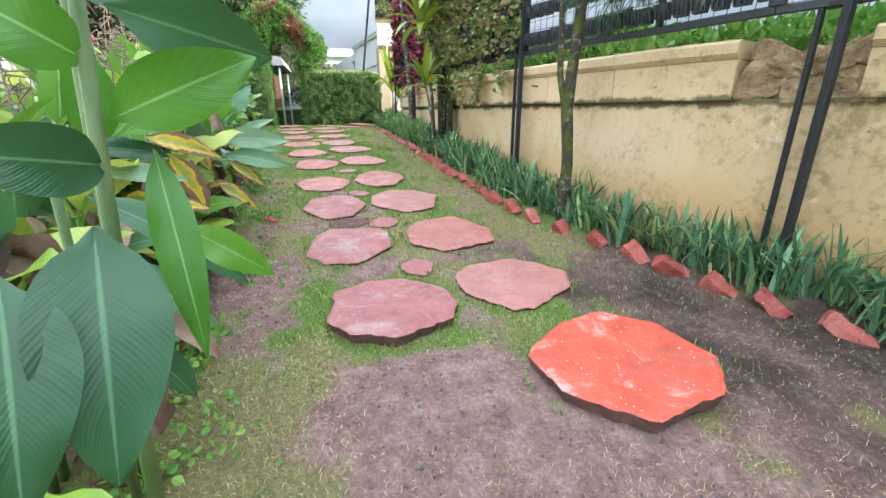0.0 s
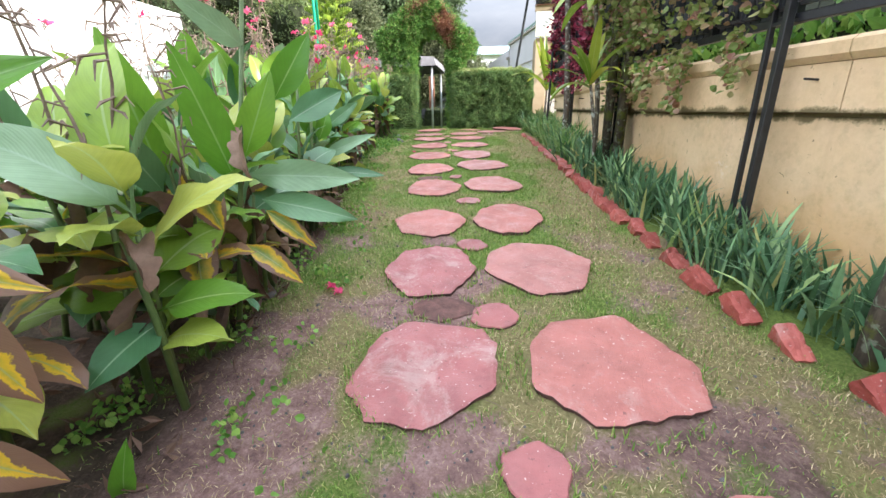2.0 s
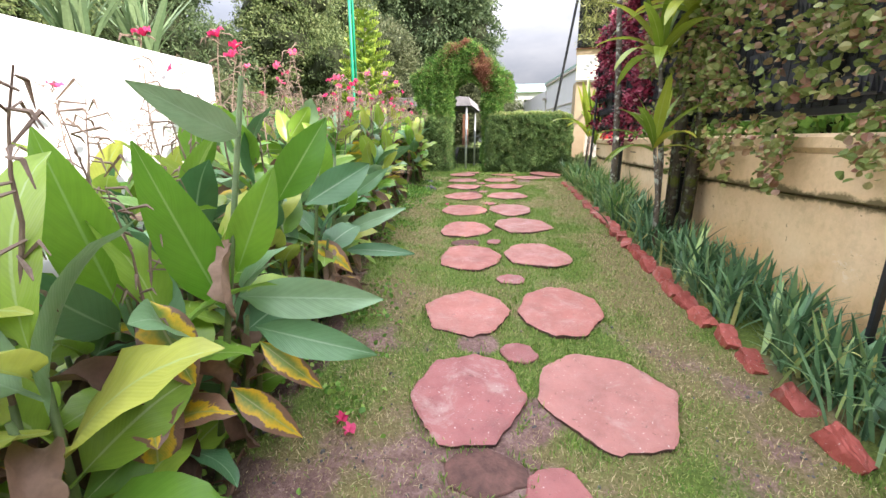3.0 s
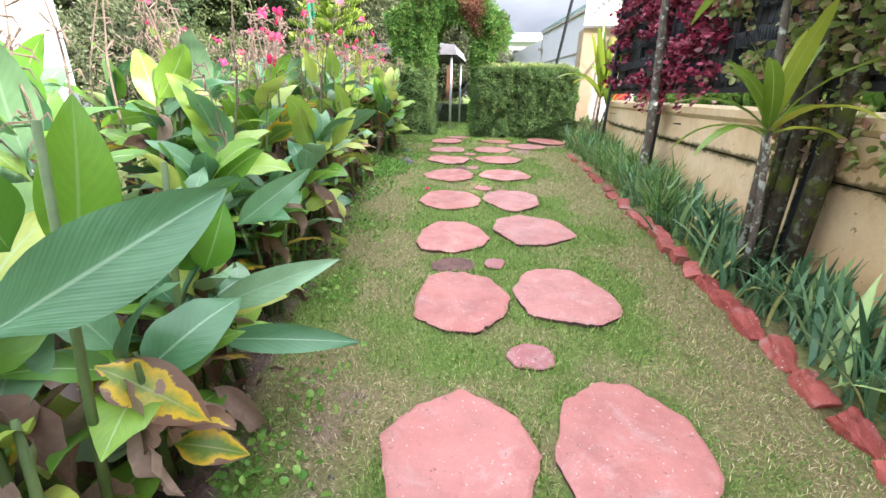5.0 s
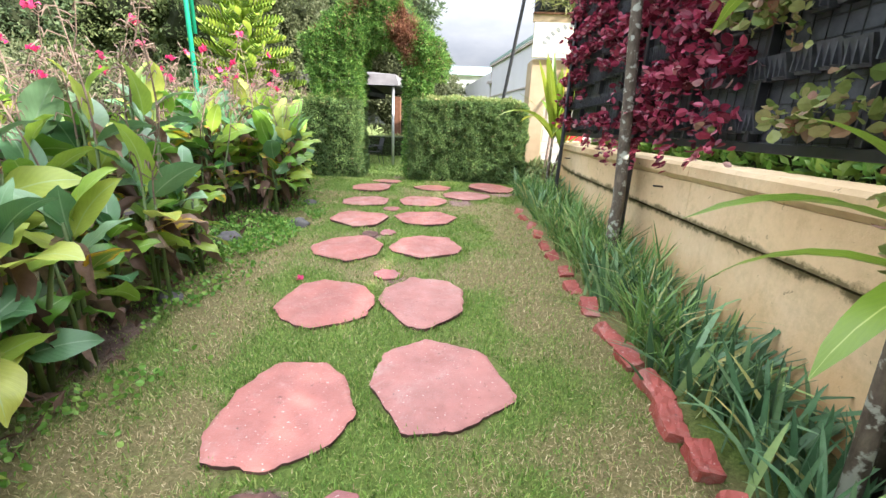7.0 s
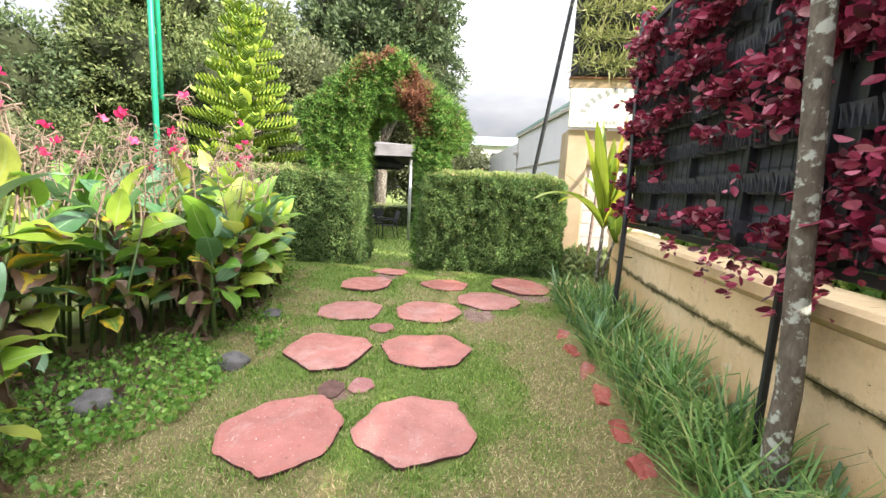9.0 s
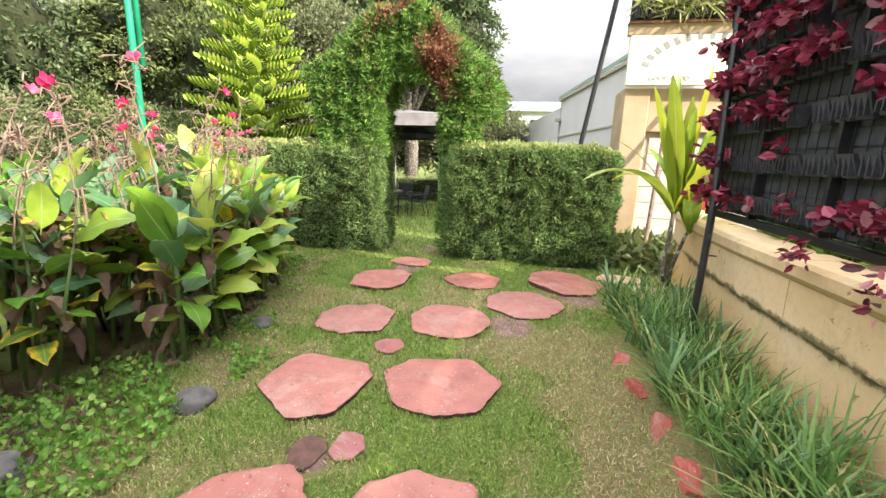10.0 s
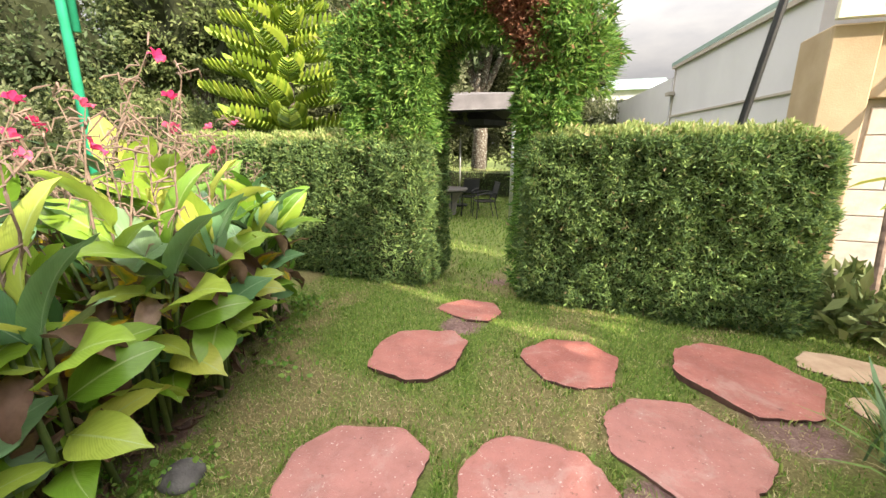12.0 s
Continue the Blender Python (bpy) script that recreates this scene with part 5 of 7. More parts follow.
def flower_stalk(seed, hgt):
    rng = random.Random(seed)
    b = Build()
    p = [Vector((0, 0, 0))]
    d = Vector((rng.uniform(-0.12, 0.12), rng.uniform(-0.12, 0.12), 1))
    for k in range(6):
        p.append(p[-1] + d * hgt / 6)
        d += Vector((rng.gauss(0, 0.07), rng.gauss(0, 0.07), 0))
    b.tube(p, [0.007, 0.006, 0.006, 0.005, 0.004, 0.003, 0.002], 5, 0)
    for k in range(15):
        i = rng.choice([2, 3, 4, 5, 5, 6])
        a = rng.uniform(0, 6.283)
        q = p[i] + Vector((0, 0, rng.uniform(-0.05, 0.04)))
        L = rng.uniform(0.04, 0.13)
        e = q + Vector((math.cos(a) * L * 0.7, math.sin(a) * L * 0.7, L * rng.uniform(-0.3, 0.9)))
        f = e + Vector((math.cos(a) * 0.02, math.sin(a) * 0.02, -0.05 * rng.uniform(0.2, 1.2)))
        b.tube([q, e, f], [0.003, 0.0055, 0.0015], 4, 0)
    return b.mesh("dried_stalk", M_dry_stem), p[-1], p[4]


STALKS = [flower_stalk(400 + i, h) for i, h in enumerate((0.66, 0.55, 0.78, 0.6))]


def canna(seed, hgt, leaves, spikes, flowers, dry, size=1.0, azimuths=None):
    """One canna plant at the origin: stems, leaves, withered leaves and flower spikes."""
    rng = random.Random(seed)
    top = empty("canna")
    tagged(top, "tall canna with broad green leaves, withered brown leaves and pink flowers" if flowers else "leafy canna with broad green, yellowing and withered leaves", "canna", "cannas of the flower bed")
    nst = max(3, spikes)
    for s in range(nst):
        lx, ly = rng.uniform(-0.1, 0.1), rng.uniform(-0.1, 0.1)
        bx, by = (0, 0) if s == 0 else (rng.uniform(-0.08, 0.08), rng.uniform(-0.08, 0.08))
        h = hgt * (1 if s == 0 else 0.85)
        Build().tube([(bx, by, -0.08), (bx + lx * 0.4, by + ly * 0.4, h * 0.5), (bx + lx, by + ly, h)], [0.016, 0.013, 0.008], 8).part("stem", M_stem, top, smooth=True)
        if s < spikes:
            me, tip, mid = STALKS[(seed + s) % 4]
            m = Matrix.Translation((bx + lx, by + ly, h - 0.02)) @ pose(0, 0, 0, 0, 0, rng.uniform(0, 360))
            sp = link("flower_spike", me, top, m)
            for k in range(flowers if s < 1 else 0):
                q = tip if k == 0 else mid
                f = link("flower", FLOWER, sp, Matrix.Translation(q) @ pose(rng.uniform(-0.03, 0.03), rng.uniform(-0.03, 0.03), rng.uniform(-0.05, 0.01), rng.uniform(-50, 50), rng.uniform(-50, 50), rng.uniform(0, 360)))
                k2 = rng.uniform(0.75, 1.1)
                f.scale = (k2, k2, k2)
    for i in range(leaves):
        t = (i + 0.5) / leaves
        z = hgt * (0.27 + 0.71 * t)
        az = azimuths[i % len(azimuths)] + rng.uniform(-14, 14) if azimuths else i * 139 + rng.uniform(-35, 35)
        me = rng.choice(UPRIGHT if t > 0.74 else SPREAD if t > 0.32 else FLAT)
        s = size * rng.uniform(0.75, 1.15)
        link("leaf", me, top, pose(0, 0, z, 0, 0, az) @ pose(0, 0, 0, rng.uniform(-35, 35), rng.uniform(-22, 22), 0) @ Matrix.Diagonal((s, s, s, 1)))
    for i in range(dry):
        link("withered_leaf", rng.choice(DRY), top, pose(0, 0, hgt * rng.uniform(0.38, 0.95), rng.uniform(-30, 30), 0, rng.uniform(0, 360)) @ Matrix.Diagonal((1, 1, 1, 1)) , "shrivelled brown leaf")
    return top


KINDS = [canna(1, 1.08, 15, 3, 2, 6, 0.88), canna(2, 0.98, 15, 2, 1, 7, 0.88), canna(3, 0.85, 15, 2, 0, 6, 0.86), canna(4, 1.15, 15, 3, 1, 7, 0.9), canna(5, 0.80, 15, 0, 0, 6, 0.80), canna(6, 0.66, 13, 0, 0, 5, 0.76), canna(7, 1.05, 16, 3, 1, 6, 0.88)]
SHORT = [4, 5, 5, 4]
rng = random.Random(19)
used = set()
y = 1.75
spots = []
while y < 13.3:
    lane = 0
    x = bed_x(y) - 0.16
    while x > max(-3.3, bed_x(y) - 2.3):
        spots.append((x + rng.uniform(-0.10, 0.10), y + rng.uniform(-0.13, 0.13), lane))
        x -= 0.40
        lane += 1
    y += 0.36
for x, y, lane in spots:
    if y > 12.4 and x < -3.6 or y < 3.1 and x > -1.02 or 9.4 < y < 10.9 and x > -2.4:
        continue
    if y < 6.4 and lane >= 2 and rng.random() < 0.6:
        continue
    if lane == 0:
        k = rng.choice([4, 5, 5, 4, 2])
    elif lane >= 3 and rng.random() < 0.4:
        continue
    else:
        k = rng.choice([0, 1, 2, 3, 6, 0, 3, 6])
    if y < 3.2 and lane == 0:
        k = rng.choice([1, 2])
    elif y < 6.4 and lane >= 1:
        k = rng.choice([4, 5, 2, 1])
    s = rng.uniform(0.92, 1.18)
    m = pose(x, y, height(x, y), rng.uniform(-10, 10), rng.uniform(-8, 12), rng.uniform(0, 360)) @ Matrix.Diagonal((s, s, s, 1))
    if k not in used:
        used.add(k)
        KINDS[k].matrix_basis = m
    else:
        ob = copy_thing(KINDS[k], m)
        ob.matrix_basis = m
for x, y, k, s in ((-1.98, 11.35, 2, 1.1), (-2.15, 11.75, 0, 1.05), (-2.12, 12.15, 4, 1.25), (-2.3, 12.45, 2, 1.1), (-2.5, 12.9, 4, 1.2), (-1.92, 10.95, 4, 1.15), (-2.75, 13.2, 1, 0.95), (-2.35, 11.2, 6, 1.0)):
    m = pose(x, y, height(x, y), 0, 6, k * 77 + x * 100) @ Matrix.Diagonal((s, s, s, 1))
    copy_thing(KINDS[k], m).matrix_basis = m
for k in range(len(KINDS)):
    if k not in used:
        KINDS[k].matrix_basis = pose(-2.5, 6 + k * 0.3, height(-2.5, 6))


def set_leaf(parent, p, q, half, mat, face, arch=0.04, fold=0.2, seed=0):
    """A broad leaf from p to q, half its width, that shows its upper side towards face."""
    p, q, face = Vector(p), Vector(q), Vector(face)
    d = q - p
    n = (face - p.lerp(q, 0.5)).normalized()
    n = (n - d.normalized() * n.dot(d.normalized())).normalized()
    side = d.normalized().cross(n)
    V, F, uv, steps, us = [], [], [], 14, (-1, -0.66, -0.33, 0, 0.33, 0.66, 1)
    for i in range(steps + 1):
        t = i / steps
        s = max(0.0, (t - 0.05) / 0.95)
        w = half * (max(0.06, math.sin(math.pi * s ** 0.75) ** 0.8) if 0 < s < 1 else 0.04)
        c = p + d * t + n * arch * math.sin(math.pi * t)
        for u in us:
            rise = abs(u) * w * fold + 0.014 * noise.noise((t * 6 + seed, u * 1.5, seed * 0.7)) * abs(u)
            V.append(tuple(c + side * u * w + n * rise))
            uv.append((0.5 + 0.5 * u, t))
    k = len(us)
    for i in range(steps):
        for j in range(k - 1):
            a = i * k + j
            F.append((a, a + k, a + k + 1, a + 1))
    return link("leaf", mesh_data("leaf", V, F, mat, True, uv), parent)


def set_canna(name_label, stems, leaves, face, withered, seed):
    top = tagged(empty("canna"), name_label, "canna", "cannas of the flower bed")
    rng = random.Random(seed)
    for pts, r in stems:
        Build().tube(pts, [r, r * 0.85, r * 0.6], 9).part("stem", M_stem, top, smooth=True)
    for i, (p, q, half, mat) in enumerate(leaves):
        set_leaf(top, p, q, half, mat, face, 0.03, 0.22, seed + i)
    for p, az in withered:
        link("withered_leaf", rng.choice(DRY), top, Matrix.Translation(p) @ pose(0, 0, 0, rng.uniform(-30, 30), rng.uniform(-10, 30), az), "shrivelled brown leaf")
    return top


# three tall plants that lean out over the path
set_canna("tall canna with hanging broad leaves over the path's start", [([(-0.44, 0.92, 0.0), (-0.34, 0.80, 0.75), (-0.27, 0.82, 1.55)], 0.017), ([(-0.62, 1.2, 0.02), (-0.55, 1.1, 0.7), (-0.5, 1.05, 1.25)], 0.014)], [
    ((-0.32, 0.79, 1.14), (-0.27, 0.58, 0.82), 0.085, M_canna_shaded), ((-0.40, 0.70, 1.10), (-0.34, 0.52, 0.84), 0.07, M_canna_shaded),
    ((-0.28, 0.83, 1.30), (-0.06, 0.88, 1.40), 0.055, M_canna), ((-0.25, 0.83, 1.46), (-0.05, 1.0, 1.41), 0.06, M_canna_shaded),
    ((-0.25, 0.89, 1.25), (-0.19, 0.76, 0.90), 0.035, M_canna), ((-0.24, 0.92, 1.10), (-0.09, 0.93, 0.98), 0.035, M_canna),
    ((-0.29, 0.82, 1.23), (-0.42, 0.66, 1.27), 0.05, M_canna_shaded), ((-0.28, 0.82, 1.38), (-0.40, 0.80, 1.46), 0.05, M_canna), ((-0.27, 0.82, 1.52), (-0.16, 0.72, 1.62), 0.05, M_canna)],
    (0.06, 0.05, 1.35), [((-0.55, 1.1, 0.8), 340), ((-0.52, 1.1, 1.0), 120)], 900)
set_canna("canna with broad leaves mottled yellow and brown", [([(-1.0, 3.66, 0.2), (-0.92, 3.78, 1.0), (-0.80, 3.88, 1.95)], 0.016), ([(-1.08, 3.6, 0.2), (-1.06, 3.55, 0.7), (-1.08, 3.52, 1.2)], 0.013)], [
    ((-1.14, 3.55, 1.10), (-1.20, 3.44, 1.76), 0.10, M_canna), ((-0.93, 3.79, 1.06), (-1.0, 3.57, 1.72), 0.10, M_canna), ((-0.88, 3.81, 1.11), (-0.33, 4.0, 1.06), 0.085, M_canna_blue),
    ((-0.75, 3.95, 1.48), (-0.55, 4.03, 1.81), 0.08, M_canna), ((-1.03, 3.55, 1.18), (-0.87, 3.52, 0.88), 0.085, M_canna_old), ((-1.0, 3.48, 0.92), (-0.93, 3.37, 0.58), 0.085, M_canna_old),
    ((-0.88, 3.70, 0.76), (-0.62, 3.75, 0.52), 0.06, M_canna_old), ((-0.80, 3.80, 0.92), (-0.56, 3.84, 0.70), 0.05, M_canna_old), ((-1.12, 3.5, 1.08), (-1.07, 3.17, 1.43), 0.075, M_canna_blue),
    ((-0.82, 3.86, 1.73), (-0.91, 3.5, 1.89), 0.06, M_canna_blue), ((-0.82, 3.81, 0.98), (-0.33, 3.9, 0.85), 0.075, M_canna_blue), ((-0.9, 3.85, 1.2), (-0.72, 3.9, 1.62), 0.085, M_canna)],
    (0.4, 2.1, 1.7), [((-1.0, 3.6, 0.9), 250), ((-0.95, 3.7, 0.7), 330), ((-1.05, 3.5, 1.0), 200), ((-0.88, 3.8, 1.35), 300), ((-1.0, 3.6, 0.6), 270)], 940)
set_canna("canna with large waxy blue-green leaves beside the path", [([(-1.15, 5.2, 0.38), (-1.12, 5.2, 0.95), (-1.08, 5.25, 1.6)], 0.016), ([(-1.08, 4.75, 0.35), (-1.05, 4.8, 1.0), (-1.0, 4.85, 1.75)], 0.015)], [
    ((-1.0, 4.62, 1.36), (-0.76, 5.08, 1.57), 0.10, M_canna_blue), ((-1.1, 5.35, 1.03), (-0.62, 5.47, 1.22), 0.06, M_canna_blue), ((-1.11, 5.35, 0.89), (-0.56, 5.48, 0.85), 0.06, M_canna_blue),
    ((-1.16, 4.93, 1.06), (-0.89, 5.0, 0.83), 0.085, M_canna_old), ((-1.09, 5.04, 0.67), (-0.87, 5.12, 0.57), 0.06, M_canna_old), ((-1.14, 5.64, 1.27), (-0.86, 5.80, 1.5), 0.06, M_canna_blue),
    ((-1.1, 5.35, 1.18), (-1.02, 5.42, 1.43), 0.07, M_canna), ((-1.07, 4.9, 1.40), (-1.03, 4.97, 1.80), 0.08, M_canna), ((-1.02, 4.74, 1.5), (-0.98, 4.6, 1.75), 0.07, M_canna)],
    (0.1, 4.3, 2.0), [((-1.1, 5.1, 0.9), 300), ((-1.1, 5.2, 0.75), 340), ((-1.05, 4.9, 0.95), 310), ((-1.15, 5.3, 0.7), 0)], 980)
set_canna("canna with long glossy leaves, some scorched brown at the tips", [([(-0.98, 2.05, 0.04), (-0.90, 2.02, 0.8), (-0.80, 1.98, 1.75)], 0.016), ([(-0.90, 2.32, 0.06), (-0.86, 2.34, 0.6), (-0.80, 2.36, 1.3)], 0.013), ([(-0.72, 1.42, 0.0), (-0.66, 1.45, 0.6), (-0.58, 1.48, 1.8)], 0.014)], [
    ((-0.78, 1.99, 1.22), (-0.30, 2.38, 1.51), 0.085, M_canna), ((-0.80, 1.97, 1.72), (-0.47, 2.19, 1.65), 0.05, M_canna_shaded), ((-0.58, 1.48, 1.78), (-0.34, 1.75, 1.47), 0.10, M_canna_shaded),
    ((-0.95, 2.2, 1.15), (-0.93, 2.2, 1.62), 0.10, M_canna), ((-0.92, 2.02, 1.18), (-0.69, 2.25, 1.11), 0.05, M_canna_shaded), ((-0.84, 1.86, 1.10), (-0.60, 2.16, 1.01), 0.045, M_canna_blue),
    ((-0.86, 2.04, 0.95), (-0.55, 2.20, 0.87), 0.06, M_canna_old), ((-0.74, 2.38, 1.12), (-0.62, 2.42, 0.80), 0.06, M_canna_old), ((-0.80, 2.32, 1.2), (-0.51, 2.43, 1.08), 0.05, M_canna_old),
    ((-0.84, 2.32, 0.76), (-0.66, 2.44, 0.54), 0.05, M_canna_old), ((-0.88, 2.72, 0.10), (-0.82, 2.74, 0.38), 0.04, M_canna), ((-0.66, 1.46, 1.08), (-0.30, 1.60, 0.70), 0.085, M_canna_shaded),
    ((-0.68, 1.44, 0.88), (-0.42, 1.55, 0.56), 0.08, M_canna_blue), ((-0.68, 1.44, 0.6), (-0.48, 1.42, 0.36), 0.07, M_canna_shaded), ((-0.86, 2.34, 1.05), (-0.98, 2.5, 1.45), 0.08, M_canna)],
    (0.3, 1.0, 2.0), [((-0.88, 2.05, 0.95), 320), ((-0.86, 2.32, 0.9), 350), ((-0.9, 2.1, 0.6), 300), ((-0.84, 2.35, 1.15), 30), ((-0.66, 1.45, 0.7), 10)], 1020)
ob = canna(62, 0.95, 10, 0, 0, 6, 0.95, (340, 60, 200, 290, 120))
ob.matrix_basis = pose(-0.98, 1.42, height(-0.98, 1.42), 0, 3, 0)
ob = canna(63, 0.8, 10, 0, 0, 6, 0.95, (350, 80, 30, 200, 300))
ob.matrix_basis = pose(-1.08, 2.1, height(-1.08, 2.1), 0, 3, 0)
ob = canna(64, 0.6, 9, 0, 0, 4, 0.9, (310, 20, 260, 340, 200))
ob.matrix_basis = pose(-0.78, 0.75, height(-0.78, 0.75), 0, 0, 0)


def bed_litter():
    rng = np.random.default_rng(12)
    n = 1700
    y = rng.uniform(0.4, 13.2, n)
    x = np.array([bed_x(v) for v in y]) - np.abs(rng.normal(0.1, 0.6, n))
    z = np.array([height(a, c) for a, c in zip(x, y)]) + 0.005 + rng.uniform(0, 0.05, n)
    V, F = leaf_cloud(np.stack([x, y, z], 1), np.tile([0, 0, 0.05], (n, 1)), 0.09, 0.32, rng, 0.6, 0.7)
    tagged(cloud_object("leaf_litter", V, F, M_canna_dry), "dry brown leaf litter under the cannas", "leaf litter", kind="stuff")
    n = 7500
    y = rng.uniform(0.4, 13.6, n)
    x = np.array([bed_x(v) for v in y]) + rng.normal(0.0, 0.20, n)
    keep = np.array([noise.noise((a * 2.2, c * 2.2, 4.0)) > 0.0 for a, c in zip(x, y)])
    x, y = x[keep], y[keep]
    for n, x0, x1, y0, y1 in ((5200, -2.7, -1.35, 9.2, 11.2), (1500, -1.25, -0.62, 1.7, 3.2)):
        x, y = np.append(x, rng.uniform(x0, x1, n)), np.append(y, rng.uniform(y0, y1, n))
    keep = np.array([noise.noise((a * 1.7, c * 1.7, 9.0)) > -0.18 for a, c in zip(x, y)])
    x, y = x[keep], y[keep]
    z = np.array([height(a, c) for a, c in zip(x, y)]) + rng.uniform(0.005, 0.07, len(x))
    V, F = round_leaf_cloud(np.stack([x, y, z], 1), np.tile([0, 0, 0.5], (len(x), 1)), 0.032, 0.85, rng, 0.2, 0.8)
    tagged(cloud_object("clover_fringe", V, F, M_weed), "low clover and chickweed along the bed's edge", "weeds", kind="stuff")


bed_litter()

# ---------- white boundary wall ----------
b = Build()
b.box((-3.75, -4, -0.6), (-3.55, 7.3, 2.62), bevel=0.01)
tagged(b.part("wall_west", M_white), "plain white-painted boundary wall behind the cannas", "wall", kind="structure")
for i, yy in enumerate((3.4, 4.3, 5.2, 6.1, 6.9)):
    me = blade_clump("agave", 60, 1.1, 0.026, M_agave, 500 + i, 0.7, 0.3)
    tagged(link("spiky_plant", me, None, pose(-4.3, yy + 0.2, 2.6)), "grey-green spiky plant rising behind the white wall", "succulent", "spiky plants behind the wall")
    b = Build().tube([(-4.3, yy + 0.2, height(-4.3, yy)), (-4.3, yy + 0.2, 2.62)], 0.05, 7)
    tagged(b.part("plant_stem", M_bark), "bare stem of a spiky plant", "stem", "spiky plant stems")

# green pipes
pole = tagged(empty("green_pole", pose(-3.88, 12.70, height(-3.88, 12.7))), "pair of tall bright green painted pipes in the flower bed", "pole")
Build().tube([(0, 0, -0.1), (0, 0, 6.2)], 0.035, 12).part("pipe", M_green_pipe, pole, smooth=True)
Build().tube([(0.068, 0.03, 2.3), (0.068, 0.03, 6.2)], 0.028, 12).part("pipe", M_green_pipe, pole, smooth=True)


# ---------- star pine ----------
def star_pine(x, y, hgt):
    rng = random.Random(8)
    z0 = height(x, y)
    top = tagged(empty("star_pine", pose(x, y, z0)), "young star pine with tiers of bright upcurved fronds", "tree")
    Build().tube([(0, 0, -0.1), (0.02, 0.02, hgt * 0.5), (0, 0, hgt)], [0.07, 0.05, 0.012], 9).part("trunk", M_bark, top, smooth=True)
    V, F = [], []

    def prism(p, q, r):
        d = (q - p).normalized()
        s = d.cross(Vector((0, 0, 1)))
        s = s.normalized() if s.length > 1e-3 else Vector((1, 0, 0))
        u = s.cross(d)
        n = len(V)
        mid = p.lerp(q, 0.55)
        for c, rr in ((p, r * 0.8), (mid, r), (q, r * 0.25)):
            for k in range(3):
                a = 2.094 * k + 1.57
                V.append(tuple(c + (s * math.cos(a) + u * math.sin(a)) * rr))
        for i in range(2):
            for k in range(3):
                a, c = n + i * 3 + k, n + i * 3 + (k + 1) % 3
                F.append((a, c, c + 3, a + 3))

    tier, z = 0, 1.05
    while z < hgt - 0.1:
        f = (hgt - z) / (hgt - 1.0)
        L = 0.22 + 1.2 * f ** 0.85
        nb = 7 if f > 0.3 else 5
        for k in range(nb):
            a = 2 * math.pi * k / nb + tier * 0.5 + rng.uniform(-0.15, 0.15)
            Lb = L * rng.uniform(0.85, 1.1)
            prev = Vector((0, 0, z))
            steps = max(5, int(Lb / 0.075))
            for i in range(1, steps + 1):
                t = i / steps
                p = Vector((math.cos(a) * Lb * t, math.sin(a) * Lb * t, z + Lb * (-0.10 * t + 0.24 * t * t)))
                prism(prev, p, 0.022 * (1 - 0.5 * t))
                d = (p - prev).normalized()
                side = d.cross(Vector((0, 0, 1))).normalized()
                if t > 0.15:
                    for s in (-1, 1):
                        bl = (0.10 + 0.24 * math.sin(math.pi * min(1, t * 0.9))) * (0.7 + 0.5 * f)
                        m1 = p + (side * s * 0.75 + d * 0.45 + Vector((0, 0, 0.25))) * bl * 0.6
                        tip = m1 + (side * s * 0.4 + d * 0.45 + Vector((0, 0, 0.75))) * bl * 0.5
                        prism(p, m1, 0.030)
                        prism(m1, tip, 0.032)
                prev = p
        z += 0.27 + 0.12 * f
        tier += 1
    link("fronds", mesh_data("fronds", V, F, M_pine), top)["kind"] = "stuff"


star_pine(-4.75, 16.1, 5.0)


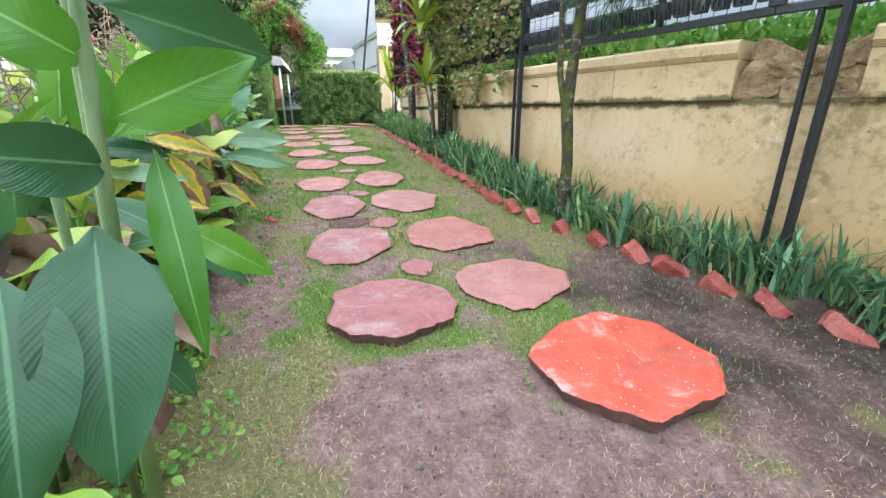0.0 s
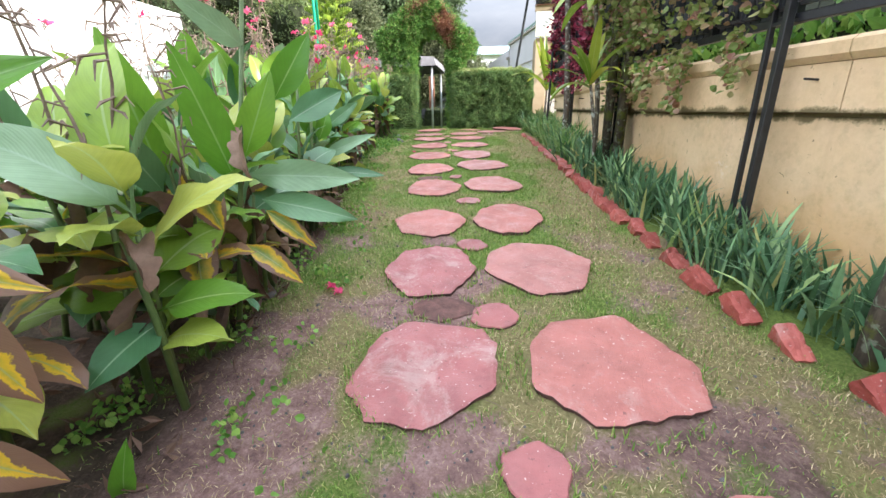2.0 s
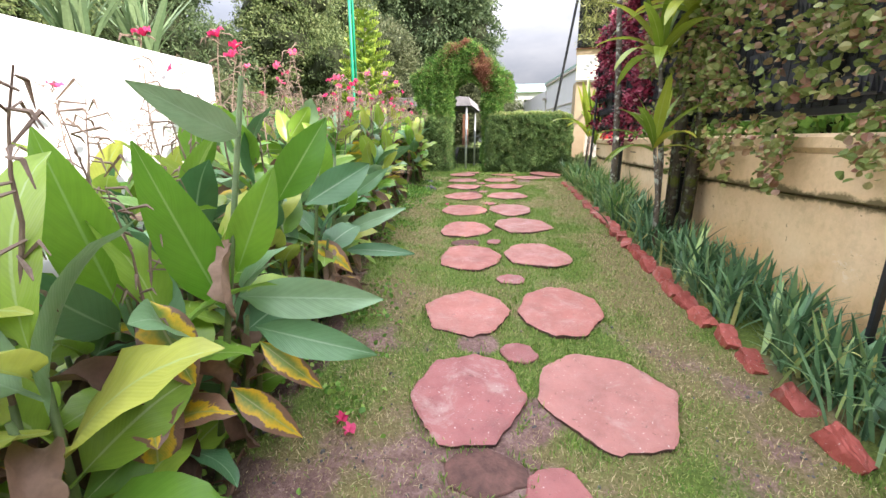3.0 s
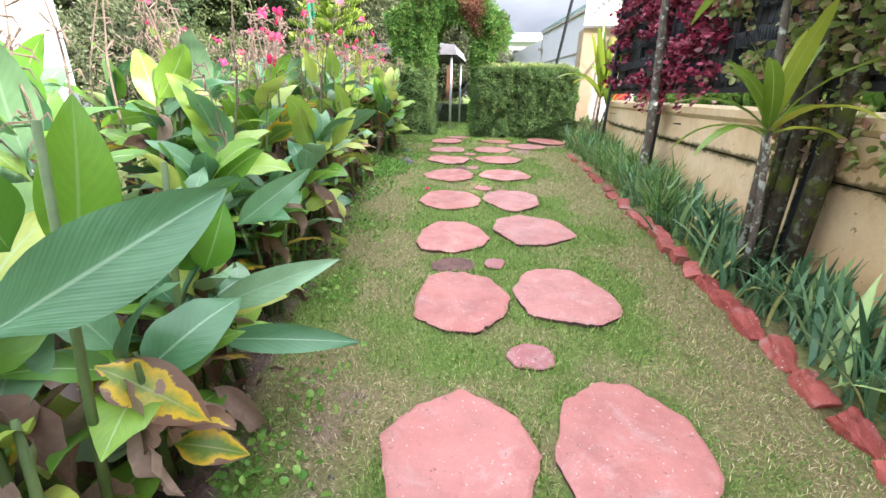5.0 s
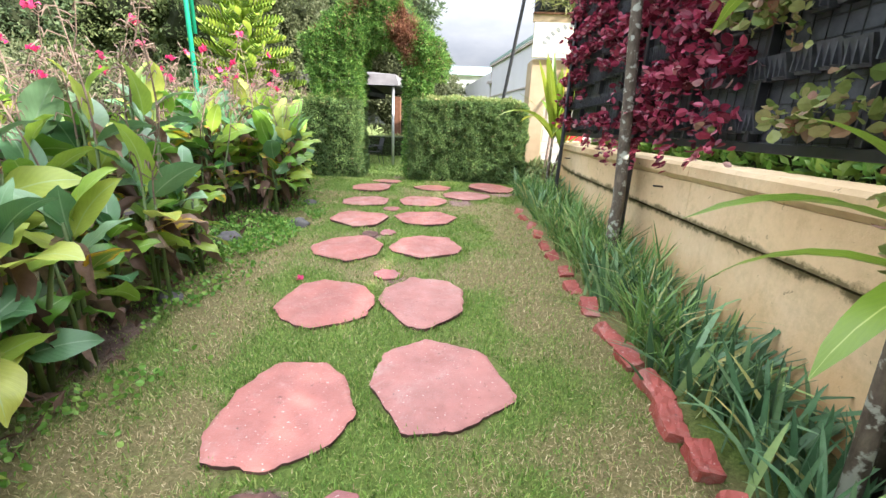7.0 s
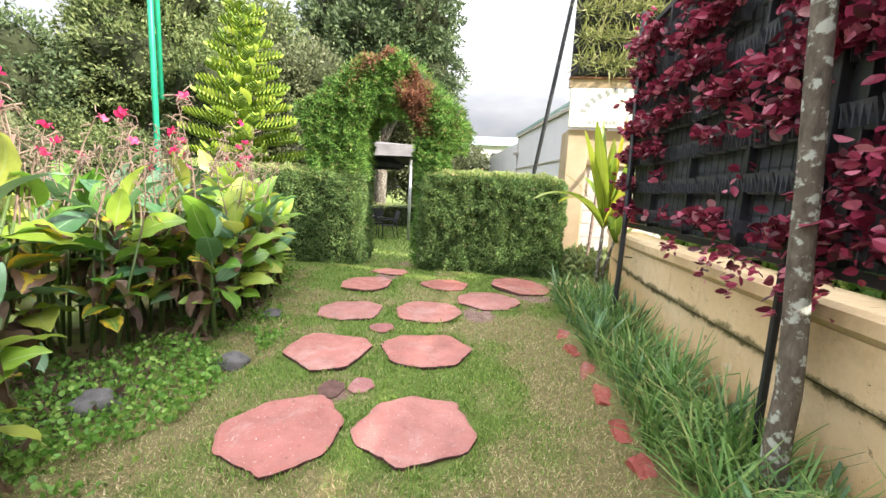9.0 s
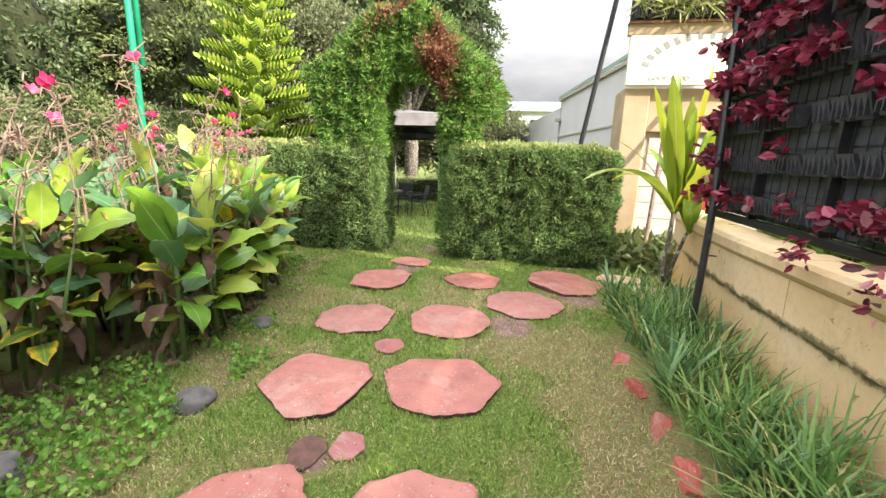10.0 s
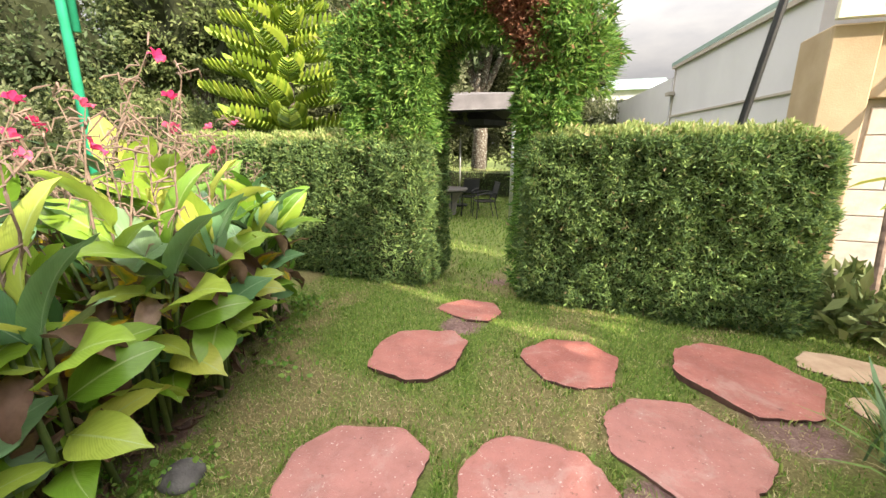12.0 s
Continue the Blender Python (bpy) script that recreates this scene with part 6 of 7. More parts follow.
# ---------- trees ----------
def broad_tree(x, y, trunk_h, lobes, leaves, size, mat, seed, label, base=None, r=0.18, group="trees beyond the garden"):
    rng = np.random.default_rng(seed)
    z0 = height(x, y) if base is None else base
    top = tagged(empty("tree", pose(x, y, z0)), label, "tree", group)
    b = Build()
    b.tube([(0, 0, -0.3), (0.1, 0.05, trunk_h * 0.5), (0, 0, trunk_h)], [r, r * 0.8, r * 0.6], 9)
    for cx, cy, cz, rx, rz in lobes:
        b.tube([(0, 0, trunk_h * 0.75), (cx * 0.5, cy * 0.5, (trunk_h + cz) / 2), (cx, cy, cz)], [r * 0.5, r * 0.35, r * 0.12], 6)
    b.part("trunk", M_bark, top, smooth=True)
    tot = sum(l[3] ** 2 for l in lobes)
    P, Nn = [], []
    for cx, cy, cz, rx, rz in lobes:
        n = int(2.7 * leaves * rx * rx / tot)
        # clumps on the lobe's shell, leaves about each clump
        k = max(10, n // 26)
        d = rng.normal(0, 1, (k, 3))
        d /= np.linalg.norm(d, axis=1)[:, None]
        rad = rng.uniform(0.72, 1.04, k)
        c = np.array([cx, cy, cz]) + d * rad[:, None] * np.array([rx, rx, rz])
        q = np.repeat(c, 26, 0) + rng.normal(0, 0.085 * rx, (k * 26, 3)) * np.array([1, 1, 0.7])
        P.append(q)
        Nn.append(np.repeat(d, 26, 0))
    P, Nn = np.concatenate(P), np.concatenate(Nn)
    # solid lobes within the leaves, inner shade put into their colour
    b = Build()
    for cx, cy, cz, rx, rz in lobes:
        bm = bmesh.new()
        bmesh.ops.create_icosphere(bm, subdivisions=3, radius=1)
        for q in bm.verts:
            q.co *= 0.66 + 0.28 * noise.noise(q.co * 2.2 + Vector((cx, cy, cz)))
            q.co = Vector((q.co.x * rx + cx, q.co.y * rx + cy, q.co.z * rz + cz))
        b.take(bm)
    b.part("crown_shade", M_core, top, "dark solid filling the crown, coloured as inner shade")
    V, F = leaf_cloud(P, Nn * 0.8 + np.array([0, 0, 0.3]), size * 0.90, 0.42, rng, 0.3, 0.8, 0.5, 0.1)
    cloud_object("crown", V, F, mat, top)["kind"] = "stuff"
    return top


broad_tree(-4.8, 27, 4.5, [(0, 0, 7.5, 2.6, 2.6), (1.6, -0.5, 9.2, 2.0, 2.2), (-1.9, 0.3, 9.0, 2.1, 2.3), (0.1, 0.4, 11.2, 2.2, 2.0), (2.2, 0, 6.6, 1.6, 1.5)], 15000, 0.22, M_tree_dark, 51, "tall dark bushy tree behind the archway", r=0.35)
broad_tree(-9.3, 23, 3.0, [(0, 0, 4.8, 2.6, 2.3), (2.0, -0.6, 3.9, 2.0, 1.9), (-2.2, 0.2, 5.2, 2.2, 2.2), (0.4, 0.2, 6.8, 2.0, 1.6)], 15000, 0.17, M_tree_mid, 52, "rounded mid-green tree with a dense crown", r=0.25)
broad_tree(-6.4, 21.0, 2.2, [(0, 0, 3.4, 1.7, 1.9), (1.5, 0.2, 3.0, 1.4, 1.7), (0.6, 0.3, 4.8, 1.4, 1.4)], 12000, 0.13, M_tree_pale, 53, "olive-green tree behind the star pine", r=0.2)
# out-of-view tree added only to block the sun near the start
broad_tree(9.3, -1.2, 3.4, [(0, 0, 5.6, 2.2, 2.1), (-0.6, 1.8, 5.4, 1.9, 2.0), (0.4, -1.9, 5.2, 1.9, 1.9), (-0.8, 0.4, 3.7, 1.7, 1.4), (-0.9, 3.0, 4.2, 1.5, 1.8), (-0.4, -2.6, 3.8, 1.5, 1.4)], 9000, 0.16, M_tree_dark, 59, "unseen dark leafy tree, added to keep sun off the path's start", r=0.2)
broad_tree(-8.2, 17.6, 2.6, [(0, 0, 4.4, 1.5, 1.5), (1.3, 0.3, 3.6, 1.2, 1.3), (-1.4, 0.2, 4.0, 1.4, 1.5), (0.3, 0.2, 6.0, 1.4, 1.4), (-0.9, 0.3, 5.6, 1.2, 1.3)], 12000, 0.11, M_tree_mid, 60, "dense green tree close behind the flower bed", r=0.16)
broad_tree(-11.6, 15.2, 2.2, [(0, 0, 4.2, 1.7, 1.7), (1.6, 0.5, 3.4, 1.3, 1.4), (-1.5, 0.2, 4.4, 1.6, 1.6), (0.4, 0.3, 6.0, 1.4, 1.3)], 11000, 0.12, M_tree_dark, 61, "dark green tree beside the feathery shrubs", r=0.18)
broad_tree(-13.5, 22, 2.5, [(0, 0, 4.0, 2.6, 2.2), (2.4, 0, 3.2, 2.0, 1.9), (-2.6, 0, 3.4, 2.2, 1.9)], 12000, 0.17, M_tree_dark, 54, "dark green tree at the garden's far side", r=0.25)
broad_tree(-9.4, 16.2, 1.0, [(0, 0, 1.7, 1.3, 1.1), (1.5, 0.3, 1.5, 1.1, 1.0), (-1.5, 0.3, 1.9, 1.4, 1.1), (3.0, 0.2, 1.4, 1.0, 0.9)], 12000, 0.09, M_tree_mid, 55, "loose green shrubs behind the flower bed", r=0.08, group="shrubs behind the flower bed")
broad_tree(-7.4, 10.2, 0.8, [(0, 0, 1.3, 0.9, 0.9), (0.3, 1.6, 1.5, 1.0, 1.0), (-0.3, 3.2, 1.4, 1.1, 1.0), (0.4, -1.4, 1.2, 0.9, 0.9)], 10000, 0.09, M_tree_pale, 56, "feathery pale green shrubs beside the cannas", r=0.06, group="shrubs behind the flower bed")
broad_tree(-12.5, 12, 3.0, [(0, 0, 5.0, 1.7, 1.6), (-1.2, 1.5, 4.2, 1.5, 1.5), (0.6, -1.4, 4.2, 1.3, 1.3)], 9000, 0.14, M_tree_mid, 57, "green tree beyond the white wall", r=0.2)
broad_tree(-3.4, 31, 1.5, [(0, 0, 2.5, 2.2, 1.7), (3.2, 0.4, 2.0, 2.0, 1.6), (-3.5, 0.4, 2.6, 2.2, 1.8), (1.5, 1.5, 3.6, 1.8, 1.5)], 13000, 0.15, M_tree_pale, 58, "bank of olive-green bushes behind the gazebo", r=0.12)
broad_tree(-5.6, 30.5, 3.0, [(0, 0, 5.2, 2.2, 2.2), (2.3, 0.2, 4.6, 1.9, 2.0), (-2.2, 0.2, 5.0, 2.0, 2.0), (0.8, 0.2, 7.4, 2.0, 1.7)], 12000, 0.16, M_tree_pale, 62, "grey-green tree behind the gazebo", r=0.22)
hedge("low_hedge", (-8.0, 25.2, 0.45), (1.0, 26.2, 1.45), 700, 36, "low clipped hedge beyond the gazebo")
b = Build()
b.box((-3.06, 27.0, 0.3), (-2.75, 27.25, 3.2), bevel=0.02)
tagged(b.part("timber_post", M_brown), "squared brown timber post among the bushes", "post")


# ---------- gazebo, umbrella, table and chairs ----------
GZ0 = height(-3.2, 21.0)
gz = tagged(empty("gazebo", pose(-4.0, 22.0, GZ0)), "gazebo with a grey cloth roof on slim pale posts", "gazebo")
for px, py in ((2.0, -1.75), (-2.0, -1.75), (2.0, 1.75), (-2.0, 1.75)):
    Build().tube([(px, py, -0.1), (px, py, 2.62)], 0.045, 10).part("post", M_pole, gz, smooth=True)
b = Build()
V = []
for zz, s in ((2.58, 1.06), (2.60, 1.05), (2.92, 1.0)):
    V += [(-2.1 * s, -1.85 * s, zz), (2.1 * s, -1.85 * s, zz), (2.1 * s, 1.85 * s, zz), (-2.1 * s, 1.85 * s, zz)]
V += [(0, 0, 3.22), (0, 0, 3.18)]
F = [(0, 1, 5, 4), (1, 2, 6, 5), (2, 3, 7, 6), (3, 0, 4, 7), (4, 5, 9, 8), (5, 6, 10, 9), (6, 7, 11, 10), (7, 4, 8, 11), (8, 9, 12), (9, 10, 12), (10, 11, 12), (11, 8, 12)]
b.add(V, F)
b.part("cloth_roof", M_fabric, gz)
b = Build()
for p, q in (((-2.1, -1.85), (2.1, -1.85)), ((2.1, -1.85), (2.1, 1.85)), ((2.1, 1.85), (-2.1, 1.85)), ((-2.1, 1.85), (-2.1, -1.85))):
    b.tube([(p[0], p[1], 2.56), (q[0], q[1], 2.56)], 0.025, 6)
b.part("roof_frame", M_black, gz)

ux, uy = -4.0, 22.4
um = tagged(empty("parasol", pose(ux, uy, height(ux, uy))), "open charcoal parasol on a pale pole", "umbrella")
Build().tube([(0, 0, 0), (0, 0, 2.55)], 0.024, 9).part("pole", M_pole, um, smooth=True)
b = Build()
V = [(0, 0, 2.95)]
for r, z in ((0.7, 2.80), (1.35, 2.46), (1.36, 2.32)):
    V += [(r * math.cos(a * 0.7854), r * math.sin(a * 0.7854), z) for a in range(8)]
F = [(0, 1 + i, 1 + (i + 1) % 8) for i in range(8)]
for k in range(2):
    F += [(1 + 8 * k + i, 9 + 8 * k + i, 9 + 8 * k + (i + 1) % 8, 1 + 8 * k + (i + 1) % 8) for i in range(8)]
b.add(V, F)
b.part("canopy", M_umbrella, um)
for a in range(8):
    Build().tube([(0, 0, 2.70), (0.7 * math.cos(a * 0.7854), 0.7 * math.sin(a * 0.7854), 2.55), (1.33 * math.cos(a * 0.7854), 1.33 * math.sin(a * 0.7854), 2.19)], 0.008, 5).part("rib", M_black, um)
Build().tube([(0, 0, 0), (0, 0, 0.06)], 0.24, 16).part("base", M_black, um)


def garden_table(x, y):
    t = tagged(empty("garden_table", pose(x, y, height(x, y))), "round grey woven garden table under the gazebo", "table")
    b = Build()
    b.tube([(0, 0, 0.70), (0, 0, 0.735)], 0.50, 28)
    b.part("tabletop", M_rattan, t)
    Build().tube([(0, 0, 0.66), (0, 0, 0.70)], 0.46, 28).part("rim", M_black, t)
    Build().tube([(0, 0, 0.08), (0, 0, 0.40), (0, 0, 0.68)], [0.22, 0.24, 0.42], 16).part("skirt", M_rattan, t)
    for a in range(4):
        c, s = math.cos(a * 1.571 + 0.6), math.sin(a * 1.571 + 0.6)
        Build().tube([(c * 0.36, s * 0.36, 0), (c * 0.40, s * 0.40, 0.67)], 0.018, 7).part("leg", M_black, t)
    return t


def garden_chair():
    c = tagged(empty("garden_chair"), "black metal garden armchair with a mesh seat on the lawn", "chair", "garden chairs round the table")
    b = Build()
    b.box((-0.24, -0.23, 0.42), (0.24, -0.21, 0.44)).box((-0.24, 0.21, 0.42), (0.24, 0.23, 0.44)).box((-0.24, -0.21, 0.42), (-0.22, 0.21, 0.44)).box((0.22, -0.21, 0.42), (0.24, 0.21, 0.44))
    b.box((-0.22, -0.21, 0.414), (0.22, 0.21, 0.424))
    b.part("seat", M_black, c)
    b = Build()
    m = pose(0, 0.22, 0.44, -14)
    b.box((-0.24, -0.01, 0.02), (-0.22, 0.01, 0.46), m).box((0.22, -0.01, 0.02), (0.24, 0.01, 0.46), m).box((-0.24, -0.01, 0.44), (0.24, 0.01, 0.47), m)
    b.box((-0.22, -0.004, 0.06), (0.22, 0.004, 0.43), m)
    b.part("backrest", M_black, c)
    for sx in (-1, 1):
        Build().tube([(sx * 0.25, -0.24, 0), (sx * 0.25, -0.21, 0.60)], 0.012, 7).part("leg", M_black, c)
        Build().tube([(sx * 0.25, 0.30, 0), (sx * 0.25, 0.20, 0.43), (sx * 0.25, 0.24, 0.62)], 0.012, 7).part("leg", M_black, c)
        Build().tube([(sx * 0.25, -0.24, 0.60), (sx * 0.26, 0.0, 0.645), (sx * 0.25, 0.25, 0.63)], 0.016, 7).part("armrest", M_black, c)
    return c


garden_table(-3.62, 20.3)
ch = garden_chair()
ch.matrix_basis = pose(-2.72, 20.5, height(-2.7, 20.5), 0, 0, -62)
for x, y, r in ((-3.45, 21.35, -8), (-4.5, 20.9, 60)):
    copy_thing(ch, pose(x, y, height(x, y), 0, 0, r))


# ---------- entrance pillar, tiled wall, sign and hanging planters ----------
def entrance():
    z0 = 0.8
    top = tagged(empty("wall_north"), "ochre entrance wall with pale stone tiles behind the young cordyline", "wall", kind="structure")
    b = Build()
    b.box((1.73, 15.42, 0.3), (2.09, 16.1, 3.36), bevel=0.015)
    b.part("pillar", M_pillar, top)
    b = Build()
    b.box((2.095, 15.58, 0.3), (5.6, 16.0, 2.74))
    b.part("backing", M_mortar, top)
    b = Build()
    b.box((2.095, 15.48, 2.745), (5.6, 16.05, 3.36), bevel=0.01)
    b.part("lintel", M_pillar, top)
    rng = random.Random(3)
    tiles = []
    for w in (0.38, 0.50, 0.30, 0.56):
        bb = Build().box((0, -0.012, 0), (w - 0.010, 0.012, 0.238), bevel=0.004)
        tiles.append((w, bb.mesh("tile", M_tile)))
    z = 0.95
    while z < 2.5:
        x = 2.10 + rng.uniform(0, 0.1)
        while x < 3.6:
            w, me = rng.choice(tiles)
            link("tile", me, top, pose(x, 15.572 + rng.uniform(-0.004, 0.004), z))
            x += w
        z += 0.248
    # sign board
    sg = tagged(empty("sign_board", pose(1.70, 15.30, 3.375)), "cream painted sign board with faded lettering over the entrance", "sign")
    Build().box((0, 0, 0), (3.2, 0.06, 0.66), bevel=0.008).part("board", M_sign, sg)
    Build().box((-0.03, 0.0, 0.664), (3.3, 0.10, 0.80)).part("top_rail", M_pillar, sg)
    Build().box((-0.04, -0.04, 0.80), (3.3, 0.10, 0.83)).part("ledge", M_brown, sg)
    b = Build()
    for i in range(14):
        a = math.pi * (0.90 - 0.06 * i)
        m = Matrix.Translation((1.0 + 0.80 * math.cos(a), -0.003, 0.12 + 0.52 * math.sin(a))) @ Matrix.Rotation(-(a - math.pi / 2), 4, "Y")
        b.box((-0.028, -0.002, -0.05), (0.028, 0.002, 0.05), m)
    b.part("lettering", M_ink, sg)
    cu = bpy.data.curves.new("lettering", "FONT")
    cu.body, cu.size, cu.extrude = "GOOD FOOD", 0.085, 0.002
    cu.materials.append(M_ink)
    tx = new("lettering", cu)
    tx.matrix_basis = pose(0.30, -0.005, 0.06, 90)
    tx.parent = sg
    # planter rack above
    rk = tagged(empty("planter_rack", pose(1.70, 15.36, 4.22)), "rack of black pots with pale spilling spider plants above the sign", "planter")
    for r in range(4):
        Build().box((0, -0.02, r * 0.42), (3.3, 0.03, r * 0.42 + 0.04)).part("rail", M_black, rk)
        for c in range(23):
            link("pot", POT, rk, pose(0.1 + c * 0.14, -0.02, r * 0.42 + 0.03, 0, 0, 90) @ Matrix.Diagonal((1.3, 1, 1.3, 1)))
    Build().box((0.0, 0.05, -0.1), (3.3, 0.08, 1.9)).part("backing", M_plastic, rk)
    for x in (0.0, 1.1, 2.2, 3.3):
        Build().box((x - 0.02, 0.0, -0.1), (x + 0.02, 0.04, 1.9)).part("upright", M_black, rk)
    g = np.random.default_rng(71)
    n = 5200
    P = np.stack([g.uniform(0.05, 3.3, n), g.uniform(-0.15, -0.05, n), g.integers(0, 4, n) * 0.42 + 0.2 + g.normal(0, 0.05, n)], 1)
    V, F = leaf_cloud(P, np.tile([0, -0.5, 0.3], (n, 1)), 0.26, 0.07, g, 0.2, 0.7, 0.4, 0.3)
    cloud_object("spider_plant_foliage", V, F, M_tuft, rk)["kind"] = "stuff"
    # slanting stay and dark leaning pole
    b = Build().tube([(2.02, 14.5, height(2.0, 14.5) - 0.1), (2.42, 15.6, 3.4)], 0.028, 8)
    tagged(b.part("leaning_stick", M_dry_stem), "rough leaning timber stick by the tiled wall", "stick")
    b = Build().tube([(1.05, 15.55, 0.7), (1.20, 15.5, 2.6), (1.62, 15.3, 5.6)], 0.036, 10)
    tagged(b.part("leaning_pole", M_black), "tall black steel pole leaning behind the hedge", "pole")
    b = Build().tube([(2.46, 14.15, height(2.5, 14.15) + 0.0), (2.46, 14.15, 2.0)], [0.12, 0.18], 18)
    b.tube([(2.46, 14.15, 1.99), (2.46, 14.15, 2.04)], 0.195, 18)
    tagged(b.part("red_bin", M_red_pot, smooth=False), "bright red plastic tub at the wall's end", "tub")
    gr = np.random.default_rng(72)
    n = 900
    P = np.stack([gr.uniform(1.75, 3.0, n), gr.uniform(14.2, 15.4, n), np.zeros(n)], 1)
    P[:, 2] = [height(p[0], p[1]) + gr.uniform(0, 0.4) for p in P]
    V, F = leaf_cloud(P, np.tile([-0.2, -0.3, 0.5], (n, 1)), 0.17, 0.4, gr, 0.2, 0.7, 0.5)
    tagged(cloud_object("corner_shrubs", V, F, M_tree_mid), "leafy low plants crowding the entrance corner", "plants", kind="stuff")


entrance()


# ---------- shed and far houses ----------
def shed():
    top = tagged(empty("white_shed", pose(0, 0, 0)), "long white-sheeted shed with a pale green roof edge behind the hedge", "building")
    b = Build()
    V = [(1.95, 16.35, 0.4), (1.20, 20.9, 0.4), (1.20, 20.9, 3.92), (1.95, 16.35, 3.95), (6.0, 16.35, 0.4), (6.0, 20.9, 0.4), (6.0, 20.9, 3.92), (6.0, 16.35, 3.95)]
    b.add(V, [(0, 3, 2, 1), (4, 5, 6, 7), (0, 1, 5, 4), (1, 2, 6, 5), (2, 3, 7, 6), (3, 0, 4, 7)])
    b.part("wall", M_shed, top)
    # lower lean-to that runs on behind
    b = Build()
    V = [(1.18, 20.92, 0.4), (0.35, 31.0, 0.4), (0.35, 31.0, 4.1), (1.18, 20.92, 3.72), (2.4, 20.92, 3.9), (2.6, 31.0, 4.3), (6.0, 20.92, 0.4), (6.0, 31.0, 0.4), (6.0, 31.0, 4.3), (6.0, 20.92, 3.9)]
    b.add(V, [(0, 3, 2, 1), (3, 4, 5, 2), (4, 9, 8, 5), (0, 6, 9, 4, 3), (1, 2, 5, 8, 7), (6, 7, 8, 9), (0, 1, 7, 6)])
    b.part("lean_to", M_shed, top)
    b = Build()
    V = [(1.90, 16.3, 3.97), (1.14, 20.95, 3.94), (2.9, 21.2, 4.75), (3.6, 16.3, 4.85)]
    V += [(p[0], p[1], p[2] + 0.07) for p in V]
    b.add(V, [(0, 1, 2, 3), (4, 7, 6, 5), (0, 4, 5, 1), (1, 5, 6, 2), (2, 6, 7, 3), (3, 7, 4, 0)])
    b.part("roof", M_shed_roof, top)
    turn = 9.4
    Build().box((-0.03, 0.02, 0), (0.0, 4.55, 0.03), pose(1.95, 16.37, 2.92, 0, 0, turn)).part("seam", M_mortar, top)
    Build().box((-0.05, 0.0, 0), (0.02, 4.62, 0.06), pose(1.95, 16.36, 3.88, 0, 0, turn)).part("gutter", M_mortar, top)
    Build().box((-0.02, -0.02, 0.4), (0.01, 0.02, 3.85), pose(1.22, 20.80, 0, 0, 0, turn)).part("panel_joint", M_mortar, top)
    Build().box((-0.12, -0.12, 0), (0.0, 0.12, 0.07), pose(1.21, 20.8, 3.35, 0, 0, turn)).part("bracket", M_mortar, top)


shed()


def far_house(name, x, y, w, d, h, turn, roof, label):
    top = tagged(empty(name, pose(x, y, 0.3, 0, 0, turn)), label, "house", "far houses")
    Build().box((-w / 2, -d / 2, 0), (w / 2, d / 2, h)).part("wall", M_house, top)
    b = Build()
    V = [(-w / 2 - 0.3, -d / 2 - 0.3, h), (w / 2 + 0.3, -d / 2 - 0.3, h), (w / 2 + 0.3, d / 2 + 0.3, h), (-w / 2 - 0.3, d / 2 + 0.3, h), (-w / 2 - 0.3, 0, h + 1.2), (w / 2 + 0.3, 0, h + 1.2)]
    b.add(V, [(0, 1, 5, 4), (2, 3, 4, 5), (0, 4, 3), (1, 2, 5), (0, 3, 2, 1)])
    b.part("roof", roof, top)
    n = max(2, int(w / 1.6))
    for i in range(n):
        px = -w / 2 + w * (i + 0.5) / n
        Build().box((px - 0.45, -d / 2 - 0.04, h - 1.7), (px + 0.45, -d / 2 + 0.02, h - 0.6)).part("window", M_glass, top)
    return top


far_house("house", 0.9, 46, 5.0, 8.0, 5.6, 0, M_shed_roof, "pale two-storey building with dark windows beyond the shed")
Build_brown = Build().box((-2.56, -4.1, 3.0), (-2.50, 4.0, 5.3))
hb = tagged(Build_brown.part("timber_screen", M_brown, m=pose(0.9, 46, 0.3)), "brown timber screen on the far building's side", "screen")
far_house("house", -24, 24, 12.0, 7.0, 4.6, 40, M_roof_red, "white house with a red roof beyond the trees")
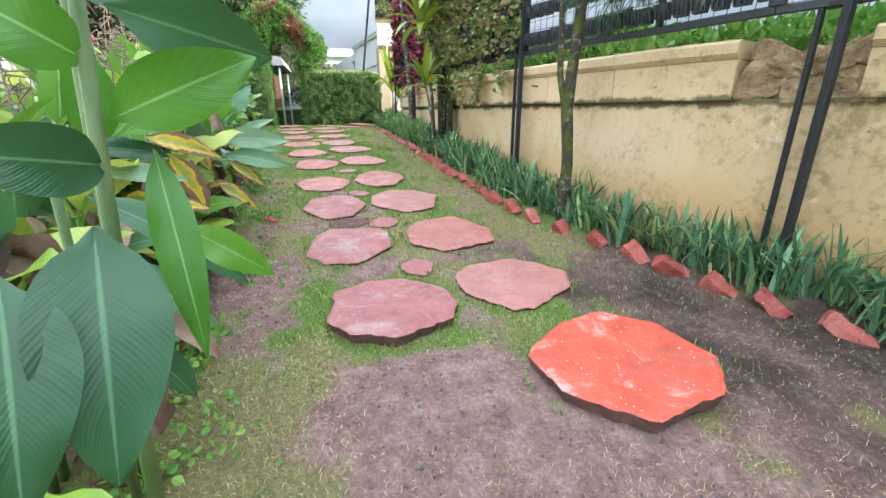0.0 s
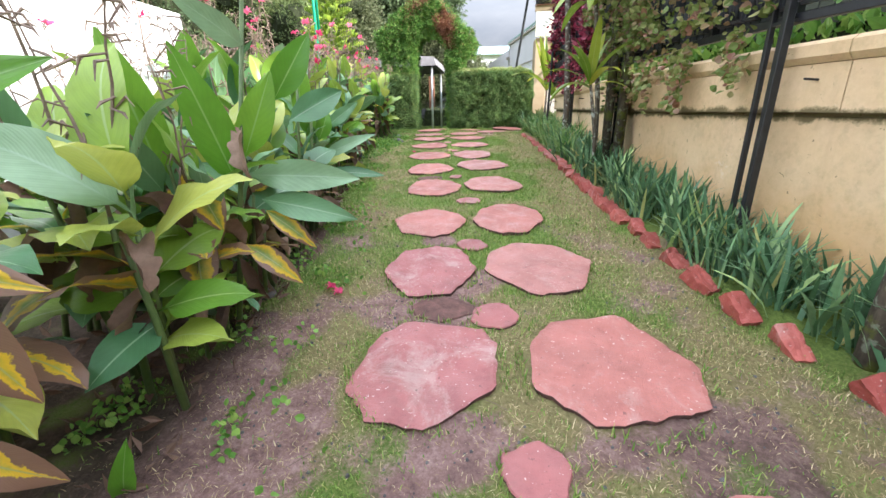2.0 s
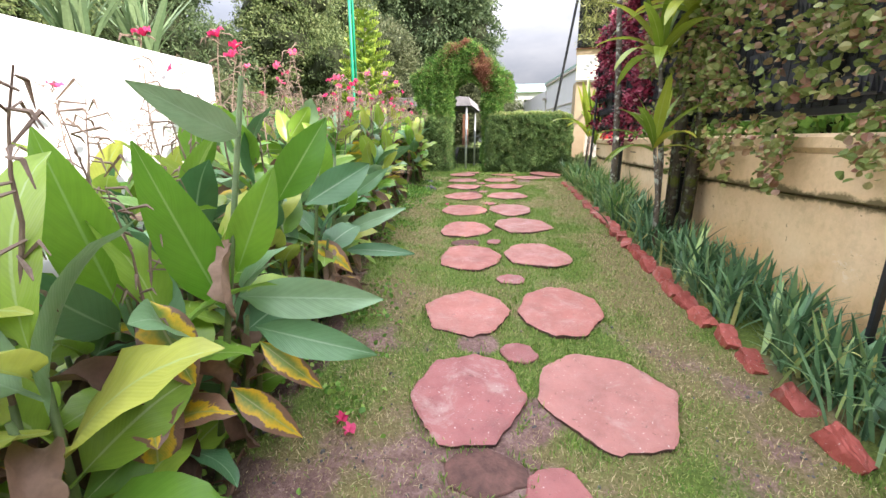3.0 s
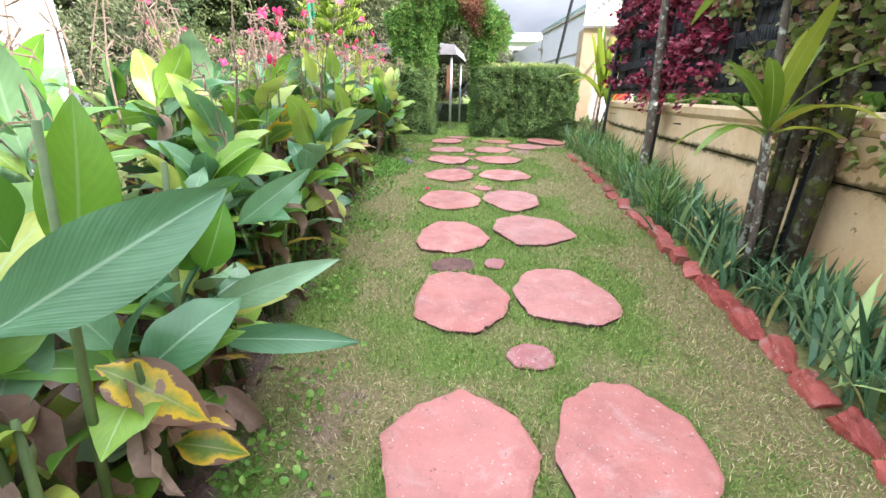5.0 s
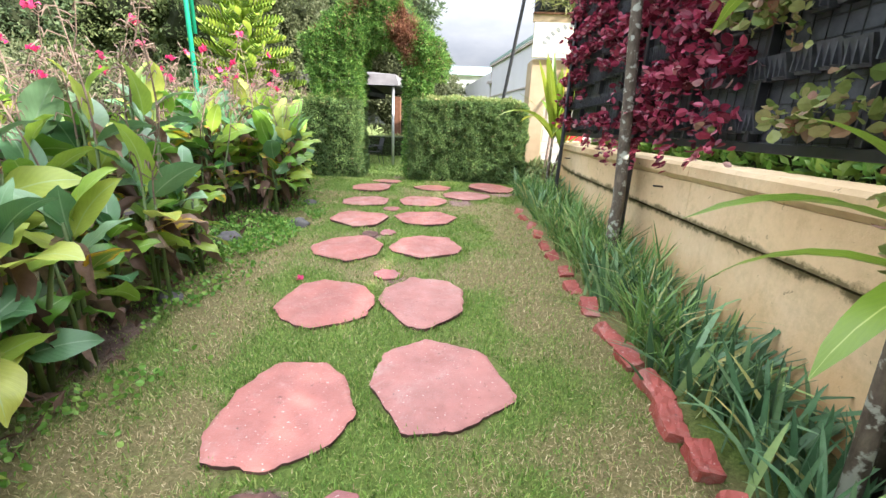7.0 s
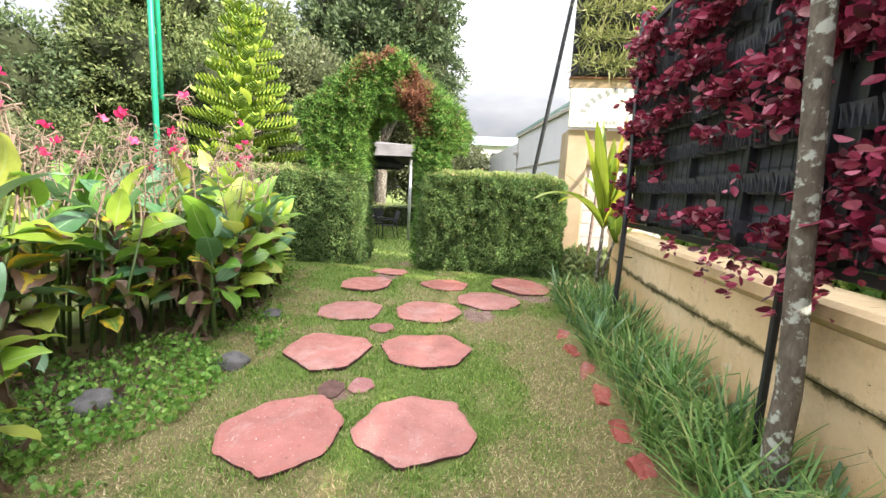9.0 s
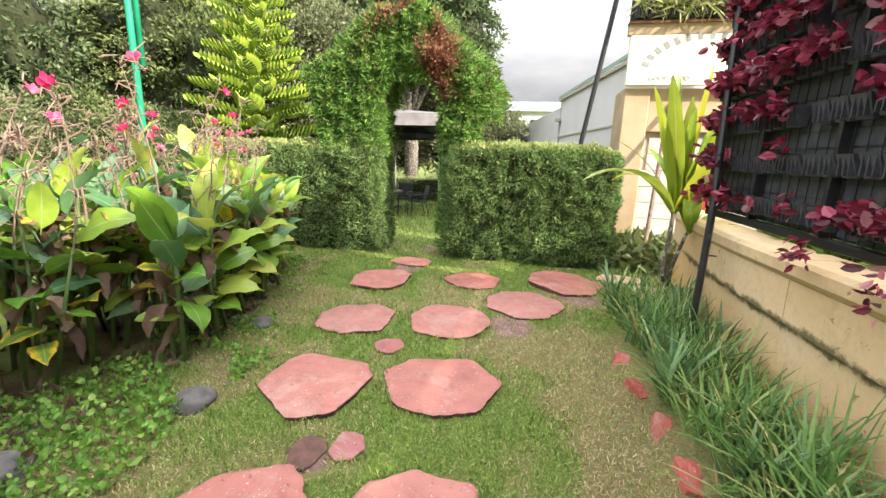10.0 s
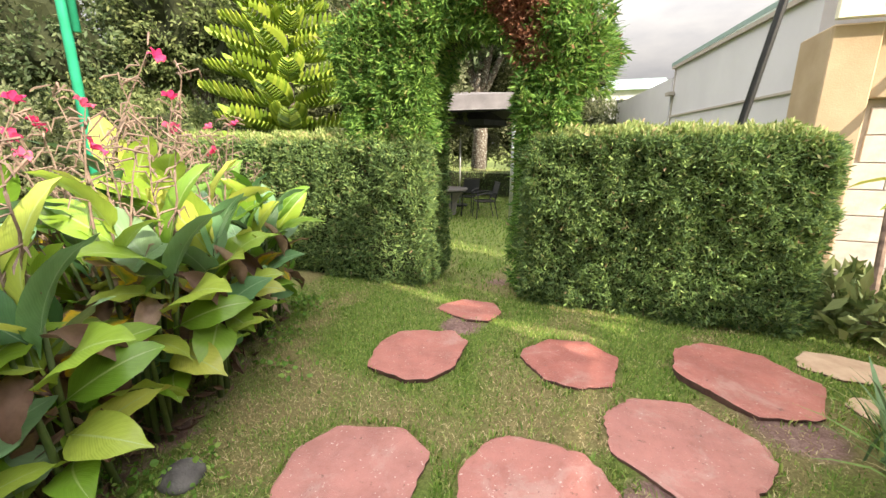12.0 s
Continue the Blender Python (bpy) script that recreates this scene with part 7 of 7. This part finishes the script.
# ---------- turf, straw, pebbles, petals ----------
def turf():
    rng = np.random.default_rng(2)

    def spread(n, y0, y1, dens):
        y = y0 + (y1 - y0) * rng.random(n) ** dens
        lo = np.array([bed_x(v) - 0.35 for v in y])
        hi = np.array([brick_x(v) + 0.05 if v < 12.3 else 2.0 for v in y])
        return lo + (hi - lo) * rng.random(n), y

    def inside(x, y):
        out = np.zeros(len(x), bool)
        for sx, sy, hw, hd in STONE_OUTLINES:
            out |= ((x - sx) / (hw * 0.97)) ** 2 + ((y - sy) / (hd * 0.97)) ** 2 < 1
        return out

    def blades(name, x, y, hmin, hmax, width, lay, mat, label):
        n = len(x)
        z = np.array([height(a, c) for a, c in zip(x, y)])
        az, h = rng.uniform(0, 6.283, n), rng.uniform(hmin, hmax, n)
        lean = rng.uniform(lay[0], lay[1], n)
        w = width * rng.uniform(0.7, 1.3, n) * np.interp(y, [0, 4, 14, 24], [0.9, 1.0, 1.5, 2.6])
        fa = az + 1.57 + rng.uniform(-0.5, 0.5, n)
        base = np.stack([x, y, z - 0.004], 1)
        out = np.stack([np.cos(az) * np.sin(lean), np.sin(az) * np.sin(lean), np.cos(lean)], 1)
        side = np.stack([np.cos(fa) * w, np.sin(fa) * w, np.zeros(n)], 1)
        mid = base + out * (h * 0.55)[:, None] + np.array([0, 0, 1]) * (h * 0.10)[:, None]
        tip = base + out * h[:, None]
        V = np.stack([base - side, base + side, mid + side * 0.8, mid - side * 0.8, tip], 1).reshape(-1, 3)
        i = np.arange(n)[:, None] * 5
        F4 = i + [0, 1, 2, 3]
        F3 = i + [3, 2, 4]
        me = bpy.data.meshes.new(name)
        me.from_pydata(V.tolist(), [], F4.tolist() + F3.tolist())
        me.materials.append(mat)
        me.update()
        tagged(link(name, me), label, "grass", kind="stuff")

    x, y = spread(300000, 0.2, 14.5, 1.0)
    s = np.array([soil(a, c) for a, c in zip(x, y)])
    d = np.array([dryness(a, c) for a, c in zip(x, y)])
    ok = ~inside(x, y)
    r = rng.random(len(x))
    green = ok & (r < np.clip(1.15 - s * 1.5, 0.03, 1) * np.clip(1.25 - d, 0.12, 1))
    blades("lawn_grass", x[green], y[green], 0.014, 0.042, 0.0023, (0.1, 1.25), M_grass, "short green lawn grass between the slabs")
    x, y = spread(210000, 0.2, 14.3, 1.0)
    s = np.array([soil(a, c) for a, c in zip(x, y)])
    d = np.array([dryness(a, c) for a, c in zip(x, y)])
    ok = ~inside(x, y) & (rng.random(len(x)) < np.clip(d * 1.25 + 0.25 * (y < 5), 0.15, 1) * np.clip(1.15 - s * 0.7, 0.45, 1) * (1 - 0.8 * np.array([damp_and_shade(a, c) for a, c in zip(x, y)])))
    blades("dry_grass", x[ok], y[ok], 0.014, 0.042, 0.0016, (0.6, 1.5), M_straw, "flattened straw-coloured dead grass on the lawn")
    # lawn beyond the arch
    y = rng.uniform(14.5, 25, 26000)
    x = rng.uniform(-7, 1.2, 26000)
    blades("back_lawn_grass", x, y, 0.03, 0.07, 0.004, (0.1, 1.0), M_grass, "green lawn grass beyond the archway")
    # tufts against slabs
    X, Y = [], []
    for sx, sy, hw, hd in STONE_OUTLINES:
        n = int(420 * (hw + hd))
        a = rng.uniform(0, 6.283, n)
        k = rng.uniform(0.97, 1.12, n)
        keep = np.array([noise.noise((math.cos(q) * 2 + sx, math.sin(q) * 2 + sy, 1.0)) > -0.12 for q in a]) & (rng.random(n) < (0.35 if sy < 2 else 1.0))
        X.append((sx + np.cos(a) * hw * k)[keep])
        Y.append((sy + np.sin(a) * hd * k)[keep])
    x, y = np.concatenate(X), np.concatenate(Y)
    blades("edge_tufts", x, y, 0.025, 0.06, 0.0032, (0.1, 1.0), M_grass, "grass tufts hugging the slab edges")


turf()


def crumbs():
    rng = random.Random(21)
    b = Build()
    for _ in range(2600):
        y = 0.4 + 5.5 * rng.random() ** 1.3
        x = rng.uniform(bed_x(y), brick_x(y))
        if soil(x, y) < 0.35 or any(((x - a) / c) ** 2 + ((y - e) / f) ** 2 < 1 for a, e, c, f in STONE_OUTLINES):
            continue
        r = rng.uniform(0.003, 0.010) * (1.6 if rng.random() < 0.06 else 1)
        z = height(x, y)
        V = [(x + r * math.cos(a) * rng.uniform(0.7, 1.2), y + r * math.sin(a) * rng.uniform(0.7, 1.2), z - 0.002) for a in (0, 1.26, 2.5, 3.8, 5.0)]
        V += [(x + 0.55 * (p[0] - x), y + 0.55 * (p[1] - y), z + r * 0.7) for p in V]
        b.add(V, [(i, (i + 1) % 5, 5 + (i + 1) % 5, 5 + i) for i in range(5)] + [(5, 6, 7, 8, 9)])
    tagged(b.part("soil_crumbs", M_rock), "small stones and soil crumbs on the bare ground", "gravel", kind="stuff")
    for x, y, s in ((-1.5, 10.55, 0.12), (-1.95, 9.85, 0.14), (-1.75, 11.6, 0.09), (-1.05, 4.05, 0.09), (-0.95, 2.3, 0.10), (-1.7, 8.6, 0.08)):
        bm = bmesh.new()
        bmesh.ops.create_icosphere(bm, subdivisions=3, radius=s)
        for q in bm.verts:
            q.co += q.co.normalized() * noise.noise(q.co * 9 + Vector((x, y, 0))) * s * 0.45
            q.co.z *= 0.6
        ob = Build().take(bm).part("rock", M_rock, smooth=True, m=pose(x, y, height(x, y) + s * 0.15))
        tagged(ob, "dark grey rock half sunk at the flower bed's edge", "rock", "rocks along the bed")
    for x, y in ((-0.55, 4.05), (-0.62, 4.12), (-0.9, 9.0)):
        tagged(link("fallen_petal", FLOWER, None, pose(x, y, height(x, y) + 0.012, 8, 5, 40) @ Matrix.Diagonal((0.7, 0.7, 0.7, 1))), "fallen pink canna flower on the soil", "flower", "fallen flowers")


crumbs()


def twigs():
    rng = random.Random(31)
    b = Build()
    for _ in range(150):
        y = 0.5 + 5 * rng.random()
        x = rng.uniform(bed_x(y) + 0.05, brick_x(y) - 0.05)
        if any(((x - a) / c) ** 2 + ((y - e) / f) ** 2 < 1.1 for a, e, c, f in STONE_OUTLINES):
            continue
        a, L = rng.uniform(0, 6.28), rng.uniform(0.03, 0.13)
        p = Vector((x, y, height(x, y) + 0.006))
        q = p + Vector((math.cos(a) * L, math.sin(a) * L, 0))
        q.z = height(q.x, q.y) + 0.007
        b.tube([p, p.lerp(q, 0.5) + Vector((0.004, 0.004, 0.003)), q], 0.0016, 4)
    tagged(b.part("twigs", M_dry_stem), "scattered dry twigs and straw on the bare soil", "twigs", kind="stuff")


twigs()
